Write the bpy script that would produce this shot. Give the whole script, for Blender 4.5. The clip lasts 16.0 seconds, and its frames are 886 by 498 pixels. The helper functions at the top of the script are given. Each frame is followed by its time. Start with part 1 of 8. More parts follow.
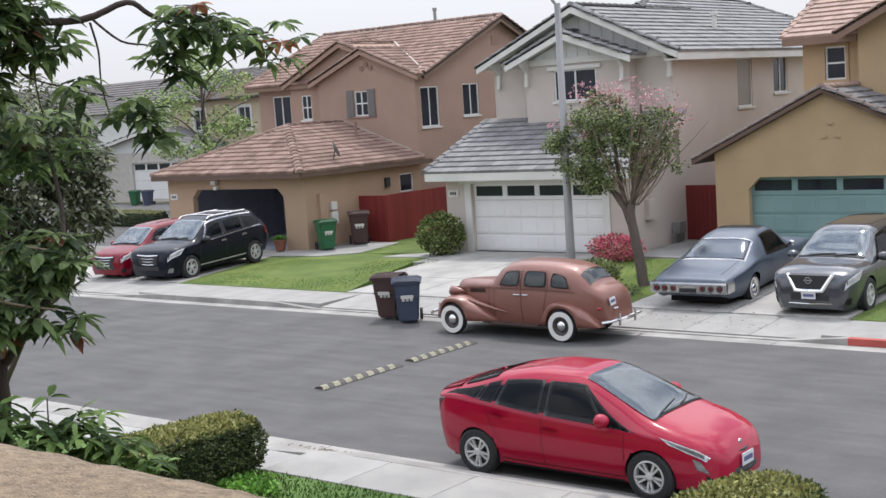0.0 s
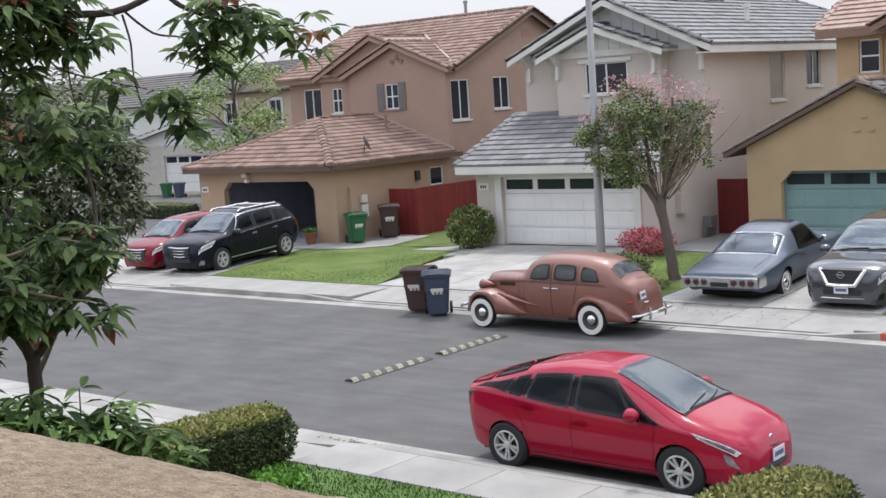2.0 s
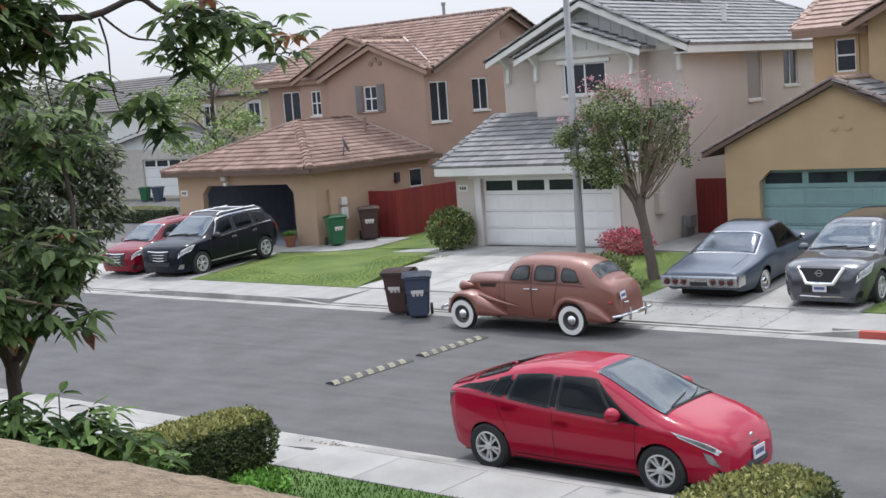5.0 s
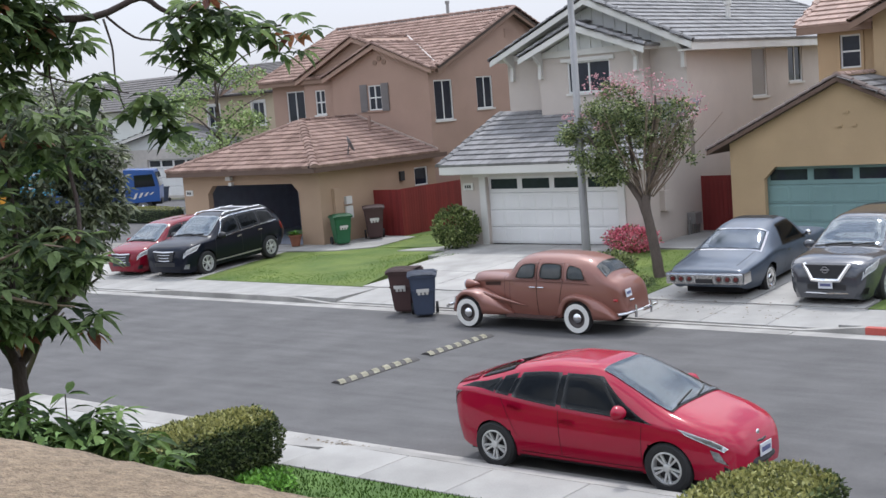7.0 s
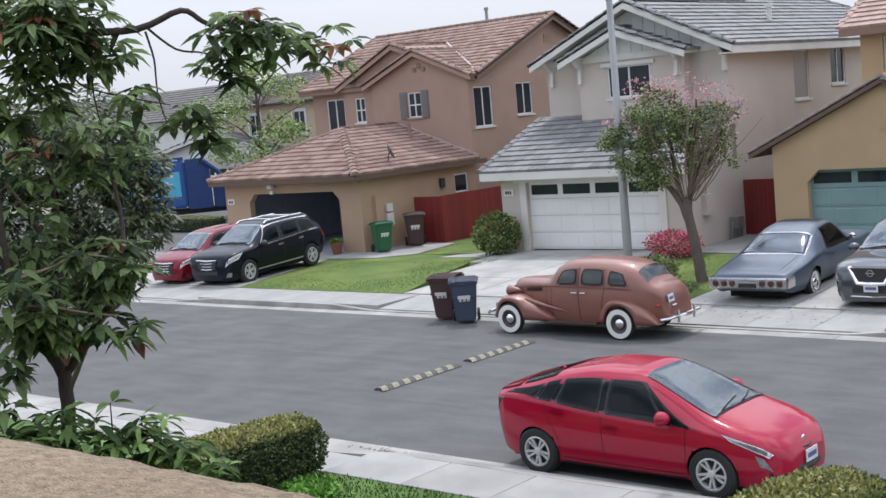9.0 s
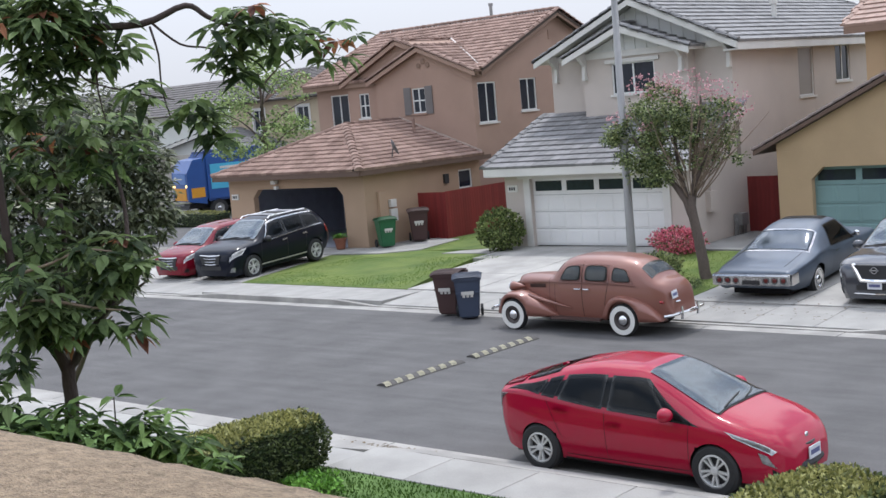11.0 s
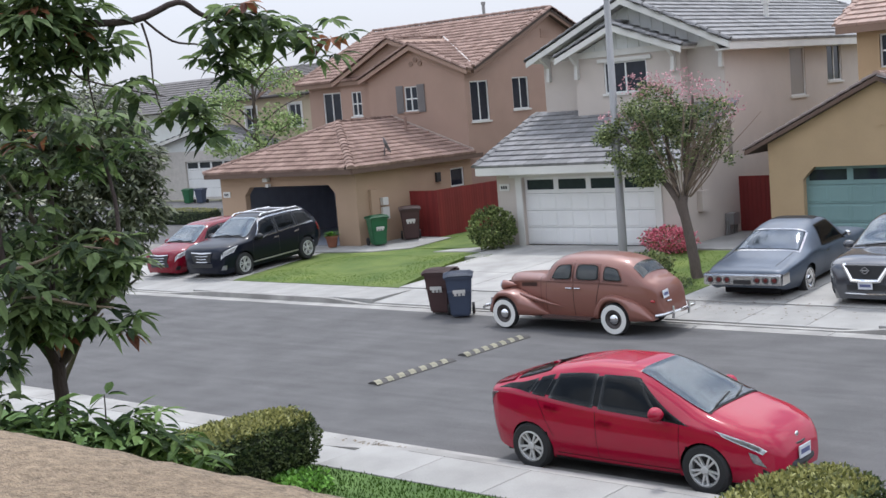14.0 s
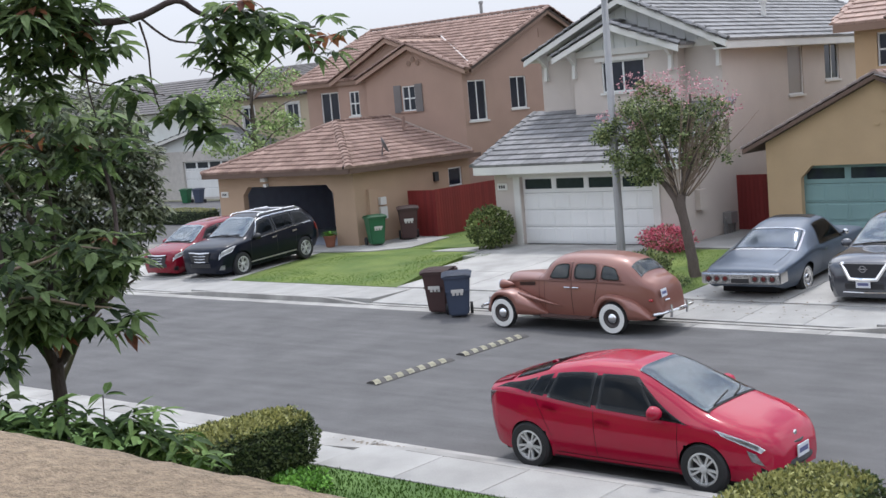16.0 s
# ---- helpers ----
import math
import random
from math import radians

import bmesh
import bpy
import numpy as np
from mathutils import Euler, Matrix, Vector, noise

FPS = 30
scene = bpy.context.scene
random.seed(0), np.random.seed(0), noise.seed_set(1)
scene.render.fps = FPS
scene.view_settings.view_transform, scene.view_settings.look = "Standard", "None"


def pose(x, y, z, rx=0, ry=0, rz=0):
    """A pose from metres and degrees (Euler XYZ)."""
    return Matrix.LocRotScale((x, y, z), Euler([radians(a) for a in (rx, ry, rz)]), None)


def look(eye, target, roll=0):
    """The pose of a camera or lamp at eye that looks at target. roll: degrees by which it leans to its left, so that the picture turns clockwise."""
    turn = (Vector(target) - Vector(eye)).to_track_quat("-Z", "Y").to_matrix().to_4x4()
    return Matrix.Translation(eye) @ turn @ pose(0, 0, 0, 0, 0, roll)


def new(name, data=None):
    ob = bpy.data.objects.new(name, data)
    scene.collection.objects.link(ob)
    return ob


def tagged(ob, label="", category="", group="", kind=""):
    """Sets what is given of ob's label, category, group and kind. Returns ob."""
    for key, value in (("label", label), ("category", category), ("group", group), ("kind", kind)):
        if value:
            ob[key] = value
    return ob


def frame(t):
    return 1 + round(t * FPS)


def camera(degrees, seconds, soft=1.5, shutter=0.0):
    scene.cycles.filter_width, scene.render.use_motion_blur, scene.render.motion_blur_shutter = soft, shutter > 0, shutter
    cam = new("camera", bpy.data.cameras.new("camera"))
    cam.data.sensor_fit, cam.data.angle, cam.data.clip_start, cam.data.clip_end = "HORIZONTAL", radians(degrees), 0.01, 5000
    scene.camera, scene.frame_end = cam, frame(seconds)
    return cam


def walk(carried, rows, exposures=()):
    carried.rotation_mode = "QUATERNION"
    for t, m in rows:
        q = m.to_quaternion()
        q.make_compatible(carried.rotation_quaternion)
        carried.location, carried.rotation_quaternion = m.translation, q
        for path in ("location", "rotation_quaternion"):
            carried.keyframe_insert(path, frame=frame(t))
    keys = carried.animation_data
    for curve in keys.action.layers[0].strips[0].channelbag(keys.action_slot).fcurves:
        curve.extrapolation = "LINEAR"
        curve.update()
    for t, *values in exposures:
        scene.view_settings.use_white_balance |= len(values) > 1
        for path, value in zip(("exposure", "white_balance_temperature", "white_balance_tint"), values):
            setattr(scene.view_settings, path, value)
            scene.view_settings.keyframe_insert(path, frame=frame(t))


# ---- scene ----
cam = camera(38.42, 16.0)
PATH = [
    (0.0, pose(10.577, -13.567, 5.124, 83.558, 3.755, 38.421)),
    (0.5, pose(10.578, -13.565, 5.123, 83.453, 3.697, 38.653)),
    (1.0, pose(10.576, -13.568, 5.123, 83.358, 3.702, 38.813)),
    (1.5, pose(10.577, -13.566, 5.124, 83.271, 3.720, 39.279)),
    (2.0, pose(10.576, -13.565, 5.125, 83.338, 3.732, 39.786)),
    (2.5, pose(10.576, -13.566, 5.124, 83.376, 3.628, 40.084)),
    (3.0, pose(10.575, -13.566, 5.125, 83.382, 3.627, 40.189)),
    (3.5, pose(10.577, -13.566, 5.125, 83.395, 3.611, 39.782)),
    (4.0, pose(10.579, -13.566, 5.124, 83.398, 3.715, 39.124)),
    (6.5, pose(10.579, -13.566, 5.124, 83.295, 4.402, 38.921)),
    (7.0, pose(10.578, -13.566, 5.124, 83.304, 4.437, 39.037)),
    (7.5, pose(10.575, -13.567, 5.125, 83.519, 4.716, 39.309)),
    (8.0, pose(10.575, -13.565, 5.125, 83.782, 4.918, 39.807)),
    (8.5, pose(10.577, -13.565, 5.124, 83.812, 5.046, 40.325)),
    (9.0, pose(10.576, -13.564, 5.125, 83.747, 5.119, 40.821)),
    (11.5, pose(10.577, -13.565, 5.124, 83.548, 4.920, 40.973)),
    (12.0, pose(10.576, -13.565, 5.126, 83.510, 4.830, 40.861)),
    (12.5, pose(10.577, -13.565, 5.125, 83.541, 4.764, 40.748)),
    (13.0, pose(10.577, -13.565, 5.125, 83.536, 4.750, 40.671)),
    (13.5, pose(10.577, -13.565, 5.125, 83.526, 4.768, 40.633)),
    (14.0, pose(10.577, -13.564, 5.125, 83.474, 4.688, 40.657)),
    (14.5, pose(10.576, -13.565, 5.125, 83.439, 4.691, 40.644)),
    (15.0, pose(10.576, -13.565, 5.124, 83.401, 4.664, 40.625)),
    (15.5, pose(10.577, -13.565, 5.123, 83.378, 4.622, 40.600)),
    (16.0, pose(10.577, -13.566, 5.125, 83.443, 4.798, 40.555)),
]
walk(cam, PATH, [(0.0, 0.48, 6480, 11), (3.5, 0.45, 6380, 11), (7.0, 0.42, 6230, 11), (16.0, 0.41, 6200, 11)])

# ---- world, sun, exposure ----
world = bpy.data.worlds.new("sky")
scene.world = world
world.use_nodes = True
_n, _l = world.node_tree.nodes, world.node_tree.links
_n.clear()
_sky = _n.new("ShaderNodeTexSky")
_sky.sky_type = "NISHITA"
_sky.sun_disc = False
_sky.sun_elevation, _sky.sun_rotation = radians(62), radians(-25)
_sky.dust_density, _sky.air_density = 3.0, 1.0
_cl = _n.new("ShaderNodeTexNoise")
_cl.inputs["Scale"].default_value, _cl.inputs["Detail"].default_value = 4.2, 8
_tc = _n.new("ShaderNodeTexCoord")
_rp = _n.new("ShaderNodeValToRGB")
_rp.color_ramp.elements[0].position, _rp.color_ramp.elements[0].color = 0.42, (3.4, 4.2, 5.6, 1)
_rp.color_ramp.elements[1].position, _rp.color_ramp.elements[1].color = 0.58, (11.6, 11.7, 11.9, 1)
_mx = _n.new("ShaderNodeMix")
_mx.data_type = "RGBA"
_mx.inputs[0].default_value = 0.82
_bg = _n.new("ShaderNodeBackground")
_bg.inputs["Strength"].default_value = 0.105
_out = _n.new("ShaderNodeOutputWorld")
_l.new(_tc.outputs["Generated"], _cl.inputs["Vector"])
_l.new(_cl.outputs["Fac"], _rp.inputs["Fac"])
_l.new(_sky.outputs["Color"], _mx.inputs[6])
# the clouds fade into an even haze towards the horizon
_hz = _n.new("ShaderNodeMix")
_hz.data_type = "RGBA"
_hz.inputs[6].default_value = (7.3, 7.5, 8.1, 1)
_hm = _n.new("ShaderNodeMapRange")
_hm.inputs["From Min"].default_value, _hm.inputs["From Max"].default_value = 0.08, 0.5
_hs = _n.new("ShaderNodeSeparateXYZ")
_l.new(_tc.outputs["Generated"], _hs.inputs[0])
_l.new(_hs.outputs["Z"], _hm.inputs["Value"])
_l.new(_hm.outputs["Result"], _hz.inputs[0])
_l.new(_rp.outputs["Color"], _hz.inputs[7])
_l.new(_hz.outputs[2], _mx.inputs[7])
# an overcast sky is brighter overhead than at the horizon
_sx = _n.new("ShaderNodeSeparateXYZ")
_mr = _n.new("ShaderNodeMapRange")
_mr.inputs["From Min"].default_value, _mr.inputs["From Max"].default_value = 0.0, 0.85
_mr.inputs["To Min"].default_value, _mr.inputs["To Max"].default_value = 0.80, 1.75
_mv = _n.new("ShaderNodeVectorMath")
_mv.operation = "SCALE"
_l.new(_tc.outputs["Generated"], _sx.inputs[0])
_l.new(_sx.outputs["Z"], _mr.inputs["Value"])
_l.new(_mx.outputs[2], _mv.inputs[0])
_l.new(_mr.outputs["Result"], _mv.inputs["Scale"])
_l.new(_mv.outputs[0], _bg.inputs["Color"])
_l.new(_bg.outputs[0], _out.inputs["Surface"])

sun = new("sun", bpy.data.lights.new("sun", "SUN"))
sun.data.energy, sun.data.angle, sun.data.color = 1.5, radians(3), (1.0, 0.97, 0.93)
sun.matrix_world = look((-9, 17, 40), (0, 0, 0))

# ---- materials ----
MATS = {}


def mat(name, color, rough=0.7, metal=0.0, var=0.18, scale=3.0, fine=60.0, bump=0.15, coat=0.0, rand=0.0,
        stretch=(1, 1, 1), island=0.0, emit=0.0, stain=0.0, spec=0.5, hue2=None):
    """A procedural material with a coarse and a fine variation of its colour, and fine relief."""
    if name in MATS:
        return MATS[name]
    m = bpy.data.materials.new(name)
    m.use_nodes = True
    nt = m.node_tree
    N, L = nt.nodes, nt.links
    b = N["Principled BSDF"]
    b.inputs["Roughness"].default_value, b.inputs["Metallic"].default_value = rough, metal
    b.inputs["Coat Weight"].default_value, b.inputs["Coat Roughness"].default_value = coat, 0.06
    b.inputs["Specular IOR Level"].default_value = spec
    tc = N.new("ShaderNodeTexCoord")
    mp = N.new("ShaderNodeMapping")
    mp.inputs["Scale"].default_value = stretch
    L.new(tc.outputs["Object"], mp.inputs["Vector"])
    n1, n2 = N.new("ShaderNodeTexNoise"), N.new("ShaderNodeTexNoise")
    n1.inputs["Scale"].default_value, n1.inputs["Detail"].default_value = scale, 5
    n2.inputs["Scale"].default_value, n2.inputs["Detail"].default_value = fine, 3
    L.new(mp.outputs[0], n1.inputs["Vector"])
    L.new(mp.outputs[0], n2.inputs["Vector"])
    add = N.new("ShaderNodeMath")
    add.operation = "MULTIPLY_ADD"
    add.inputs[1].default_value = 0.45
    L.new(n2.outputs["Fac"], add.inputs[0])
    sc = N.new("ShaderNodeMath")
    sc.operation = "MULTIPLY"
    sc.inputs[1].default_value = 0.55
    L.new(n1.outputs["Fac"], sc.inputs[0])
    L.new(sc.outputs[0], add.inputs[2])
    src = add.outputs[0]
    for amount, node, out in ((rand, "ShaderNodeObjectInfo", "Random"), (island, "ShaderNodeNewGeometry", "Random Per Island")):
        if amount:
            o = N.new(node)
            mm = N.new("ShaderNodeMath")
            mm.operation = "MULTIPLY_ADD"
            mm.inputs[1].default_value = amount
            sub = N.new("ShaderNodeMath")
            sub.operation = "SUBTRACT"
            sub.inputs[1].default_value = amount / 2
            L.new(o.outputs[out], mm.inputs[0])
            L.new(src, mm.inputs[2])
            L.new(mm.outputs[0], sub.inputs[0])
            src = sub.outputs[0]
    ramp = N.new("ShaderNodeValToRGB")
    lo = tuple(min(1, c * (1 - var)) for c in color)
    hi = tuple(min(1, c * (1 + var)) for c in (hue2 or color))
    ramp.color_ramp.elements[0].position, ramp.color_ramp.elements[0].color = 0.28, (*lo, 1)
    ramp.color_ramp.elements[1].position, ramp.color_ramp.elements[1].color = 0.72, (*hi, 1)
    L.new(src, ramp.inputs["Fac"])
    col = ramp.outputs["Color"]
    if stain:
        n3 = N.new("ShaderNodeTexNoise")
        n3.inputs["Scale"].default_value, n3.inputs["Detail"].default_value = 0.9, 7
        L.new(tc.outputs["Object"], n3.inputs["Vector"])
        r3 = N.new("ShaderNodeValToRGB")
        r3.color_ramp.elements[0].position, r3.color_ramp.elements[1].position = 0.38, 0.62
        d = 1 - stain
        r3.color_ramp.elements[0].color, r3.color_ramp.elements[1].color = (d, d, d, 1), (1, 1, 1, 1)
        L.new(n3.outputs["Fac"], r3.inputs["Fac"])
        mu = N.new("ShaderNodeMix")
        mu.data_type, mu.blend_type = "RGBA", "MULTIPLY"
        mu.inputs[0].default_value = 1
        L.new(col, mu.inputs[6])
        L.new(r3.outputs["Color"], mu.inputs[7])
        col = mu.outputs[2]
    L.new(col, b.inputs["Base Color"])
    if bump:
        bp = N.new("ShaderNodeBump")
        bp.inputs["Strength"].default_value, bp.inputs["Distance"].default_value = bump, 0.02
        L.new(n2.outputs["Fac"], bp.inputs["Height"])
        L.new(bp.outputs[0], b.inputs["Normal"])
    if emit:
        b.inputs["Emission Color"].default_value, b.inputs["Emission Strength"].default_value = (*color, 1), emit
    MATS[name] = m
    return m


def glass(name, tint=(0.02, 0.025, 0.03), rough=0.03, alpha=1.0):
    m = mat(name, tint, rough, 0, 0.2, 1.5, 8, 0, coat=0.6, spec=0.8)
    m.node_tree.nodes["Principled BSDF"].inputs["IOR"].default_value = 1.55
    return m


ASPHALT = mat("asphalt", (0.108, 0.104, 0.103), 0.9, var=0.26, scale=2.6, fine=70, bump=0.5, stretch=(0.20, 1.2, 1), stain=0.20)
CONCRETE = mat("concrete", (0.325, 0.315, 0.295), 0.85, var=0.14, scale=0.8, fine=40, bump=0.15, rand=0.25, stain=0.22)
DRIVE = mat("driveway_concrete", (0.385, 0.37, 0.345), 0.85, var=0.14, scale=0.7, fine=40, bump=0.15, rand=0.25, stain=0.26)
KERB = mat("kerb_concrete", (0.36, 0.345, 0.32), 0.9, var=0.15, scale=1.5, fine=40, stain=0.3)
RED_KERB = mat("red_kerb_paint", (0.45, 0.09, 0.07), 0.7, var=0.2, scale=3, stain=0.2)
LAWN = mat("lawn", (0.046, 0.118, 0.012), 0.95, var=0.30, scale=0.8, fine=45, bump=0.5, hue2=(0.135, 0.165, 0.034), stain=0.12)
SOIL = mat("soil", (0.19, 0.18, 0.16), 0.95, var=0.3, scale=2)
EARTH = mat("ground_far", (0.20, 0.20, 0.14), 0.95, var=0.3, scale=0.1)
STUCCO_BROWN = mat("stucco_brown", (0.365, 0.245, 0.190), 0.9, var=0.07, scale=0.7, fine=55, bump=0.3, stain=0.07)
STUCCO_TAN = mat("stucco_tan", (0.40, 0.278, 0.188), 0.9, var=0.07, scale=0.7, fine=55, bump=0.3, stain=0.06)
STUCCO_GREY = mat("stucco_grey", (0.525, 0.46, 0.41), 0.9, var=0.06, scale=0.7, fine=55, bump=0.3, stain=0.06)
STUCCO_YELLOW = mat("stucco_yellow", (0.44, 0.315, 0.185), 0.9, var=0.07, scale=0.7, fine=55, bump=0.3, stain=0.06)
STUCCO_NEAR = mat("stucco_near", (0.325, 0.245, 0.165), 0.95, var=0.65, scale=34, fine=150, bump=1.0, stretch=(0.55, 1, 1), stain=0.12)
STUCCO_FAR = mat("stucco_far", (0.45, 0.37, 0.26), 0.9, var=0.06, scale=0.5, fine=30, stain=0.05)
TRIM_WHITE = mat("white_trim", (0.66, 0.64, 0.60), 0.6, var=0.06, scale=2, bump=0.05, stain=0.08)
TRIM_BROWN = mat("brown_trim", (0.22, 0.14, 0.10), 0.7, var=0.1, scale=2)
TRIM_DARK = mat("dark_fascia", (0.12, 0.075, 0.055), 0.7, var=0.1, scale=2)
TRIM_GREY = mat("grey_trim", (0.64, 0.62, 0.58), 0.6, var=0.06, scale=2, bump=0.05, stain=0.08)
SIDING = mat("grey_siding", (0.62, 0.625, 0.61), 0.7, var=0.05, scale=2, stain=0.06)
TILE_BROWN = mat("brown_roof_tile", (0.225, 0.142, 0.112), 0.85, var=0.25, scale=1.2, fine=25, bump=0.3, rand=0.32, island=0.32, hue2=(0.29, 0.20, 0.165), spec=0.3)
TILE_GREY = mat("grey_roof_tile", (0.20, 0.195, 0.195), 0.8, var=0.3, scale=1.2, fine=25, bump=0.25, rand=0.35, island=0.35)
TILE_PINK = mat("pink_roof_tile", (0.36, 0.25, 0.205), 0.8, var=0.2, scale=1.2, fine=25, bump=0.25, rand=0.35, island=0.35)
TILE_DARK = mat("dark_roof_tile", (0.12, 0.11, 0.105), 0.8, var=0.2, scale=1.2, fine=25, island=0.3)
UNDERLAY = mat("roof_underlay", (0.09, 0.07, 0.06), 0.95, var=0.1)
DOOR_WHITE = mat("white_garage_door", (0.72, 0.71, 0.69), 0.5, var=0.03, scale=1, bump=0.04, stain=0.05)
DOOR_TEAL = mat("teal_garage_door", (0.185, 0.295, 0.285), 0.6, var=0.07, scale=1, bump=0.05, stain=0.08)
SHUTTER = mat("grey_shutter", (0.17, 0.155, 0.15), 0.7, var=0.1)
WIN_GLASS = mat("window_glass", (0.018, 0.022, 0.032), 0.06, var=0.3, scale=1.5, fine=8, bump=0, spec=0.35)
WIN_BLIND = mat("beige_blind", (0.24, 0.205, 0.185), 0.5, var=0.06, scale=1, stretch=(1, 1, 12), coat=0.3)
WIN_FRAME = mat("white_window_frame", (0.70, 0.70, 0.68), 0.4, var=0.04)
FENCE_RED = mat("red_fence_wood", (0.20, 0.022, 0.02), 0.7, var=0.2, scale=2, fine=25, stretch=(6, 6, 0.6), rand=0.3)
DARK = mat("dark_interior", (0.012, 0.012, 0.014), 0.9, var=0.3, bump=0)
STEEL = mat("galvanised_steel", (0.27, 0.265, 0.26), 0.45, 0.35, var=0.08, scale=2)
BLACK = mat("black_plastic", (0.02, 0.02, 0.022), 0.5, var=0.2)
RUBBER = mat("tyre_rubber", (0.022, 0.022, 0.023), 0.8, var=0.2)
CHROME = mat("chrome", (0.75, 0.75, 0.76), 0.12, 1.0, var=0.04, bump=0)
ALLOY = mat("alloy_rim", (0.58, 0.58, 0.57), 0.42, 0.3, var=0.05, bump=0)

# ---- mesh helpers ----


def mesh_of(bm, name, material, smooth=False):
    me = bpy.data.meshes.new(name)
    bmesh.ops.recalc_face_normals(bm, faces=bm.faces)
    bm.to_mesh(me)
    bm.free()
    for m in (material if isinstance(material, (list, tuple)) else (material,)):
        me.materials.append(m)
    if smooth:
        me.shade_smooth()
    return me


def part(name, bm, material, parent, label="", smooth=False):
    ob = new(name, mesh_of(bm, name, material, smooth))
    ob.parent = parent
    if label:
        ob["label"] = label
    return ob


def thing(name, m=None, label="", category="", group="", kind=""):
    ob = tagged(new(name), label, category, group, kind)
    ob.matrix_basis = m or Matrix()
    return ob


def box(bm, x0, x1, y0, y1, z0, z1, m=None):
    vs = [bm.verts.new((x, y, z)) for x in (x0, x1) for y in (y0, y1) for z in (z0, z1)]
    if m is not None:
        for v in vs:
            v.co = m @ v.co
    for f in ((0, 1, 3, 2), (4, 6, 7, 5), (0, 4, 5, 1), (2, 3, 7, 6), (0, 2, 6, 4), (1, 5, 7, 3)):
        bm.faces.new([vs[i] for i in f])
    return vs


def prism(bm, base, shift):
    """A solid from a polygon of 3D points and a shift."""
    s = Vector(shift)
    a = [bm.verts.new(p) for p in base]
    b = [bm.verts.new(Vector(p) + s) for p in base]
    n = len(a)
    bm.faces.new(a)
    bm.faces.new(b[::-1])
    for i in range(n):
        bm.faces.new((a[i], b[i], b[(i + 1) % n], a[(i + 1) % n]))


def tube(bm, pts, radii, sides=8, cap=True):
    """A round bar through points."""
    rings = []
    pts = [Vector(p) for p in pts]
    for i, p in enumerate(pts):
        d = (pts[min(i + 1, len(pts) - 1)] - pts[max(i - 1, 0)]).normalized()
        a = d.orthogonal().normalized() if i == 0 else (u - d * u.dot(d)).normalized()
        u = a
        b = d.cross(a)
        r = radii[i] if isinstance(radii, (list, tuple)) else radii
        rings.append([bm.verts.new(p + (a * math.cos(2 * math.pi * k / sides) + b * math.sin(2 * math.pi * k / sides)) * r) for k in range(sides)])
    for r0, r1 in zip(rings, rings[1:]):
        for k in range(sides):
            bm.faces.new((r0[k], r0[(k + 1) % sides], r1[(k + 1) % sides], r1[k]))
    if cap:
        bm.faces.new(rings[0][::-1])
        bm.faces.new(rings[-1])


def lathe(bm, prof, m, sides=24, closed=False):
    """Turns a profile of (radius, height) round the local z axis."""
    rings = [[bm.verts.new(m @ Vector((r * math.cos(2 * math.pi * k / sides), r * math.sin(2 * math.pi * k / sides), z))) for k in range(sides)] for r, z in prof]
    pairs = list(zip(rings, rings[1:])) + ([(rings[-1], rings[0])] if closed else [])
    for r0, r1 in pairs:
        for k in range(sides):
            bm.faces.new((r0[k], r0[(k + 1) % sides], r1[(k + 1) % sides], r1[k]))
    if not closed:
        for r in (rings[0], rings[-1]):
            bm.faces.new(r)


# ---- ground ----
KERB_Y, WALK_Y, FRONT_Y, PAD = 10.09, 11.95, 18.6, 0.40


def pad_z(x):
    """Height of the ground at the houses: the brown house stands a little lower than its neighbours."""
    return 0.25 + (PAD - 0.25) * min(1.0, max(0.0, (x + 17.0) / 2.4))


def lot_z(y, x=0.0):
    """Height of the far lots: they rise from the pavement to the houses."""
    if y <= WALK_Y:
        return 0.14
    return 0.14 + (pad_z(x) - 0.14) * min(1.0, (y - WALK_Y) / (FRONT_Y - WALK_Y))


def sheet(bm, poly, lift, thick=0.12):
    """A slab that follows the slope of the far lots."""
    a = [bm.verts.new((x, y, lot_z(y, x) + lift)) for x, y in poly]
    b = [bm.verts.new((x, y, lot_z(y, x) + lift - thick)) for x, y in poly]
    bm.faces.new(a)
    bm.faces.new(b[::-1])
    for i in range(len(a)):
        j = (i + 1) % len(a)
        bm.faces.new((a[i], b[i], b[j], a[j]))


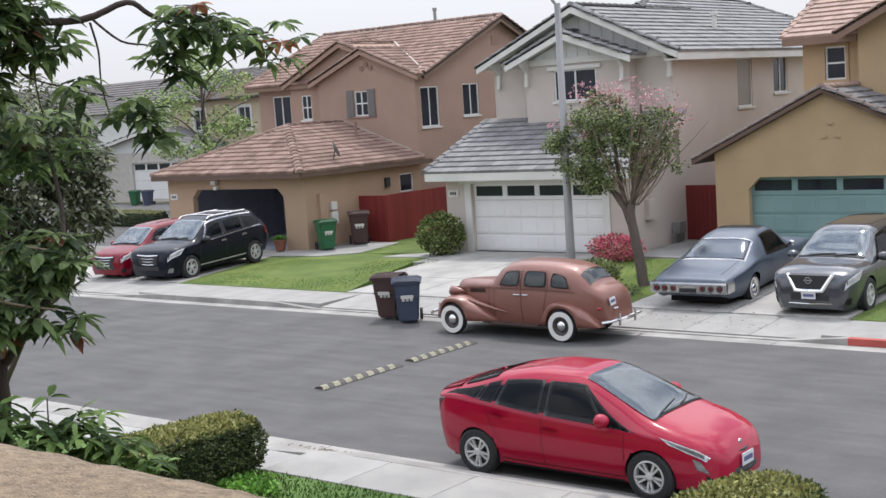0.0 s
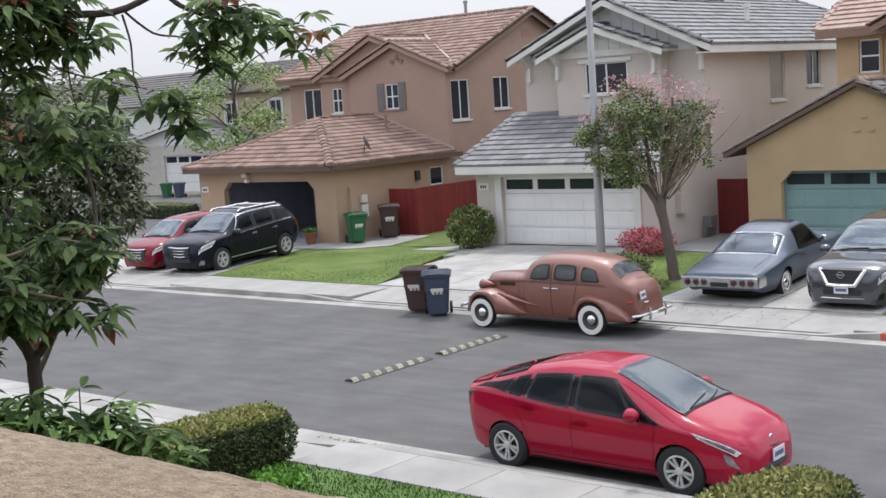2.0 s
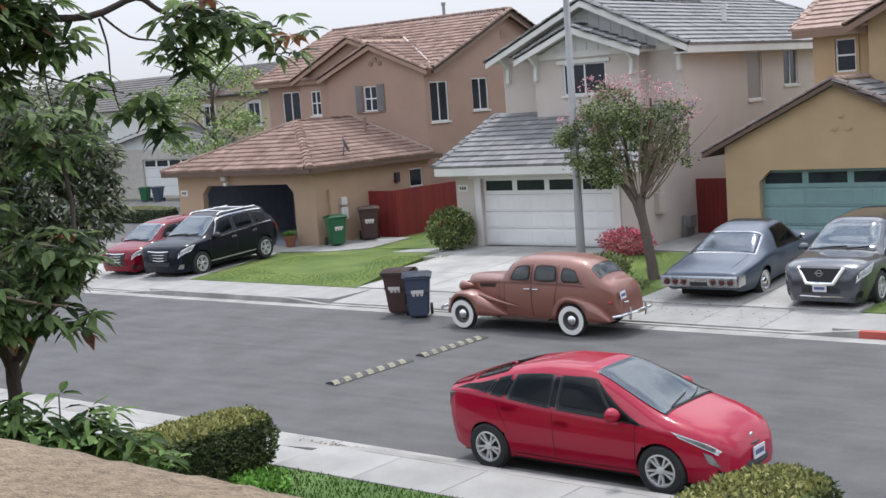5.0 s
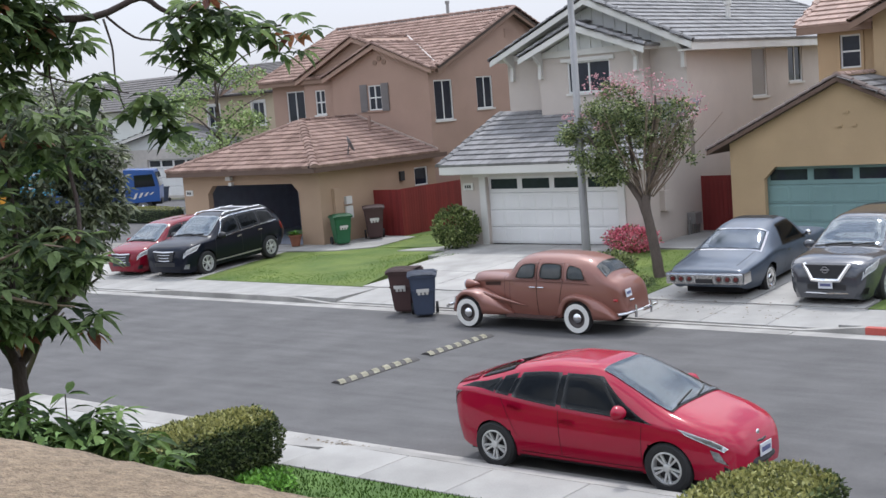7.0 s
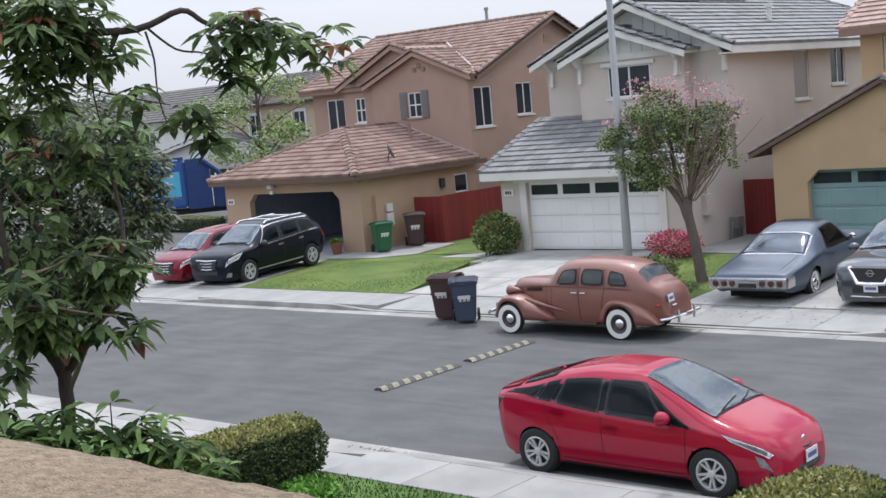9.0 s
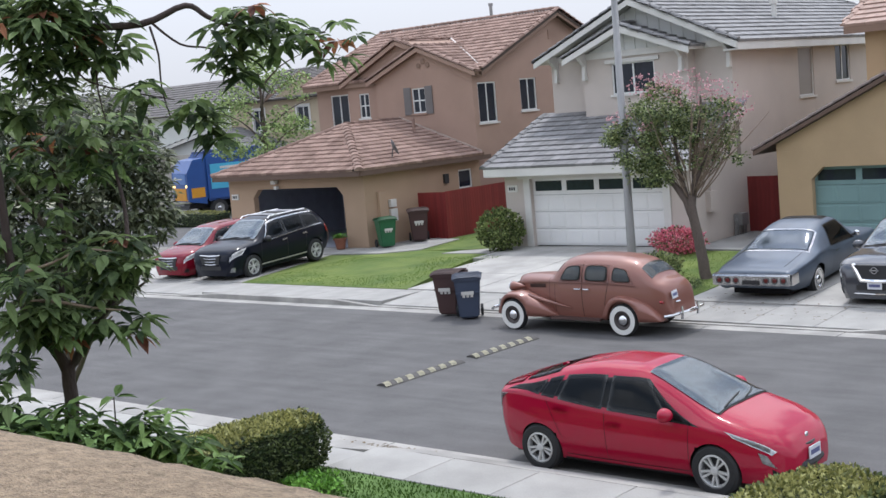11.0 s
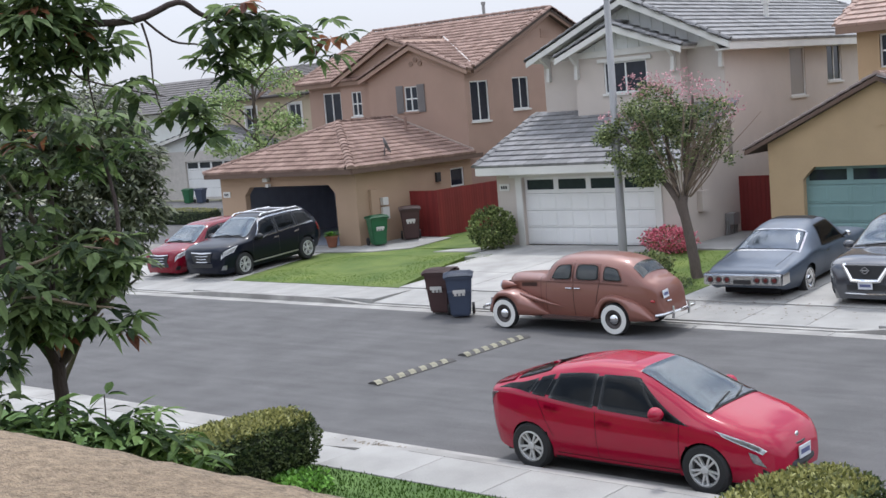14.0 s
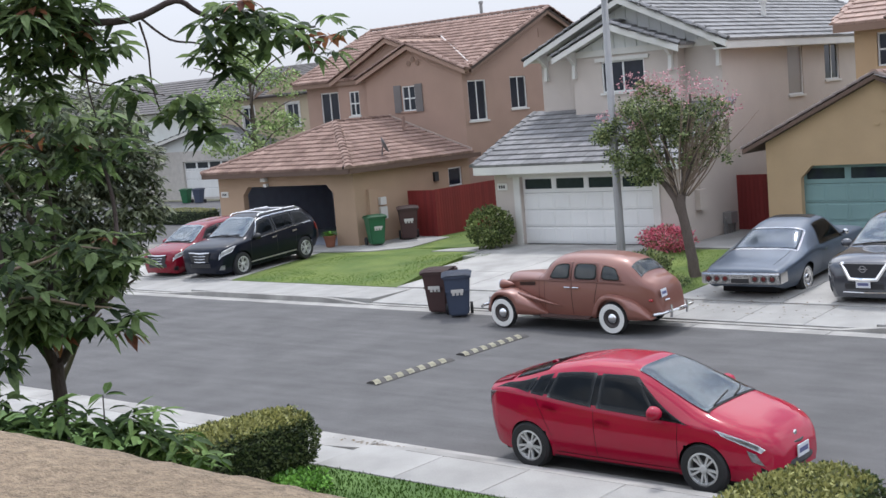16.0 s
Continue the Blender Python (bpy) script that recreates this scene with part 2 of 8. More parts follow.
def build_ground():
    bm = bmesh.new()
    bmesh.ops.create_grid(bm, x_segments=2, y_segments=2, size=3000)
    g = tagged(new("ground", mesh_of(bm, "ground", EARTH)), "dry earth and distant ground to the horizon", "ground", kind="structure")
    g.location.z = -0.15
    bm = bmesh.new()
    box(bm, -140, 70, 0.25, KERB_Y - 0.42, -0.13, 0.0)
    tagged(new("road", mesh_of(bm, "road", ASPHALT)), "worn grey asphalt street with faint streaks", "road", kind="structure")
    bm = bmesh.new()
    box(bm, -140, -31.6, 18.8, 39.5, -0.13, 0.0)
    box(bm, -44, -31.6, 39.5, 90, -0.13, 0.0)
    tagged(new("side_road", mesh_of(bm, "side_road", ASPHALT)), "grey asphalt side street behind a hedge", "road", kind="structure")
    # gutters of concrete on both sides
    for name, y0, y1 in (("gutter_far", KERB_Y - 0.42, KERB_Y), ("gutter_near", -0.26, 0.225)):
        bm = bmesh.new()
        x = -138.0
        while x < 68:
            box(bm, x + 0.01, x + 2.99, y0, y1, -0.13, 0.006)
            x += 3.0
        tagged(new(name, mesh_of(bm, name, KERB)), "pale concrete gutter along the kerb", "gutter", kind="structure")
    # far kerb: full height between the driveways, let down at them
    def kerb(name, y0, y1, full, material, label):
        bm = bmesh.new()
        for x0, x1, h0, h1 in full:
            a = [(x0, y0, -0.13), (x0, y0, h0), (x0, y1, h0), (x0, y1, -0.13)]
            b = [(x1, y0, -0.13), (x1, y0, h1), (x1, y1, h1), (x1, y1, -0.13)]
            va, vb = [bm.verts.new(p) for p in a], [bm.verts.new(p) for p in b]
            bm.faces.new(va)
            bm.faces.new(vb[::-1])
            for i in range(4):
                bm.faces.new((va[i], vb[i], vb[(i + 1) % 4], va[(i + 1) % 4]))
        ob = tagged(new(name, mesh_of(bm, name, material)), label, "kerb", kind="structure")
        return ob
    low, high = 0.025, 0.145
    kerb("kerb_far", KERB_Y, KERB_Y + 0.16, (
        (-140, -34, high, high), (-34, -32.5, high, low), (-32.5, -21.5, low, low), (-21.5, -19.5, low, high), (-19.5, -14.6, high, high),
        (-14.6, -13.0, high, low), (-13.0, -8.6, low, low), (-8.6, -7.2, low, high), (-7.2, -5.6, high, high), (-5.6, -4.4, high, low), (-4.4, 0.1, low, low),
        (0.1, 1.4, low, high)), KERB, "grey concrete kerb let down at the driveways")
    kerb("red_kerb", KERB_Y, KERB_Y + 0.16, ((1.4, 16, high, high),), RED_KERB, "concrete kerb painted faded red")
    kerb("kerb_near", -0.42, -0.26, ((-140, -3.6, low, low), (-3.6, -1.9, low, high), (-1.9, 70, high, high)), KERB, "pale concrete kerb beside the near pavement")
    # pavements, slab by slab
    pave = tagged(new("pavement_far"), "pale concrete pavement in square slabs", "pavement", kind="structure")
    near = tagged(new("pavement_near"), "pale concrete pavement in square slabs", "pavement", kind="structure")
    for parent, y0, y1, x0, x1 in ((pave, KERB_Y + 0.165, WALK_Y, -60, 16), (near, -1.52, -0.425, -24, 18)):
        bm = bmesh.new()
        box(bm, 0.006, 1.514, y0, y1, -0.12, 0.0)
        bmesh.ops.bevel(bm, geom=[e for e in bm.edges if all(v.co.z > -0.01 for v in e.verts)], offset=0.008, segments=1, affect="EDGES")
        me = mesh_of(bm, "slab", CONCRETE)
        x = x0
        while x < x1:
            ob = new("slab", me)
            ob.parent = parent
            drop = 0.0
            if parent is pave:
                for a, b in ((-31, -20.8), (-13.4, -8.2), (-4.6, 0.3)):
                    if a < x + 0.7 < b:
                        drop = 1.0
            if parent is near and x < -3.6:
                ob.matrix_basis = pose(x, y0, 0.145, -6.2) @ pose(0, -y0, 0)
                x += 1.52
                continue
            ob.matrix_basis = pose(x, 0, 0.145) if not drop else pose(x, y1, 0.145, 3.0) @ pose(0, -y1, 0)
            x += 1.52
    # lots behind the far pavement
    bm = bmesh.new()
    for x0, x1 in ((-75, -27.9),):
        sheet(bm, [(x0, WALK_Y), (x1, WALK_Y), (x1, FRONT_Y), (x0, FRONT_Y)], 0.0)
    for x0, x1 in ((-31.5, -17.0), (-17.0, -14.6), (-14.6, 30)):
        sheet(bm, [(x0, FRONT_Y), (x1, FRONT_Y), (x1, 31), (x0, 31)], 0.0, 0.5)
    tagged(new("lot_ground", mesh_of(bm, "lot_ground", SOIL)), "bare brown soil of the house lots", "ground", kind="structure")
    lawns = (("lawn", [(-20.6, WALK_Y), (-13.5, WALK_Y), (-14.3, 14.3), (-14.9, 16.5), (-14.95, 17.38), (-17.4, 17.8), (-17.1, 18.4), (-18.9, 18.45), (-20.0, 17.55), (-22.25, 17.15), (-21.2, 14.2)], "mown green lawn with dry yellow spots"),
             ("lawn", [(-17.1, 18.4), (-15.12, 18.4), (-15.12, 26), (-20.15, 26), (-20.15, 21.3), (-19.4, 21.2), (-18.9, 18.45)], "strip of green grass beside the red fence"),
             ("lawn", [(-9.0, WALK_Y), (-4.75, WALK_Y), (-4.75, 18.2), (-8.0, 18.2), (-9.0, 17.4)], "rough grass plot round a street tree"),
             ("lawn", [(0.75, WALK_Y), (14, WALK_Y), (14, 19.4), (0.75, 19.4)], "mown green lawn beside a driveway"))
    for name, poly, label in lawns:
        bm = bmesh.new()
        sheet(bm, poly, 0.02, 0.2)
        tagged(new(name, mesh_of(bm, name, LAWN)), label, "lawn", kind="structure")
    bm = bmesh.new()
    box(bm, -60, 25, -14, -1.53, -0.12, 0.13)
    tagged(new("near_lawn", mesh_of(bm, "near_lawn", mat("near_lawn", (0.036, 0.085, 0.014), 0.95, var=0.4, scale=1.5, fine=45, bump=0.9, hue2=(0.10, 0.17, 0.04)))), "bright green lawn behind the near pavement", "lawn", kind="structure")
    # driveways in concrete panels
    for label, panels in (
        ("concrete driveway before an open garage", ((-27.9, -24.2, WALK_Y, 15.3), (-24.2, -20.6, WALK_Y, 15.3, -21.5), (-27.9, -24.2, 15.3, 18.75), (-24.2, -21.5, 15.3, 18.75, -22.4))),
        ("wide pale concrete driveway", ((-13.5, -11.3, WALK_Y, 14.3), (-11.3, -9.05, WALK_Y, 14.3), (-14.3, -11.3, 14.3, 16.5), (-11.3, -9.05, 14.3, 16.5), (-14.9, -11.3, 16.5, 18.68), (-11.3, -8.4, 16.5, 18.68))),
        ("concrete driveway with an oil-darkened panel", ((-4.7, -2.0, WALK_Y, 15.6), (-2.0, 0.7, WALK_Y, 15.6), (-4.7, -2.0, 15.6, 20.0), (-2.0, 0.7, 15.6, 20.0)))):
        d = tagged(new("driveway"), label, "driveway", kind="structure")
        for x0, x1, y0, y1, *far in panels:
            bm = bmesh.new()
            x2 = far[0] if far else x1
            sheet(bm, [(x0 + 0.012, y0 + 0.012), (x1 - 0.012, y0 + 0.012), (x2 - 0.012, y1 - 0.012), (x0 + 0.012, y1 - 0.012)], 0.03)
            part("concrete_panel", bm, DRIVE, d)
    for poly, label in (([(-22.4, 17.2), (-20.0, 17.6), (-18.9, 18.5), (-19.4, 21.2), (-21.55, 21.4), (-21.55, 18.7), (-22.4, 18.7)], "narrow concrete path beside the garage"),
                        ([(-17.3, 17.8), (-14.95, 17.4), (-14.95, 18.4), (-17.0, 18.35)], "pale concrete stepping slab in the grass"),
                        ([(-8.3, 18.3), (-4.75, 18.3), (-6.3, 22.2), (-8.3, 22.2)], "concrete side path before a red gate")):
        bm = bmesh.new()
        sheet(bm, poly, 0.045)
        tagged(new("path", mesh_of(bm, "path", CONCRETE)), label, "path", kind="structure")


build_ground()

# ---- houses ----


def wall(parent, name, m, length, height, thick, holes, material, z0=0.0, label=""):
    """An upright wall in the local x-z plane, its outer face at y = 0, with holes (u0, u1, v0, v1) cut through."""
    us = sorted({0.0, length, *[h[0] for h in holes], *[h[1] for h in holes]})
    vs = sorted({z0, height, *[h[2] for h in holes], *[h[3] for h in holes]})
    bm = bmesh.new()
    made = {}

    def vert(i, j, d):
        if (i, j, d) not in made:
            made[i, j, d] = bm.verts.new(m @ Vector((us[i], thick * d, vs[j])))
        return made[i, j, d]

    def solid(i, j):
        if not (0 <= i < len(us) - 1 and 0 <= j < len(vs) - 1):
            return False
        cu, cv = (us[i] + us[i + 1]) / 2, (vs[j] + vs[j + 1]) / 2
        return not any(h[0] < cu < h[1] and h[2] < cv < h[3] for h in holes)
    for i in range(len(us) - 1):
        for j in range(len(vs) - 1):
            if not solid(i, j):
                continue
            for d in (0, 1):
                bm.faces.new((vert(i, j, d), vert(i + 1, j, d), vert(i + 1, j + 1, d), vert(i, j + 1, d)))
            for di, dj, a, b in ((-1, 0, (i, j), (i, j + 1)), (1, 0, (i + 1, j), (i + 1, j + 1)), (0, -1, (i, j), (i + 1, j)), (0, 1, (i, j + 1), (i + 1, j + 1))):
                if not solid(i + di, j + dj):
                    bm.faces.new((vert(*a, 0), vert(*b, 0), vert(*b, 1), vert(*a, 1)))
    return part(name, bm, material, parent, label)


def window(parent, m, w, h, bars=1, cross=False, surround=0.0, glass_mat=None, sur_mat=None, sill=True, label=""):
    """A framed window in the local x-z plane, its wall's outer face at y = 0; the lower left corner is at the origin."""
    win = new("window")
    win.parent = parent
    win.matrix_basis = m
    if label:
        win["label"] = label
    f = 0.05
    bm = bmesh.new()
    for a in ((0, f, 0, h), (w - f, w, 0, h), (f, w - f, 0, f), (f, w - f, h - f, h)):
        box(bm, a[0], a[1], 0.03, 0.10, a[2], a[3])
    for i in range(bars):
        c = w * (i + 1) / (bars + 1)
        box(bm, c - 0.025, c + 0.025, 0.035, 0.09, f, h - f)
    if cross:
        box(bm, f, w - f, 0.037, 0.088, h / 2 - 0.025, h / 2 + 0.025)
    part("frame", bm, WIN_FRAME, win)
    n = bars + 1
    for i in range(n):
        bm = bmesh.new()
        box(bm, f + (w - 2 * f) * i / n + 0.003, f + (w - 2 * f) * (i + 1) / n - 0.003, 0.06 + 0.012 * (i % 2), 0.075 + 0.012 * (i % 2), f, h - f)
        part("pane", bm, glass_mat or WIN_GLASS, win)
    if surround:
        s = surround
        bm = bmesh.new()
        for a in ((-s, 0, -s, h + s), (w, w + s, -s, h + s), (0, w, h, h + s), (0, w, -s, 0)):
            box(bm, a[0], a[1], -0.04, 0.028, a[2], a[3])
        part("surround", bm, sur_mat or STUCCO_BROWN, win)
    elif sill:
        bm = bmesh.new()
        box(bm, -0.06, w + 0.06, -0.06, 0.028, -0.07, 0.0)
        part("sill", bm, sur_mat or TRIM_GREY, win)
    return win


TILE_MESH = {}


def tile_mesh(kind, w, ln, material):
    key = (kind, w, ln, material.name)
    if key in TILE_MESH:
        return TILE_MESH[key]
    if kind == "flat":
        prof = [(-w / 2 + 0.004, 0.030), (w / 2 - 0.004, 0.030)]
    else:
        prof = [(-w / 2 + 0.004, 0.026), (-w * 0.30, 0.064), (-w * 0.08, 0.030), (w * 0.08, 0.030), (w * 0.30, 0.064), (w / 2 - 0.004, 0.026)]
    verts, faces = [], []
    n = len(prof)
    for v, lift in ((-0.05, 0.058), (ln, 0.002)):
        for u, z in prof:
            verts.append((u, v, z + lift))
    for u, z in prof:
        verts.append((u, -0.05, 0.0))
    for i in range(n - 1):
        faces.append((i, i + 1, n + i + 1, n + i))
        faces.append((i + 1, i, 2 * n + i, 2 * n + i + 1))
    me = bpy.data.meshes.new("roof_tile")
    me.from_pydata(verts, [], faces)
    me.materials.append(material)
    TILE_MESH[key] = (me, verts, faces)
    return TILE_MESH[key]


def inside(poly, u, v):
    c = False
    for (x0, y0), (x1, y1) in zip(poly, poly[1:] + poly[:1]):
        if (y0 > v) != (y1 > v) and u < (x1 - x0) * (v - y0) / (y1 - y0) + x0:
            c = not c
    return c


def roof_plane(parent, poly3, material, kind="flat", singles=False, w=0.33, gauge=0.36, thick=0.10, eave=0, deck=None):
    """A sloping roof surface: a deck and its tiles in courses. poly3: corners; the edge from corner eave to the next one is the eave."""
    P = [Vector(p) for p in poly3]
    o = P[eave]
    u = (P[(eave + 1) % len(P)] - o).normalized()
    n = None
    for q in P:
        c = u.cross(q - o)
        if c.length > 0.2:
            n = c.normalized()
            break
    if n.z < 0:
        n = -n
    v = n.cross(u)
    uv = [((q - o).dot(u), (q - o).dot(v)) for q in P]
    bm = bmesh.new()
    prism(bm, P, -n * thick)
    part("roof_deck", bm, deck or UNDERLAY, parent)
    m = Matrix(((u.x, v.x, n.x, o.x), (u.y, v.y, n.y, o.y), (u.z, v.z, n.z, o.z), (0, 0, 0, 1)))
    me, verts, faces = tile_mesh(kind, w, gauge + 0.05, material)
    umin, umax, vmax = min(a for a, b in uv), max(a for a, b in uv), max(b for a, b in uv)
    vv, ff = [], []
    k = 0
    row = 0
    y = 0.0
    while y < vmax - 0.08:
        x = umin + w / 2 - (w / 2 if row % 2 and kind == "flat" else 0)
        while x < umax + w / 2:
            xx = x
            if inside(uv, xx, y + gauge * 0.45):
                jit = pose(xx, y, random.uniform(0, 0.006), random.uniform(-0.4, 0.4), 0, random.uniform(-0.5, 0.5))
                if singles and k < 300:
                    ob = new("roof_tile", me)
                    ob.parent = parent
                    ob.matrix_basis = m @ jit
                else:
                    b = len(vv)
                    mj = m @ jit
                    vv += [mj @ Vector(p) for p in verts]
                    ff += [tuple(b + i for i in f) for f in faces]
                k += 1
            x += w
        y += gauge
        row += 1
    if vv:
        me2 = bpy.data.meshes.new("roof_tiles")
        me2.from_pydata(vv, [], ff)
        me2.materials.append(material)
        ob = tagged(new("roof_tiles", me2), kind="stuff")
        ob.parent = parent


def ridge(parent, a, b, material, r=0.12, step=0.38):
    """Half-round cap tiles along a ridge or hip."""
    a, b = Vector(a), Vector(b)
    d = (b - a).normalized()
    side = d.cross(Vector((0, 0, 1))).normalized()
    up = side.cross(d)
    n = max(1, int((b - a).length / step))
    ln = (b - a).length / n
    bm = bmesh.new()
    rings = []
    for x, rr, off in ((-0.03, r * 1.08, 0.03), (ln + 0.03, r * 0.92, 0.012)):
        rings.append([bm.verts.new((x, math.cos(t) * rr, off - 0.02 + math.sin(t) * rr * 0.8)) for t in [math.pi * k / 6 for k in range(7)]])
    for k in range(6):
        bm.faces.new((rings[0][k], rings[0][k + 1], rings[1][k + 1], rings[1][k]))
    bm.faces.new(rings[0])
    bm.faces.new(rings[1][::-1])
    me = mesh_of(bm, "ridge_tile", material)
    for i in range(n):
        p = a + d * (ln * i)
        ob = new("ridge_tile", me)
        ob.parent = parent
        ob.matrix_basis = Matrix(((d.x, side.x, up.x, p.x), (d.y, side.y, up.y, p.y), (d.z, side.z, up.z, p.z), (0, 0, 0, 1)))


def board(parent, a, b, h, t, material, name="fascia", out=(0, -1, 0)):
    """A board from a to b that hangs h down from that line, t thick towards out."""
    a, b, o = Vector(a), Vector(b), Vector(out) * t
    bm = bmesh.new()
    prism(bm, [a, b, b - Vector((0, 0, h)), a - Vector((0, 0, h))], o)
    part(name, bm, material, parent)


def gable_wall(parent, pts, thick, material, axis="y", name="gable_wall"):
    bm = bmesh.new()
    prism(bm, pts, (0, thick, 0) if axis == "y" else (-thick, 0, 0))
    part(name, bm, material, parent)


def garage_door(parent, m, w, h, material, rows=4, cols=4, windows=True):
    d = new("garage_door")
    d.parent = parent
    d.matrix_basis = m
    rh = h / rows
    for r in range(rows):
        bm = bmesh.new()
        if windows and r == rows - 1:
            cw = w / cols
            bm.free()
            wall(d, "door_panel", Matrix(), w, (r + 1) * rh, 0.05, [(c * cw + 0.09, (c + 1) * cw - 0.09, r * rh + 0.13, (r + 1) * rh - 0.09) for c in range(cols)], material, r * rh + 0.006)
            continue
        else:
            za, zb, nc = r * rh + 0.006, (r + 1) * rh - 0.006, cols * 2
            top = [[bm.verts.new((w * c / nc, y, q)) for c in range(nc + 1)] for y in (0, 0.05) for q in (za, zb)]
            front = []
            for c in range(nc):
                front.append(bm.faces.new((top[0][c], top[0][c + 1], top[1][c + 1], top[1][c])))
                bm.faces.new((top[2][c], top[3][c], top[3][c + 1], top[2][c + 1]))
                bm.faces.new((top[0][c], top[2][c], top[2][c + 1], top[0][c + 1]))
                bm.faces.new((top[1][c], top[1][c + 1], top[3][c + 1], top[3][c]))
            for c in (0, nc):
                bm.faces.new((top[0][c], top[1][c], top[3][c], top[2][c]))
            bmesh.ops.recalc_face_normals(bm, faces=bm.faces)
            bmesh.ops.inset_individual(bm, faces=front, thickness=0.06, depth=-0.0)
            bmesh.ops.inset_individual(bm, faces=front, thickness=0.02, depth=0.012)
        part("door_panel", bm, material, d)
    if windows:
        cw = w / cols
        for c in range(cols):
            bm = bmesh.new()
            box(bm, c * cw + 0.085, (c + 1) * cw - 0.085, 0.02, 0.035, (rows - 1) * rh + 0.12, rows * rh - 0.085)
            part("pane", bm, WIN_GLASS, d)
    bm = bmesh.new()
    box(bm, -0.1, w + 0.1, 0.06, 0.09, 0, h)
    part("backing", bm, DARK, d)
    return d


XM = Matrix()  # walls that face the street
def facing_x(x, y, z):
    """Pose of a wall that faces along +x; its local x runs away from the street."""
    return Matrix.Translation((x, y, z)) @ Matrix(((0, -1, 0, 0), (1, 0, 0, 0), (0, 0, 1, 0), (0, 0, 0, 1)))


def lantern(parent, x, y, z):
    bm = bmesh.new()
    box(bm, x - 0.02, x + 0.10, y - 0.12, y + 0.12, z - 0.18, z + 0.18)
    part("wall_lantern", bm, BLACK, parent)


def number_plaque(parent, x, y, z):
    bm = bmesh.new()
    box(bm, x - 0.20, x + 0.20, y - 0.04, y, z - 0.11, z + 0.11)
    p = part("number_plaque", bm, TRIM_WHITE, parent, "pale number plaque with dark bars")
    bm = bmesh.new()
    for i in range(3):
        box(bm, x - 0.13 + i * 0.09, x - 0.07 + i * 0.09, y - 0.046, y - 0.04, z - 0.05, z + 0.05)
    part("bar", bm, BLACK, p)


def house_brown():
    H = thing("house", label="brown stucco two-storey house with an open garage and brown tile roof", category="house")
    R, F, G = -21.6, 18.75, 25.3
    z = pad_z(R)
    # garage
    wall(H, "wall", Matrix.Translation((-29.1, F, 0)), 7.5, 3.0, 0.25, [(1.42, 6.42, z, 2.52)], STUCCO_TAN, -0.1)
    for x, s in ((-27.68, 1), (-22.68, -1)):
        bm = bmesh.new()
        prism(bm, [(x, F + 0.002, 2.52), (x + s * 0.32, F + 0.002, 2.52), (x, F + 0.002, 2.20)], (0, 0.24, 0))
        part("opening_corner", bm, STUCCO_TAN, H)
    wall(H, "wall", facing_x(R, F + 0.25, 0), G - F - 0.25, 3.0, 0.25, [(5.0, 5.8, 1.88, 2.6)], STUCCO_TAN, -0.1)
    window(H, facing_x(R, F + 5.25, 1.88), 0.8, 0.72, 0, sur_mat=TRIM_BROWN)
    wall(H, "wall", Matrix.Translation((-28.85, F + 0.25, 0)) @ pose(0, 0, 0, 0, 0, 90), G - F - 0.25, 3.0, 0.25, [], STUCCO_TAN, -0.1)
    bm = bmesh.new()
    box(bm, -28.8, -21.9, 24.6, 24.7, z, 3.0)
    box(bm, -28.8, -21.9, F + 0.3, 24.6, z - 0.02, z + 0.01)
    box(bm, -28.8, -21.9, F + 0.3, 24.6, 2.75, 2.8)
    box(bm, -28.84, -28.76, F + 0.3, 24.6, z, 2.75)
    box(bm, -21.94, -21.87, F + 0.3, 24.6, z, 2.75)
    part("garage_interior", bm, mat("garage_inside", (0.33, 0.35, 0.41), 0.9), H)
    e, ez = 0.45, 3.10
    c = [(-29.5, F - e, ez), (-21.3, F - e, ez), (-21.3, G, ez), (-25.62, G, 4.68), (-25.62, 22.1, 4.68), (-29.5, G, ez)]
    roof_plane(H, [c[0], c[1], c[4]], TILE_BROWN, "roll")
    roof_plane(H, [c[1], c[2], c[3], c[4]], TILE_BROWN, "roll", singles=True)
    roof_plane(H, [c[5], c[0], c[4], c[3]], TILE_BROWN, "roll")
    ridge(H, c[1], c[4], TILE_BROWN, 0.17)
    ridge(H, c[0], c[4], TILE_BROWN, 0.17)
    ridge(H, c[4], c[3], TILE_BROWN, 0.17)
    board(H, (-29.5, F - e, ez - 0.02), (-21.3, F - e, ez - 0.02), 0.17, 0.04, TRIM_DARK)
    board(H, (-21.3, F - e, ez - 0.02), (-21.3, G + 0.4, ez - 0.02), 0.17, 0.04, TRIM_DARK, out=(1, 0, 0))
    bm = bmesh.new()
    box(bm, -29.45, -21.62, F - e, F, ez - 0.19, ez - 0.14)
    box(bm, -21.6, -21.3, F, G, ez - 0.19, ez - 0.14)
    part("soffit", bm, TRIM_BROWN, H)
    board(H, (-25.62, G - 0.03, 4.84), (-21.35, G - 0.03, 3.28), 0.12, 0.04, mat("flashing", (0.42, 0.33, 0.28), 0.6), "flashing")
    # upper storey
    holes = [(0.85, 1.95, 4.62, 5.98)]
    wall(H, "wall", Matrix.Translation((-31.1, 25.9, 0)), 3.1, 6.35, 0.25, holes, STUCCO_BROWN, 2.6)
    window(H, Matrix.Translation((-30.25, 25.9, 4.62)), 1.1, 1.36, 1)
    wall(H, "wall", Matrix.Translation((-28.8, 25.6, 0)), 2.2, 6.35, 0.25, [(0.6, 1.2, 4.89, 5.93)], STUCCO_BROWN, 2.6)
    window(H, Matrix.Translation((-28.2, 25.6, 4.89)), 0.6, 1.04, 1, True)
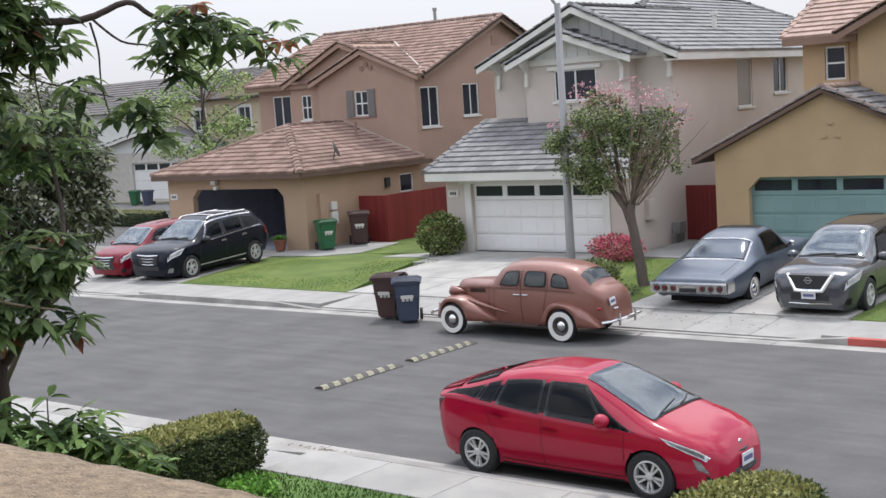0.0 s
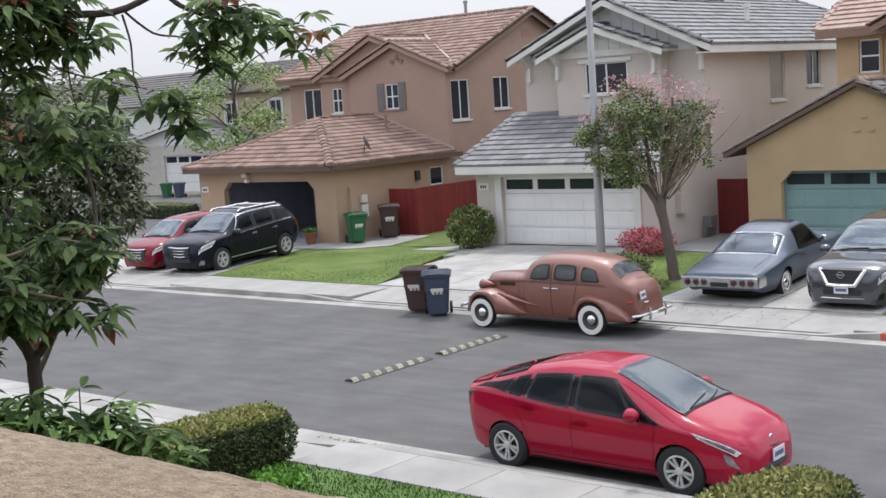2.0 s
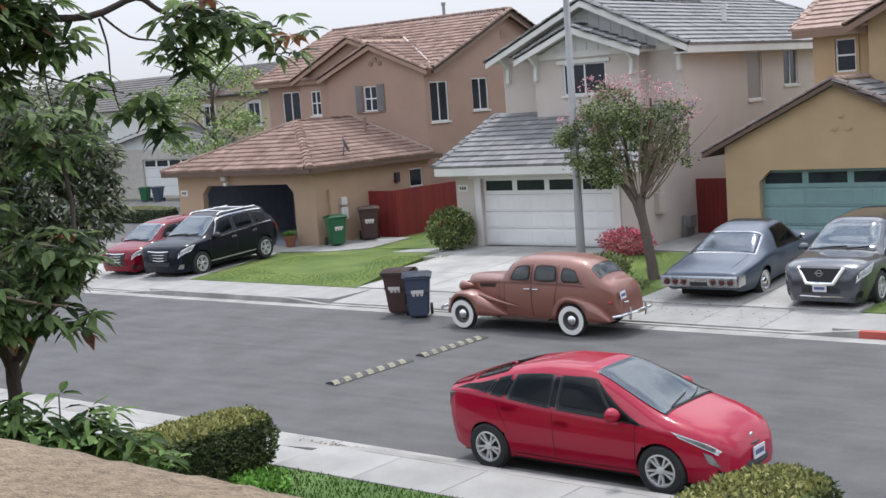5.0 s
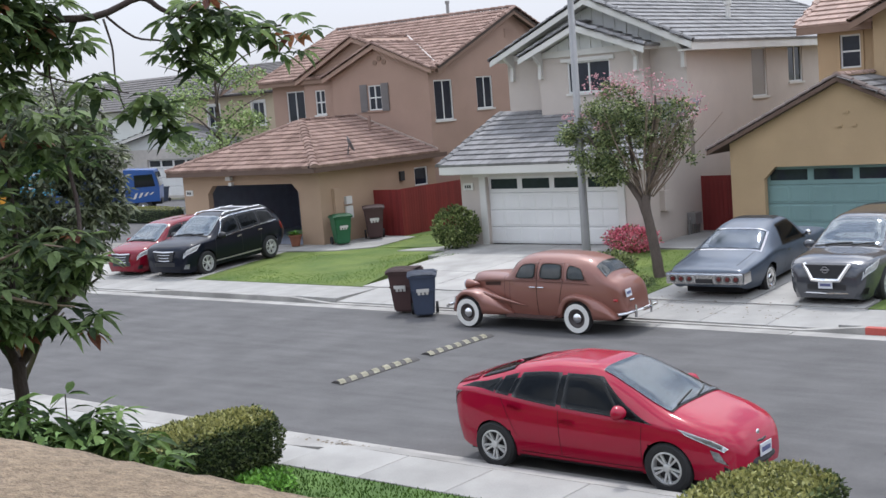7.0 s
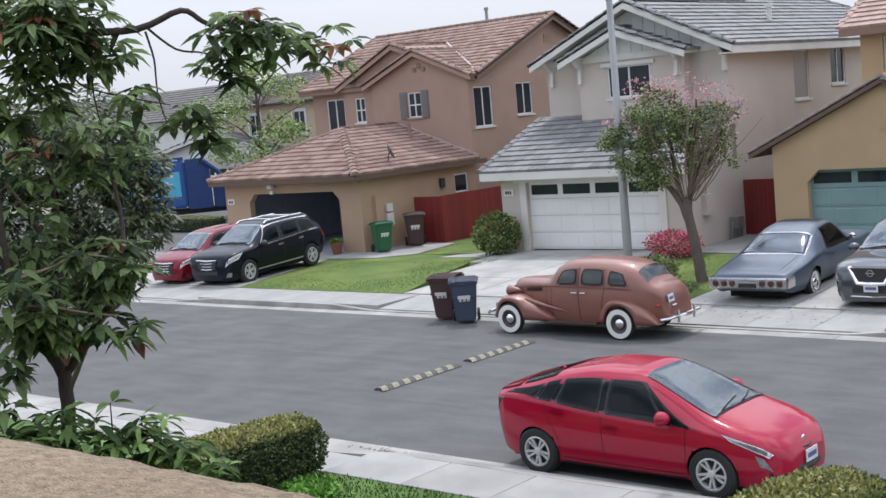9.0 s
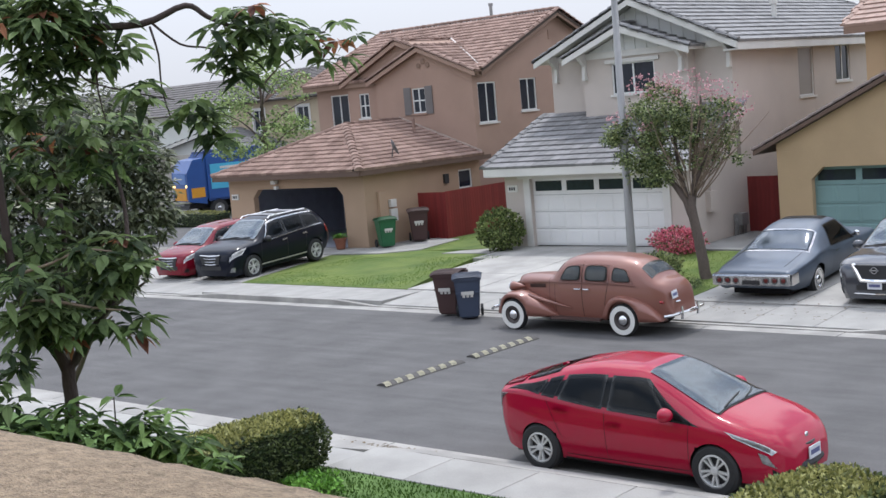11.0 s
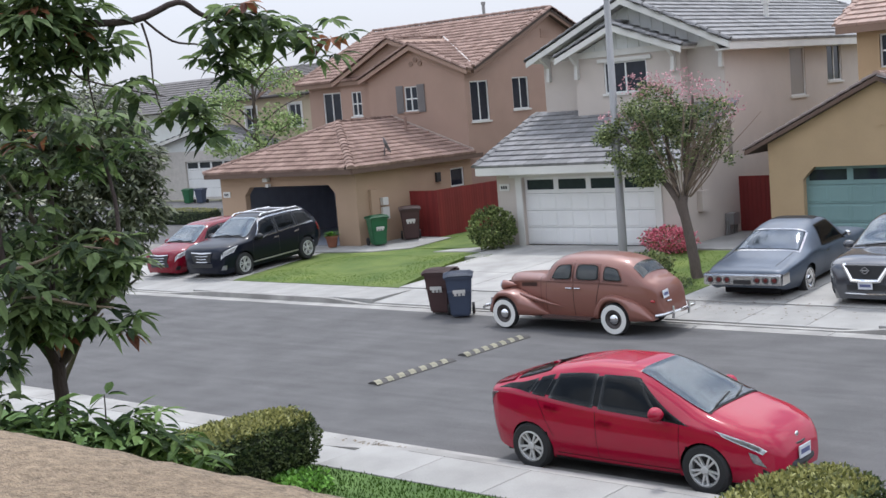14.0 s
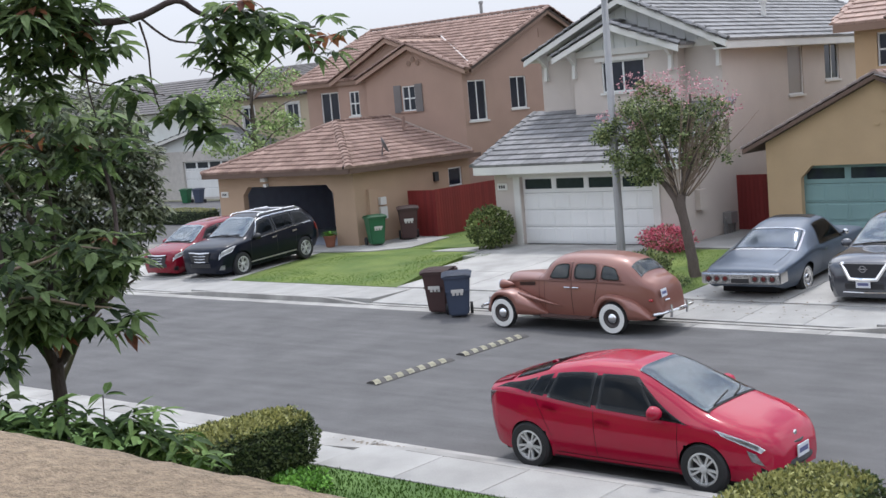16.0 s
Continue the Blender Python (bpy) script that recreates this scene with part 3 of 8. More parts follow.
    wall(H, "wall", Matrix.Translation((-26.85, G, 0)), 5.25, 6.35, 0.25, [(2.0, 2.72, 4.91, 5.93)], STUCCO_BROWN, 2.6)
    window(H, Matrix.Translation((-24.85, G, 4.91)), 0.72, 1.02, 1, True, sur_mat=STUCCO_BROWN)
    for x in (-25.27, -24.10):
        bm = bmesh.new()
        box(bm, x, x + 0.38, G - 0.05, G - 0.004, 4.86, 5.98)
        for k in range(9):
            box(bm, x + 0.05, x + 0.33, G - 0.065, G - 0.05, 4.93 + k * 0.115, 4.985 + k * 0.115)
        part("shutter", bm, SHUTTER, H, "grey louvred shutter")
    wall(H, "wall", facing_x(R, G + 0.25, 0), 10.45, 6.35, 0.25, [(0.05, 1.2, 4.32, 5.92), (2.8, 3.9, 4.65, 5.97)], STUCCO_BROWN, 2.6)
    wall(H, "wall", facing_x(R, G + 0.0, 0), 10.7, 2.6, 0.25, [], STUCCO_BROWN, -0.1)
    window(H, facing_x(R, G + 0.30, 4.32), 1.15, 1.6, 1)
    window(H, facing_x(R, G + 3.05, 4.65), 1.1, 1.32, 1)
    wall(H, "wall", Matrix.Translation((-30.85, 26.15, 0)) @ pose(0, 0, 0, 0, 0, 90), 10, 6.35, 0.25, [], STUCCO_BROWN, -0.1)
    wall(H, "wall", Matrix.Translation((-31.1, 36.0, 0)), 9.5, 6.35, 0.25, [], STUCCO_BROWN, -0.1)
    # main roof, gable ends
    ez, rz, fy, ry, by = 6.42, 8.73, 25.45, 30.85, 36.2
    x0, x1 = -31.5, -21.2
    roof_plane(H, [(x0, fy, ez), (x1, fy, ez), (x1, ry, rz), (x0, ry, rz)], TILE_BROWN, "roll")
    roof_plane(H, [(x1, by, ez), (x0, by, ez), (x0, ry, rz), (x1, ry, rz)], TILE_BROWN, "roll")
    ridge(H, (x0, ry, rz + 0.05), (x1, ry, rz + 0.05), TILE_BROWN)
    ridge(H, (x1, fy, ez + 0.05), (x1, ry, rz + 0.05), TILE_BROWN, 0.11)
    ridge(H, (x1, by, ez + 0.05), (x1, ry, rz + 0.05), TILE_BROWN, 0.11)
    ridge(H, (x0, fy, ez + 0.05), (x0, ry, rz + 0.05), TILE_BROWN, 0.11)
    gable_wall(H, [(R, G + 0.25, 6.351), (R, by - 0.3, 6.351), (R, ry, rz - 0.105)], 0.25, STUCCO_BROWN, "x")
    bm = bmesh.new()
    for k in range(4):
        box(bm, R - 0.02, R + 0.03, ry - 0.30, ry + 0.30, 7.55 + k * 0.1, 7.61 + k * 0.1)
    part("gable_vent", bm, STUCCO_BROWN, H)
    for a, b in (((x1, fy, ez), (x1, ry, rz)), ((x1, by, ez), (x1, ry, rz))):
        board(H, (a[0] - 0.02, a[1], a[2] - 0.08), (b[0] - 0.02, b[1], b[2] - 0.08), 0.16, 0.04, TRIM_BROWN, "rake_board", (-1, 0, 0))
    board(H, (x0, fy, ez - 0.02), (x1, fy, ez - 0.02), 0.18, 0.04, TRIM_BROWN, out=(0, 1, 0))
    # nested front gables
    for wy, oy, xl, xa, xr, za, zf in ((25.6, 25.36, -29.1, -25.62, -21.3, 7.95, 6.38), (G, 25.06, -27.2, -24.2, -21.25, 7.56, 6.36)):
        back = fy + (za - ez) / (rz - ez) * (ry - fy)
        lo = fy + (zf - ez) / (rz - ez) * (ry - fy)
        roof_plane(H, [(xl, lo, zf), (xl, oy, zf), (xa, oy, za), (xa, back, za)], TILE_BROWN, "roll", deck=STUCCO_BROWN)
        roof_plane(H, [(xr, oy, zf), (xr, lo, zf), (xa, back, za), (xa, oy, za)], TILE_BROWN, "roll", deck=STUCCO_BROWN)
        gable_wall(H, [(xl + 0.35, wy, 6.351), (xr - 0.3, wy, 6.351), (xa, wy, za - 0.14)], 0.2, STUCCO_BROWN)
        for a in (xl, xr):
            ridge(H, (a, oy + 0.02, zf + 0.04), (xa, oy + 0.02, za + 0.05), TILE_BROWN, 0.10)
            board(H, (a, oy + 0.03, zf - 0.02), (xa, oy + 0.03, za - 0.02), 0.16, 0.04, STUCCO_BROWN, "rake_board")
        ridge(H, (xa, oy, za + 0.05), (xa, back, za + 0.05), TILE_BROWN)
    board(H, (-25.1, 28.4, 7.98), (-21.25, 25.6, 6.52), 0.05, 0.07, mat("valley_flashing", (0.62, 0.56, 0.52), 0.5), "valley")
    for k, (dx, dz) in enumerate(((-0.24, 0), (0, 0.15), (0.24, 0))):
        bm = bmesh.new()
        lathe(bm, [(0.10, 0), (0.11, 0.05), (0.06, 0.05)], Matrix.Translation((-24.1 + dx, G + 0.01, 6.82 + dz)) @ pose(0, 0, 0, 90), 12)
        part("clay_vent", bm, TRIM_BROWN, H)
    # fixtures
    bm = bmesh.new()
    tube(bm, [(-24.9, 31.0, 8.6), (-24.9, 31.0, 9.35)], 0.07, 10)
    tube(bm, [(-24.9, 31.0, 9.30), (-24.9, 31.0, 9.42)], 0.10, 10)
    part("vent_pipe", bm, STEEL, H)
    bm = bmesh.new()
    tube(bm, [(-24.0, 24.3, 4.1), (-24.0, 24.3, 4.72)], 0.06, 10)
    part("vent_pipe", bm, TILE_BROWN, H)
    bm = bmesh.new()
    lathe(bm, [(0.02, 0.0), (0.20, 0.03), (0.32, 0.09), (0.31, 0.10), (0.02, 0.02)], Matrix.Translation((-21.75, 20.6, 3.75)) @ pose(0, 0, 0, 68, 0, 140), 20)
    tube(bm, [(-21.95, 20.7, 3.25), (-21.8, 20.65, 3.72)], 0.025, 8)
    tube(bm, [(-21.75, 20.6, 3.75), (-21.45, 20.35, 3.85)], 0.015, 6)
    part("satellite_dish", bm, mat("dish_grey", (0.13, 0.13, 0.135), 0.5), H, "grey satellite dish")
    number_plaque(H, -28.75, F, 2.25)
    lantern(H, R + 0.0, 23.2, 2.35)
    bm = bmesh.new()
    box(bm, -26.35, -26.1, F - 0.22, F - 0.06, 2.72, 2.86)
    box(bm, -26.18, -26.02, F - 0.24, F - 0.1, 2.52, 2.64)
    tube(bm, [(-26.22, F - 0.06, 2.8), (-26.22, F, 2.8)], 0.05, 8)
    part("security_light", bm, TRIM_WHITE, H, "white twin security light")
    bm = bmesh.new()
    box(bm, R, R + 0.14, 19.35, 19.75, 1.05, 2.25)
    part("meter_box", bm, STUCCO_TAN, H)
    bm = bmesh.new()
    box(bm, R, R + 0.10, 19.95, 20.3, 1.1, 1.55)
    box(bm, R, R + 0.13, 19.95, 20.25, 1.62, 1.9)
    part("meter_box", bm, TRIM_GREY, H)


def house_grey():
    H = thing("house", label="grey stucco two-storey house with white garage door and grey tile roof", category="house")
    L, R, F, U = -15.1, -8.35, 18.68, 21.7
    wall(H, "wall", Matrix.Translation((L, F, 0)), R - L, 2.95, 0.25, [(1.02, 5.90, PAD, 2.58)], STUCCO_GREY, -0.1)
    garage_door(H, Matrix.Translation((-14.08, F + 0.14, PAD + 0.03)), 4.88, 2.15, DOOR_WHITE)
    bm = bmesh.new()
    for a in ((-14.32, -14.08, PAD, 2.58), (-9.2, -8.96, PAD, 2.58), (-14.55, -8.8, 2.58, 2.82)):
        box(bm, a[0], a[1], F - 0.05, F - 0.002, a[2], a[3])
    part("door_surround", bm, TRIM_GREY, H)
    wall(H, "wall", facing_x(R, U + 0.25, 0), 16.6, 6.25, 0.25, [(4.25, 5.4, 4.42, 6.05), (7.15, 8.35, 4.81, 6.07)], STUCCO_GREY, 2.7)
    wall(H, "wall", facing_x(R, F + 0.25, 0), 19.62, 2.7, 0.25, [], STUCCO_GREY, -0.1)
    for o in (H.children[-1], H.children[-2]):
        o["label"] = "grey stucco side wall"
    window(H, facing_x(R, F + 7.52, 4.42), 1.15, 1.63, 0, glass_mat=WIN_BLIND)
    window(H, facing_x(R, F + 10.42, 4.81), 1.2, 1.26, 1)
    wall(H, "wall", Matrix.Translation((L + 0.25, F + 0.25, 0)) @ pose(0, 0, 0, 0, 0, 90), 19.6, 2.7, 0.25, [], STUCCO_GREY, -0.1)
    wall(H, "wall", Matrix.Translation((L + 0.25, U + 0.25, 0)) @ pose(0, 0, 0, 0, 0, 90), 16.6, 6.25, 0.25, [], STUCCO_GREY, 2.7)
    # shed roof over the garage
    e0, e1 = (-15.5, 18.15, 2.98), (-8.0, 18.15, 2.98)
    t1, t0 = (-8.0, U, 4.48), (-15.5, U, 4.48)
    roof_plane(H, [e0, e1, t1, t0], TILE_GREY, "flat", singles=True)
    ridge(H, e0, t0, TILE_GREY, 0.15)
    ridge(H, e1, t1, TILE_GREY, 0.09)
    board(H, (-15.5, 18.15, 2.96), (-8.0, 18.15, 2.96), 0.24, 0.04, TRIM_GREY)
    board(H, (-15.46, 18.15, 2.94), (-15.46, U, 4.44), 0.2, 0.04, TRIM_GREY, "rake_board", (-1, 0, 0))
    board(H, (-8.04, 18.15, 2.94), (-8.04, U, 4.44), 0.2, 0.04, TRIM_GREY, "rake_board", (1, 0, 0))
    bm = bmesh.new()
    box(bm, -15.45, -8.05, 18.16, F, 2.70, 2.75)
    part("soffit", bm, TRIM_GREY, H)
    bm = bmesh.new()
    prism(bm, [(R, F + 0.25, 2.7), (R, U, 2.7), (R, U, 4.37), (R, F + 0.25, 3.2)], (-0.2, 0, 0))
    part("wall", bm, STUCCO_GREY, H)
    bm = bmesh.new()
    prism(bm, [(L + 0.2, F + 0.25, 2.7), (L + 0.2, U, 2.7), (L + 0.2, U, 4.37), (L + 0.2, F + 0.25, 3.2)], (-0.2, 0, 0))
    part("wall", bm, STUCCO_GREY, H)
    # upper front
    wall(H, "wall", Matrix.Translation((L, U, 0)), R - L, 6.25, 0.25, [], STUCCO_GREY, 3.9)
    wall(H, "wall", Matrix.Translation((-13.5, 21.25, 0)), 3.9, 6.25, 0.45, [(1.10, 2.70, 5.0, 6.0)], STUCCO_GREY, 3.9)
    window(H, Matrix.Translation((-12.40, 21.25, 5.0)), 1.6, 1.0, 1)
    bm = bmesh.new()
    box(bm, -12.6, -10.6, 21.18, 21.248, 6.0, 6.12)
    part("window_header", bm, TRIM_GREY, H)
    # front gables with siding, battens, bargeboards and brackets
    for wy, oy, xl, xa, xr, zl, za, back in ((U, 21.15, -15.4, -11.55, -7.85, 6.28, 7.97, 29.0), (21.25, 20.75, -13.95, -11.75, -9.25, 6.27, 7.16, 23.5)):
        gable_wall(H, [(xl + 0.35, wy, 6.251), (xr - 0.35, wy, 6.251), (xa, wy, za - 0.15)], 0.2, SIDING)
        x = xl + 0.8
        while x < xr - 0.7:
            top = za - 0.15 - abs(x - xa) * ((za - zl) / ((xa - xl) if x < xa else (xr - xa)))
            if top > zl + 0.15:
                bm = bmesh.new()
                box(bm, x - 0.03, x + 0.03, wy - 0.03, wy, zl + 0.12, top)
                part("batten", bm, SIDING, H)
            x += 0.42
        bm = bmesh.new()
        box(bm, xl + 0.4, xr - 0.4, wy - 0.05, wy - 0.002, zl - 0.08, zl + 0.12)
        part("band", bm, TRIM_GREY, H)
        roof_plane(H, [(xl, back, zl), (xl, oy, zl), (xa, oy, za), (xa, back, za)], TILE_GREY, "flat", deck=TRIM_GREY)
        if wy != U:
            roof_plane(H, [(xr, oy, zl), (xr, back, zl), (xa, back, za), (xa, oy, za)], TILE_GREY, "flat", deck=TRIM_GREY)
        for a in (xl, xr):
            ridge(H, (a, oy + 0.05, zl + 0.05), (xa, oy + 0.05, za + 0.06), TILE_GREY, 0.10)
            board(H, (a, oy, zl - 0.04), (xa, oy, za - 0.04), 0.16, 0.05, TRIM_GREY, "bargeboard")
        ridge(H, (xa, oy, za + 0.05), (xa, back, za + 0.05), TILE_GREY)
        for x, sgn in ((xl + 0.55, 1), (xr - 0.55, -1)):
            bm = bmesh.new()
            zt = zl + 0.02
            prism(bm, [(x - 0.06, wy, zt - 0.75), (x - 0.06, wy, zt + 0.12), (x - 0.06, oy + 0.05, zt + 0.12), (x - 0.06, oy + 0.05, zt - 0.02), (x - 0.06, wy - 0.12, zt - 0.30), (x - 0.06, wy - 0.16, zt - 0.75)], (0.12, 0, 0))
            part("bracket", bm, TRIM_GREY, H)
    # right slope running back, hipped at the rear, and the higher back roof
    roof_plane(H, [(-7.85, 21.15, 6.28), (-7.85, 39.0, 6.28), (-12.75, 35.5, 8.55), (-12.75, 28.4, 8.55), (-12.5, 27.4, 8.42), (-11.55, 25.5, 7.97), (-11.55, 21.15, 7.97)], TILE_GREY, "flat", deck=TRIM_GREY)
    roof_plane(H, [(-7.85, 39.0, 6.28), (-15.6, 39.0, 6.28), (-12.75, 35.5, 8.55)], TILE_GREY, "flat")
    roof_plane(H, [(-15.6, 39.0, 6.28), (-15.6, 26.0, 6.28), (-12.5, 27.4, 8.42), (-12.75, 28.4, 8.55), (-12.75, 35.5, 8.55)], TILE_GREY, "flat")
    ridge(H, (-7.85, 39.0, 6.3), (-12.75, 35.5, 8.6), TILE_GREY)
    ridge(H, (-11.55, 25.5, 8.0), (-12.75, 28.4, 8.6), TILE_GREY)
    ridge(H, (-12.75, 28.4, 8.6), (-12.75, 35.5, 8.6), TILE_GREY)
    board(H, (-7.87, 21.15, 6.27), (-7.87, 39.0, 6.27), 0.24, 0.04, TRIM_GREY, out=(1, 0, 0))
    bm = bmesh.new()
    box(bm, -8.35, -7.87, 21.2, 38.9, 6.03, 6.08)
    part("soffit", bm, TRIM_GREY, H)
    bm = bmesh.new()
    tube(bm, [(-9.6, 27.2, 6.95), (-9.6, 27.2, 7.62)], 0.09, 12)
    tube(bm, [(-9.6, 27.2, 7.60), (-9.6, 27.2, 7.74)], 0.14, 12)
    part("flue_pipe", bm, TRIM_GREY, H, "pale metal flue pipe")
    number_plaque(H, -14.78, F, 2.28)
    bm = bmesh.new()
    box(bm, R, R + 0.18, 19.6, 20.05, 1.35, 1.95)
    tube(bm, [(R + 0.08, 19.8, 1.95), (R + 0.08, 19.8, 4.0)], 0.025, 8)
    part("meter_box", bm, STUCCO_GREY, H)
    bm = bmesh.new()
    for k in range(5):
        tube(bm, [(R + 0.1, 21.1 + k * 0.16, PAD), (R + 0.16, 21.1 + k * 0.16, PAD + 0.5 + 0.1 * (k % 2)), (R + 0.1, 21.25 + k * 0.16, PAD + 0.55)], 0.035, 7)
    box(bm, R + 0.02, R + 0.3, 21.2, 21.6, PAD + 0.35, PAD + 0.7)
    part("gas_meter", bm, STEEL, H, "grey gas meter with pipes")


def house_yellow():
    H = thing("house", label="yellow stucco house with teal garage door and gabled tile roof", category="house")
    L, F = -6.25, 20.1
    wall(H, "wall", Matrix.Translation((L, F, 0)), 7.3, 3.0, 0.3, [(1.02, 6.2, PAD, 2.52)], STUCCO_YELLOW, -0.1)
    garage_door(H, Matrix.Translation((L + 1.02, F + 0.2, PAD)), 5.18, 2.12, DOOR_TEAL)
    for x, s in ((L + 1.02, 1), (L + 6.2, -1)):
        bm = bmesh.new()
        prism(bm, [(x, F + 0.002, 2.52), (x + s * 0.34, F + 0.002, 2.52), (x, F + 0.002, 2.18)], (0, 0.19, 0))
        part("opening_corner", bm, STUCCO_YELLOW, H)
    wall(H, "wall", Matrix.Translation((L + 0.25, F + 0.3, 0)) @ pose(0, 0, 0, 0, 0, 90), 6, 3.0, 0.25, [], STUCCO_YELLOW, -0.1)
    bm = bmesh.new()
    box(bm, 0.85, 1.05, F + 0.3, 26.2, 0.1, 3.0)
    part("wall", bm, STUCCO_YELLOW, H)
    xl, xr, xa, zl, za, oy = -6.88, 1.05, -2.92, 3.03, 4.90, 19.93
    gable_wall(H, [(L, F, 3.001), (L + 7.3, F, 3.001), (L + 7.3, F, 3.02), (xa, F, za - 0.11), (L, F, zl + (L - xl) * (za - zl) / (xa - xl) - 0.11)], 0.25, STUCCO_YELLOW)
    roof_plane(H, [(xl, 24.0, zl), (xl, oy, zl), (xa, oy, za), (xa, 24.0, za)], TILE_PINK, "flat")
    roof_plane(H, [(xr, oy, zl), (xr, 24.0, zl), (xa, 24.0, za), (xa, oy, za)], TILE_GREY, "flat")
    for a in (xl, xr):
        ridge(H, (a, oy + 0.05, zl + 0.05), (xa, oy + 0.05, za + 0.06), mat("rake_tile", (0.16, 0.125, 0.11), 0.8, rand=0.2), 0.11)
        board(H, (a, oy, zl + 0.02), (xa, oy, za + 0.02), 0.12, 0.05, TRIM_DARK, "rake_board")
    ridge(H, (xa, oy, za + 0.05), (xa, 24.0, za + 0.05), TILE_PINK)
    for dx, dz in ((-0.2, 0), (0.2, 0), (0, 0.36)):
        bm = bmesh.new()
        box(bm, xa + 0.15 + dx - 0.08, xa + 0.15 + dx + 0.08, F - 0.04, F, 3.62 + dz - 0.05, 3.62 + dz)
        part("gable_vent", bm, STUCCO_YELLOW, H)
    lantern(H, L - 0.12, F + 0.4, 2.62)
    # upper storey
    y = 23.0
    wall(H, "wall", Matrix.Translation((-4.7, y, 0)), 1.85, 6.45, 0.25, [(0.68, 1.30, 5.12, 6.09)], STUCCO_YELLOW, 2.9)
    window(H, Matrix.Translation((-4.02, y, 5.12)), 0.62, 0.97, 0, True, surround=0.09, sur_mat=STUCCO_YELLOW)
    wall(H, "wall", Matrix.Translation((-2.85, 22.5, 0)), 6.5, 6.6, 0.3, [], STUCCO_YELLOW, 2.9)
    wall(H, "wall", Matrix.Translation((-2.6, 22.8, 0)) @ pose(0, 0, 0, 0, 0, 90), 0.5, 6.5, 0.25, [], STUCCO_YELLOW, 2.9)
    gable_wall(H, [(-2.85, 22.5, 6.601), (3.65, 22.5, 6.601), (0.4, 22.5, 8.1)], 0.2, STUCCO_YELLOW)
    wall(H, "wall", Matrix.Translation((-4.45, 23.25, 0)) @ pose(0, 0, 0, 0, 0, 90), 9, 6.4, 0.25, [], STUCCO_YELLOW, -0.1)
    roof_plane(H, [(-5.15, 22.6, 6.40), (-2.4, 22.6, 6.40), (-2.4, 27.5, 8.6), (-5.15, 27.5, 8.6)], TILE_PINK, "flat")
    ridge(H, (-5.15, 22.6, 6.42), (-5.15, 27.5, 8.65), TILE_PINK, 0.11)
    roof_plane(H, [(-3.3, 24.0, 6.42), (-3.3, 22.0, 6.42), (0.4, 22.0, 8.2), (0.4, 26.5, 8.2)], TILE_PINK, "flat", eave=0)
    ridge(H, (-3.3, 22.02, 6.46), (0.4, 22.02, 8.26), TILE_PINK, 0.11)
    board(H, (-3.3, 22.0, 6.38), (0.4, 22.0, 8.14), 0.18, 0.05, TRIM_BROWN, "rake_board")
    board(H, (-5.15, 22.6, 6.38), (-2.9, 22.6, 6.38), 0.2, 0.05, TRIM_BROWN)


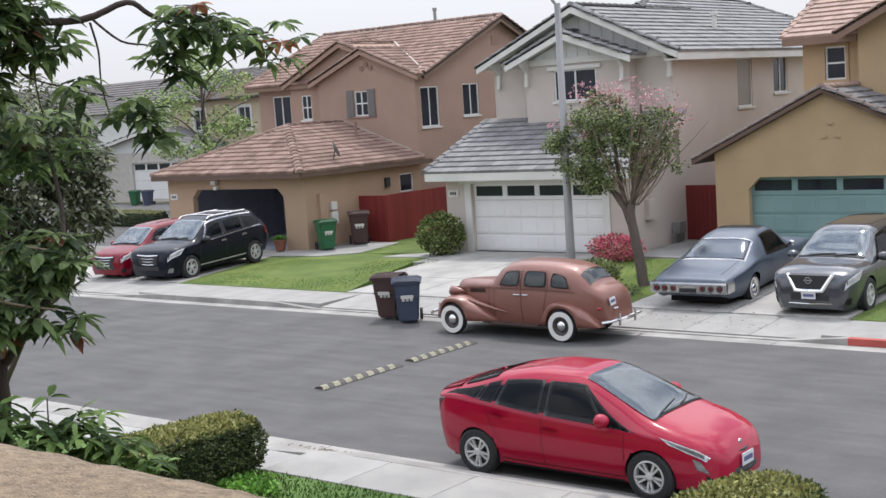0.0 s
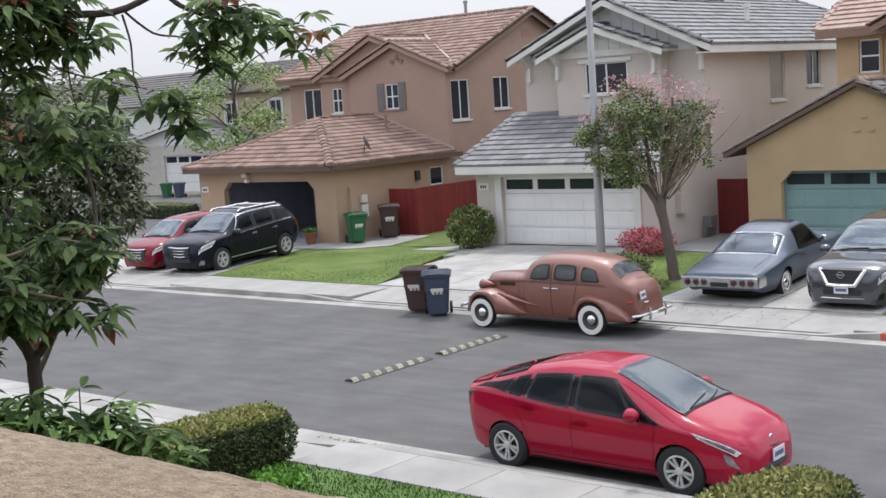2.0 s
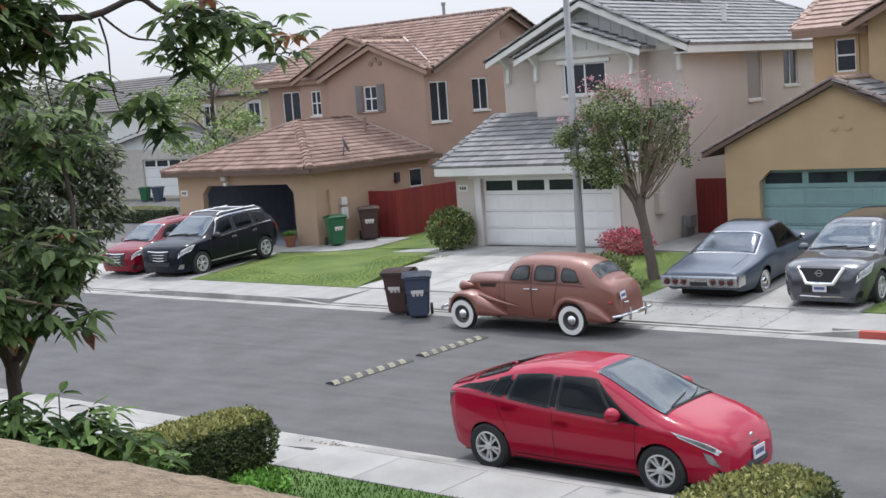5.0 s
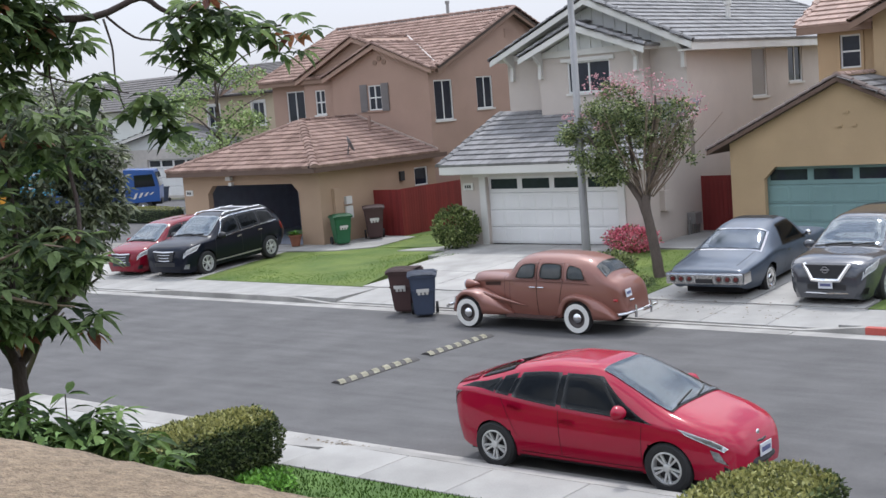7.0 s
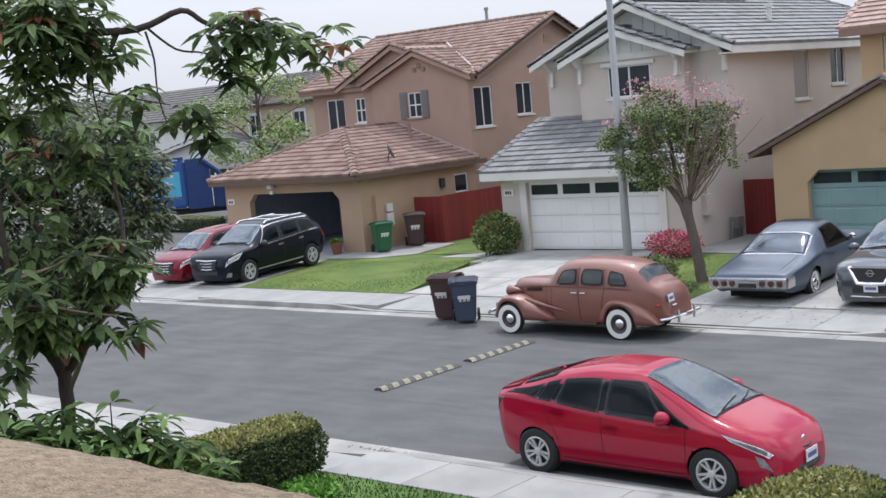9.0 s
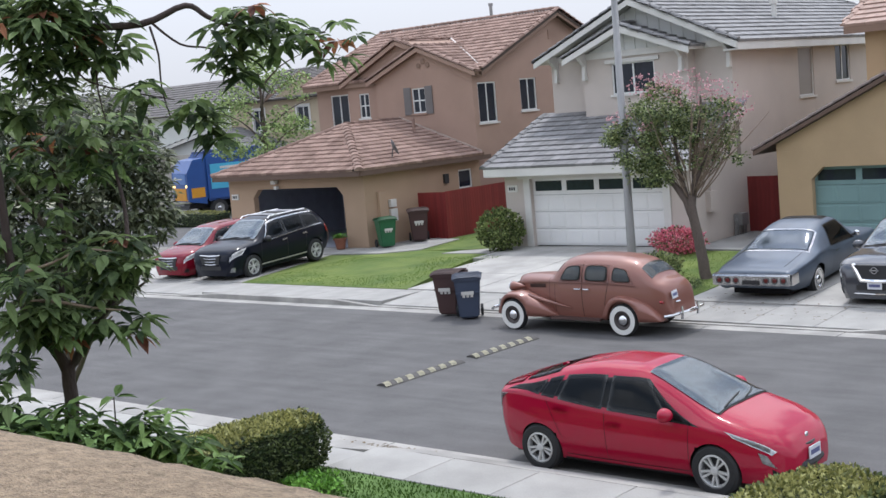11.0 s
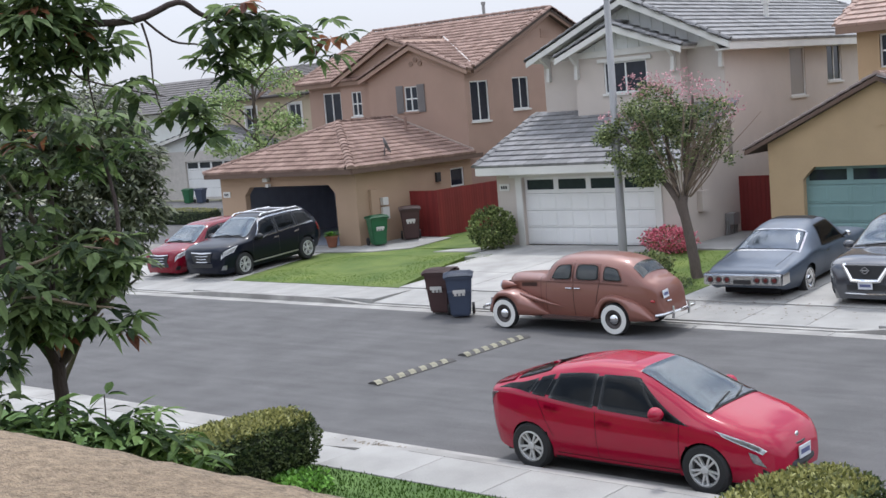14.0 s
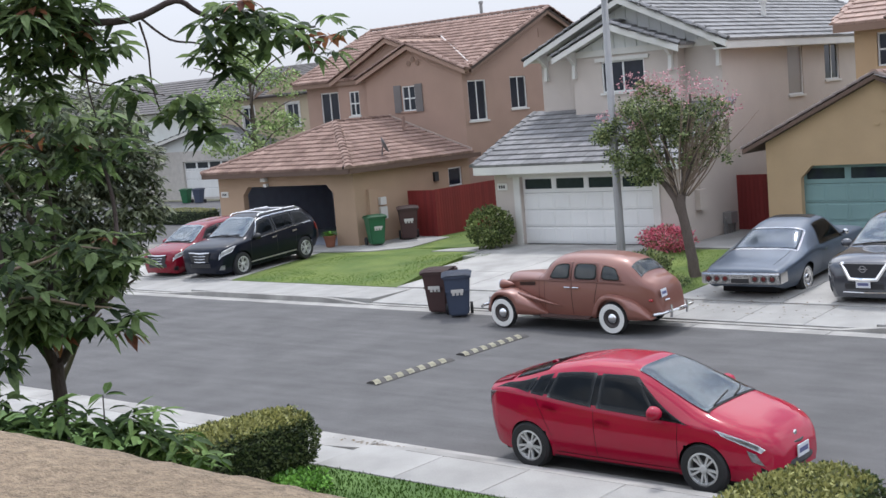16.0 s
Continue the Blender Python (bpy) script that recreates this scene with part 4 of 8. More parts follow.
def far_houses():
    H = thing("house", label="distant beige house with white garage door beyond a hedge", category="house")
    wall(H, "wall", Matrix.Translation((-66, 41, 0)), 14, 3.3, 0.3, [(6.0, 11.2, 0.15, 2.6)], mat("far_pale_wall", (0.50, 0.46, 0.42), 0.9, stain=0.05), 0)
    garage_door(H, Matrix.Translation((-60, 41.15, 0.15)), 5.2, 2.45, DOOR_WHITE)
    gable_wall(H, [(-65, 41, 3.301), (-52.4, 41, 3.301), (-57.6, 41, 4.65)], 0.3, SIDING)
    roof_plane(H, [(-66.0, 43.45, 3.2), (-66.0, 40.6, 3.2), (-57.6, 40.6, 4.85), (-57.6, 43.45, 4.85)], TILE_GREY, "flat")
    roof_plane(H, [(-51.6, 40.6, 3.2), (-51.6, 43.45, 3.2), (-57.6, 43.45, 4.85), (-57.6, 40.6, 4.85)], TILE_GREY, "flat")
    for a in (-66.0, -51.6):
        board(H, (a, 40.6, 3.22), (-57.6, 40.6, 4.87), 0.22, 0.06, TRIM_WHITE, "rake_board")
    holes = [(2.4, 3.5, 4.5, 5.9), (6.8, 7.9, 4.5, 5.9)]
    wall(H, "wall", Matrix.Translation((-58.5, 43.5, 0)), 11.5, 6.6, 0.3, holes, STUCCO_FAR, 0)
    for h in holes:
        window(H, Matrix.Translation((-58.5 + h[0], 43.5, h[2])), 1.1, 1.4, 1, surround=0.15, sur_mat=TRIM_WHITE)
    roof_plane(H, [(-59, 43.0, 6.5), (-46.6, 43.0, 6.5), (-46.6, 49, 8.6), (-59, 49, 8.6)], TILE_DARK, "flat")
    gable_wall(H, [(-54, 43.2, 6.4), (-47, 43.2, 6.4), (-50.5, 43.2, 7.9)], 0.3, STUCCO_FAR)
    for a in (-54.4, -46.6):
        board(H, (a, 42.9, 6.5), (-50.5, 42.9, 8.15), 0.2, 0.06, TRIM_BROWN, "rake_board")
    bm = bmesh.new()
    box(bm, -58.4, -47.1, 43.8, 50, 0, 6.3)
    part("wall", bm, STUCCO_FAR, H)
    K = thing("house", label="distant grey house with a low dark tile roof", category="house")
    wall(K, "wall", Matrix.Translation((-104, 52, 0)), 34, 6.2, 0.3, [(8, 9.6, 4, 5.4), (15, 16.6, 4, 5.4), (24, 25.6, 4, 5.4)], SIDING, 0)
    for u in (8, 15, 24):
        window(K, Matrix.Translation((-104 + u, 52, 4)), 1.6, 1.4, 1)
    roof_plane(K, [(-105, 51.3, 6.2), (-69, 51.3, 6.2), (-71, 57, 8.8), (-103, 57, 8.8)], TILE_DARK, "flat", w=0.5, gauge=0.5)
    bm = bmesh.new()
    prism(bm, [(-69, 51.3, 6.1), (-69, 62, 6.1), (-71, 57, 8.7)], (-34, 0, 0))
    box(bm, -103.8, -70.3, 52.3, 62, 0, 6.1)
    part("wall", bm, SIDING, K)


def near_house():
    """The house that the view is taken from: a wall behind, and a stucco parapet before it."""
    bm = bmesh.new()
    box(bm, -6, 22, -14.6, -14.2, 0, 7.2)
    tagged(new("wall_near", mesh_of(bm, "wall_near", STUCCO_NEAR)), "beige rough stucco house wall", "wall", kind="structure")
    bm = bmesh.new()
    n, m = 110, 26
    x0, x1, y0, y1, zt = 3.0, 10.0, -14.1, -11.5, 4.235
    grid = [[bm.verts.new((x0 + (x1 - x0) * i / n, y0 + (y1 - y0) * j / m, zt + 0.010 * noise.noise((i * 0.9, j * 0.9, 0)) - (0.035 if j == m else 0.010 if j == m - 1 else 0))) for j in range(m + 1)] for i in range(n + 1)]
    for i in range(n):
        for j in range(m):
            bm.faces.new((grid[i][j], grid[i + 1][j], grid[i + 1][j + 1], grid[i][j + 1]))
    low = [[bm.verts.new((v.co.x, v.co.y, 3.3)) for v in col] for col in ([g[m] for g in grid], [g[0] for g in grid])]
    for row, edge in zip(low, ([g[m] for g in grid], [g[0] for g in grid])):
        for i in range(n):
            bm.faces.new((edge[i], edge[i + 1], row[i + 1], row[i]))
    bm.faces.new((low[0][0], low[0][n], low[1][n], low[1][0]))
    bm.faces.new([g for g in grid[0]] + [low[0][0], low[1][0]])
    bm.faces.new([g for g in grid[n]] + [low[0][n], low[1][n]])
    tagged(new("stucco_parapet", mesh_of(bm, "stucco_parapet", STUCCO_NEAR, True)), "beige rough stucco parapet top", "parapet", kind="structure")
    bm = bmesh.new()
    box(bm, 3.2, 9.9, -13.0, -11.9, 0, 3.299)
    tagged(new("porch_wall", mesh_of(bm, "porch_wall", STUCCO_NEAR)), "beige stucco porch wall under a parapet", "wall", kind="structure")


house_brown()
house_grey()
house_yellow()
far_houses()
near_house()


def fence(posts, top, label):
    base = pad_z(posts[0][0])
    f = thing("fence", label=label, category="fence")
    for (xa, ya), (xb, yb) in zip(posts, posts[1:]):
        a, b = Vector((xa, ya, 0)), Vector((xb, yb, 0))
        n = max(1, int((b - a).length / 0.14))
        d = (b - a) / n
        ang = math.degrees(math.atan2(d.y, d.x))
        bm = bmesh.new()
        box(bm, 0.004, d.length - 0.004, -0.012, 0.012, 0, top - base)
        me = mesh_of(bm, "board", FENCE_RED)
        for i in range(n):
            ob = new("board", me)
            ob.parent = f
            ob.matrix_basis = pose(*(a + d * i).xy, base, 0, 0, ang)
        bm = bmesh.new()
        for z in (0.25, 1.3):
            box(bm, 0, (b - a).length, 0.014, 0.06, z, z + 0.09, pose(xa, ya, base, 0, 0, ang))
        part("rail", bm, FENCE_RED, f)


fence([(-21.58, 21.55), (-20.2, 21.55)], 1.98, "dark red wooden side gate between wall and fence")
fence([(-20.2, 21.5), (-20.2, 27.5)], 2.0, "red-painted wooden board fence along a lawn")
fence([(-8.33, 22.2), (-6.27, 22.2)], 2.15, "red-painted wooden gate between two houses")

# ---- vehicles ----
def curve(table):
    """A smooth curve through (x, value) pairs, without overshoot."""
    xs, ys = np.array([p[0] for p in table], float), np.array([p[1] for p in table], float)
    o = np.argsort(xs)
    xs, ys = xs[o], ys[o]
    h, d = np.diff(xs), np.diff(ys) / np.diff(xs)
    m = np.zeros(len(xs))
    for i in range(1, len(xs) - 1):
        if d[i - 1] * d[i] > 0:
            m[i] = 2 / (1 / d[i - 1] + 1 / d[i])
    m[0], m[-1] = d[0], d[-1]

    def f(x):
        x = min(max(x, xs[0]), xs[-1])
        i = min(int(np.searchsorted(xs, x, side="right")) - 1, len(h) - 1)
        t = (x - xs[i]) / h[i]
        return float((2 * t**3 - 3 * t**2 + 1) * ys[i] + (t**3 - 2 * t**2 + t) * h[i] * m[i] + (-2 * t**3 + 3 * t**2) * ys[i + 1] + (t**3 - t**2) * h[i] * m[i + 1])
    return f


class Shell:
    """The skin of a car body: x forward, z up; below the shoulder by u, above it by k, each from 0 to 1."""

    def __init__(self, top, shoulder, width, bottom, sharp, lean, bulge=0.02, tuck=0.10):
        self.top, self.shoulder, self.width, self.bottom, self.sharp, self.lean = [curve(t) for t in (top, shoulder, width, bottom, sharp, lean)]
        self.bulge, self.tuck = bulge, tuck
        self.x0, self.x1 = top[0][0], top[-1][0]
        if self.x0 > self.x1:
            self.x0, self.x1 = self.x1, self.x0

    def low(self, x, u):
        z0, zs, w = self.bottom(x), self.shoulder(x), self.width(x)
        return w * (1 - self.tuck * (1 - u) ** 2.5) + self.bulge * math.sin(math.pi * u) * min(1, w / 0.7), z0 + (zs - z0) * u

    def up(self, x, k):
        zs, zt, e = self.shoulder(x), self.top(x), self.sharp(x)
        return self.width(x) * max(0.0, 1 - k**e) ** (1 / e) * (1 - self.lean(x) * k), zs + (zt - zs) * k

    def at(self, x, s):
        """s from -1 (sill) over 0 (shoulder) to 1 (centre of the top)."""
        return self.low(x, 1 + s) if s < 0 else self.up(x, s)


def shell_body(sh, axles, arch, nx=130, nl=16, nu=16):
    bm = bmesh.new()
    xs = [sh.x0 + (sh.x1 - sh.x0) * (0.5 - 0.5 * math.cos(math.pi * i / nx)) * 0.5 + (sh.x1 - sh.x0) * i / nx * 0.5 for i in range(nx + 1)]
    ss = [-1 + i / nl for i in range(nl)] + [1 - (1 - i / nu) ** 2.4 for i in range(nu + 1)]
    rings = []
    for x in xs:
        half = [(*sh.at(x, s), s) for s in ss]
        ring = [bm.verts.new((x, -y, z)) for y, z, s in half[:-1]] + [bm.verts.new((x, 0, half[-1][1]))] + [bm.verts.new((x, y, z)) for y, z, s in half[:-1][::-1]]
        rings.append(ring)
    for ax in axles:
        for ring in rings:
            for v in ring:
                d = Vector((v.co.x - ax, v.co.z - arch[1]))
                if v.co.z < arch[1] + arch[0] + 0.05 and abs(v.co.y) > 0.3 and abs(d.length - arch[0]) < 0.028 and d.length > 0:
                    d = d.normalized() * arch[0]
                    v.co.x, v.co.z = ax + d.x, arch[1] + d.y
    n = len(rings[0])
    for r0, r1 in zip(rings, rings[1:]):
        for i in range(n - 1):
            q = (r0[i], r0[i + 1], r1[i + 1], r1[i])
            c = sum((v.co for v in q), Vector()) / 4
            if any((c.x - ax) ** 2 + (c.z - arch[1]) ** 2 < arch[0] ** 2 for ax in axles) and abs(c.y) > 0.25:
                continue
            try:
                bm.faces.new(q)
            except ValueError:
                pass
    for ring in (rings[0], rings[-1]):
        bm.faces.new(ring)
    return bm


def patch(sh, quad, side, off=0.006, n=10, m=5, thick=0.004):
    """A panel that lies on the skin: quad of (x, s) corners, low front first; side +1 or -1; 0 spans both sides over the top."""
    bm = bmesh.new()
    (ax, a), (bx, b), (cx, c), (dx, d) = quad
    rows = []
    for j in range(m + 1):
        t = j / m
        line = []
        for i in range(n + 1):
            r = i / n
            x = (ax * (1 - r) + bx * r) * (1 - t) + (dx * (1 - r) + cx * r) * t
            s = (a * (1 - r) + b * r) * (1 - t) + (d * (1 - r) + c * r) * t
            y, z = sh.at(x, s)
            e = 0.01
            y1, z1 = sh.at(x, min(0.999, s + e) if s >= 0 else s + e)
            y0, z0 = sh.at(x, max(s - e, -1))
            nv = Vector((0, z1 - z0, -(y1 - y0)))
            nv = nv.normalized() if nv.length > 1e-6 else Vector((0, 0, 1))
            line.append((Vector((x, y, z)), nv))
        rows.append(line)
    for off1 in (off,):
        vs = [[bm.verts.new(((p + q * off1).x, (p + q * off1).y * side, (p + q * off1).z)) for p, q in line] for line in rows]
        for j in range(m):
            for i in range(n):
                bm.faces.new((vs[j][i], vs[j][i + 1], vs[j + 1][i + 1], vs[j + 1][i]))
    bmesh.ops.solidify(bm, geom=list(bm.faces), thickness=thick)
    return bm


def rounded_patch(sh, quad, side, off=0.006, rings=5, n=40, thick=0.004):
    """As patch, with rounded corners: rings of points from the middle of the quad out to its rim."""
    (ax, a), (bx, b), (cx, c), (dx, d) = quad

    def spot(r, t):
        x = (ax * (1 - r) + bx * r) * (1 - t) + (dx * (1 - r) + cx * r) * t
        k = (a * (1 - r) + b * r) * (1 - t) + (d * (1 - r) + c * r) * t
        y, z = sh.at(x, k)
        return Vector((x, (y + off) * side, z + off * 0.3))
    bm = bmesh.new()
    rows = [[bm.verts.new(spot(0.5, 0.5))]]
    for i in range(1, rings + 1):
        line = []
        for j in range(n):
            u, v = math.cos(2 * math.pi * j / n), math.sin(2 * math.pi * j / n)
            f = 0.5 * i / rings / (abs(u) ** 5 + abs(v) ** 5) ** 0.2
            line.append(bm.verts.new(spot(0.5 + u * f, 0.5 + v * f)))
        rows.append(line)
    for j in range(n):
        bm.faces.new((rows[0][0], rows[1][j], rows[1][(j + 1) % n]))
        for r0, r1 in zip(rows[1:], rows[2:]):
            bm.faces.new((r0[j], r1[j], r1[(j + 1) % n], r0[(j + 1) % n]))
    bmesh.ops.solidify(bm, geom=list(bm.faces), thickness=thick)
    return bm


def over(sh, x0, x1, k, k2=None, off=0.006, n=12, m=12):
    """A panel across the top between both sides, as a windscreen: from x0 to x1, its edges at height k (k2 at x1)."""
    bm = bmesh.new()
    k2 = k if k2 is None else k2
    vs = []
    for i in range(n + 1):
        x = x0 + (x1 - x0) * i / n
        kk = k + (k2 - k) * i / n
        ymax = sh.up(x, kk)[0]
        row = []
        for j in range(2 * m + 1):
            f = (j - m) / m
            y = ymax * abs(f)
            lo, hi = 0.0, 1.0
            for _ in range(22):
                mid = (lo + hi) / 2
                if sh.up(x, mid)[0] > y:
                    lo = mid
                else:
                    hi = mid
            row.append(bm.verts.new((x, math.copysign(y, f), sh.up(x, lo)[1] + off)))
        vs.append(row)
    for a, b in zip(vs, vs[1:]):
        for j in range(2 * m):
            bm.faces.new((a[j], a[j + 1], b[j + 1], b[j]))
    bmesh.ops.solidify(bm, geom=list(bm.faces), thickness=0.004)
    return bm


def wheel(parent, x, y, r, width, side, style="spoke", n=10):
    """A wheel whose outer face is towards side (+1 or -1 in y)."""
    w = new("wheel")
    w.parent = parent
    m = pose(0, 0, 0, -90 * side)
    w.matrix_basis = pose(x, y, r)
    rr = r * (0.66 if style in ("spoke", "thin") else 0.56)
    h = width / 2
    bm = bmesh.new()
    lathe(bm, [(rr, -h), (r - 0.03, -h), (r, -h + 0.035), (r, h - 0.035), (r - 0.03, h), (rr + 0.015, h), (rr, h - 0.015)], m, 36, True)
    part("tyre", bm, RUBBER, w, smooth=False)
    if style in ("white", "thin"):
        bm = bmesh.new()
        ri, ro = (rr + 0.012, r - 0.035) if style == "white" else (rr + 0.020, rr + 0.038)
        lathe(bm, [(ri, h + 0.002), (ro, h + 0.002), (ro, h + 0.007), (ri, h + 0.009)], m, 36, True)
        part("whitewall", bm, mat("whitewall_rubber", (0.68, 0.67, 0.63), 0.6, var=0.05), w, "white tyre wall")
    bm = bmesh.new()
    if style == "spoke":
        lathe(bm, [(rr, -h * 0.6), (rr, h - 0.012), (rr - 0.022, h - 0.004), (rr - 0.03, h - 0.03), (rr - 0.03, -h * 0.6)], m, 36, True)
        for i in range(n):
            a = 2 * math.pi * (i + (0.18 if i % 2 else -0.18)) / n
            p = pose(0, 0, 0, -90 * side) @ Matrix.Rotation(a, 4, "Z")
            prism(bm, [p @ Vector(q) for q in ((0.03, -0.013, h - 0.035), (rr - 0.02, -0.015, h - 0.015), (rr - 0.02, 0.015, h - 0.015), (0.03, 0.013, h - 0.035))], (p.to_3x3() @ Vector((0, 0, -0.03))))
        lathe(bm, [(0.055, h - 0.05), (0.055, h - 0.02), (0.035, h - 0.012), (0.01, h - 0.012)], m, 16)
        part("rim", bm, ALLOY, w)
        bm = bmesh.new()
        lathe(bm, [(rr - 0.032, 0.0), (rr - 0.032, 0.01), (0.02, 0.01)], m, 24)
        part("brake_disc", bm, mat("brake_disc", (0.06, 0.06, 0.065), 0.5, 0.4), w)
    else:
        lathe(bm, [(rr, 0.0), (rr + 0.01, h - 0.005), (rr - 0.03, h - 0.01), (rr - 0.07, h - 0.045), (0.11, h - 0.035), (0.01, h - 0.035)], m, 32)
        part("rim", bm, parent.get("rim_mat") and bpy.data.materials[parent["rim_mat"]] or (CHROME if style == "thin" else STEEL), w)
        bm = bmesh.new()
        lathe(bm, [(0.115, h - 0.036), (0.105, h - 0.005), (0.07, h + 0.02), (0.02, h + 0.028), (0.005, h + 0.028)], m, 24)
        part("hubcap", bm, CHROME, w, "chrome hubcap", True)
    return w


def plate(parent, m, w=0.31, h=0.155):
    """A pale plate with plain bars."""
    bm = bmesh.new()
    box(bm, -w / 2, w / 2, -0.012, 0, -h / 2, h / 2, m)
    p = part("licence_plate", bm, mat("plate_white", (0.62, 0.63, 0.66), 0.5), parent, "white licence plate with plain bars")
    bm = bmesh.new()
    box(bm, -w * 0.38, w * 0.38, -0.016, -0.012, -0.03, 0.03, m)
    part("bar", bm, mat("plate_bar", (0.10, 0.11, 0.22), 0.6), p)


def paint(name, color, metal=0.25, rough=0.28, coat=1.0):
    return mat(name, color, rough, metal, var=0.05, scale=1.2, fine=200, bump=0.0, coat=coat)


# sky sheen and glare are put into a pale, part-metallic tint of the glass
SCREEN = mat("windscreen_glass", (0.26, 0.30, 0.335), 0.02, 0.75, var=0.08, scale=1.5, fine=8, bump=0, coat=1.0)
CAR_GLASS = mat("tinted_car_glass", (0.010, 0.012, 0.014), 0.04, var=0.2, scale=1.5, fine=8, bump=0, coat=0.0, spec=0.3)
LAMP = mat("lamp_lens", (0.50, 0.51, 0.53), 0.08, 0.5, var=0.45, scale=12, bump=0, coat=1.0)
LAMP_RED = mat("red_lamp_lens", (0.35, 0.02, 0.02), 0.12, var=0.15, bump=0, coat=1.0)


def top_z(sh, x, y):
    lo, hi = 0.0, 1.0
    for _ in range(24):
        mid = (lo + hi) / 2
        lo, hi = (mid, hi) if sh.up(x, mid)[0] > abs(y) else (lo, mid)
    return sh.up(x, lo)[1]


def wipers(sh, C, spots):
    for pts in spots:
        bm = bmesh.new()
        tube(bm, [(x, y, top_z(sh, x, y) + 0.022) for x, y in pts], 0.011, 6)
        part("wiper", bm, BLACK, C)


def seams(sh, C, lines, material):
    for quad in lines:
        for side in (-1, 1):
            part("seam", patch(sh, quad, side, 0.001, 4, 14, 0.003), material, C)


def mirror(C, x, y, z, material, size=(0.11, 0.10, 0.085)):
    for s in (-1, 1):
        bm = bmesh.new()
        bmesh.ops.create_uvsphere(bm, u_segments=16, v_segments=10, radius=1.0)
        for v in bm.verts:
            f = 1.0 if v.co.x > 0 else 0.45
            v.co = Vector((x + v.co.x * size[0] * f, s * (y + 0.10) + v.co.y * size[1] * 1.2, z + v.co.z * size[2]))
        mi = part("wing_mirror", bm, material, C, smooth=True)
        bm = bmesh.new()
        tube(bm, [(x, s * (y - 0.06), z - 0.05), (x, s * (y + 0.04), z - 0.03)], 0.025, 8)
        part("mirror_arm", bm, BLACK, mi)


def handles(sh, C, spots, material):
    for x, s in spots:
        for side in (-1, 1):
            part("door_handle", patch(sh, [(x + 0.11, s - 0.03), (x - 0.11, s - 0.03), (x - 0.10, s + 0.03), (x + 0.10, s + 0.03)], side, 0.030, 6, 3, 0.02), material, C)


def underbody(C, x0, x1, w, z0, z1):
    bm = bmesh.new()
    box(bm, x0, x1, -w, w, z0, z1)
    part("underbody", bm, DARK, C)


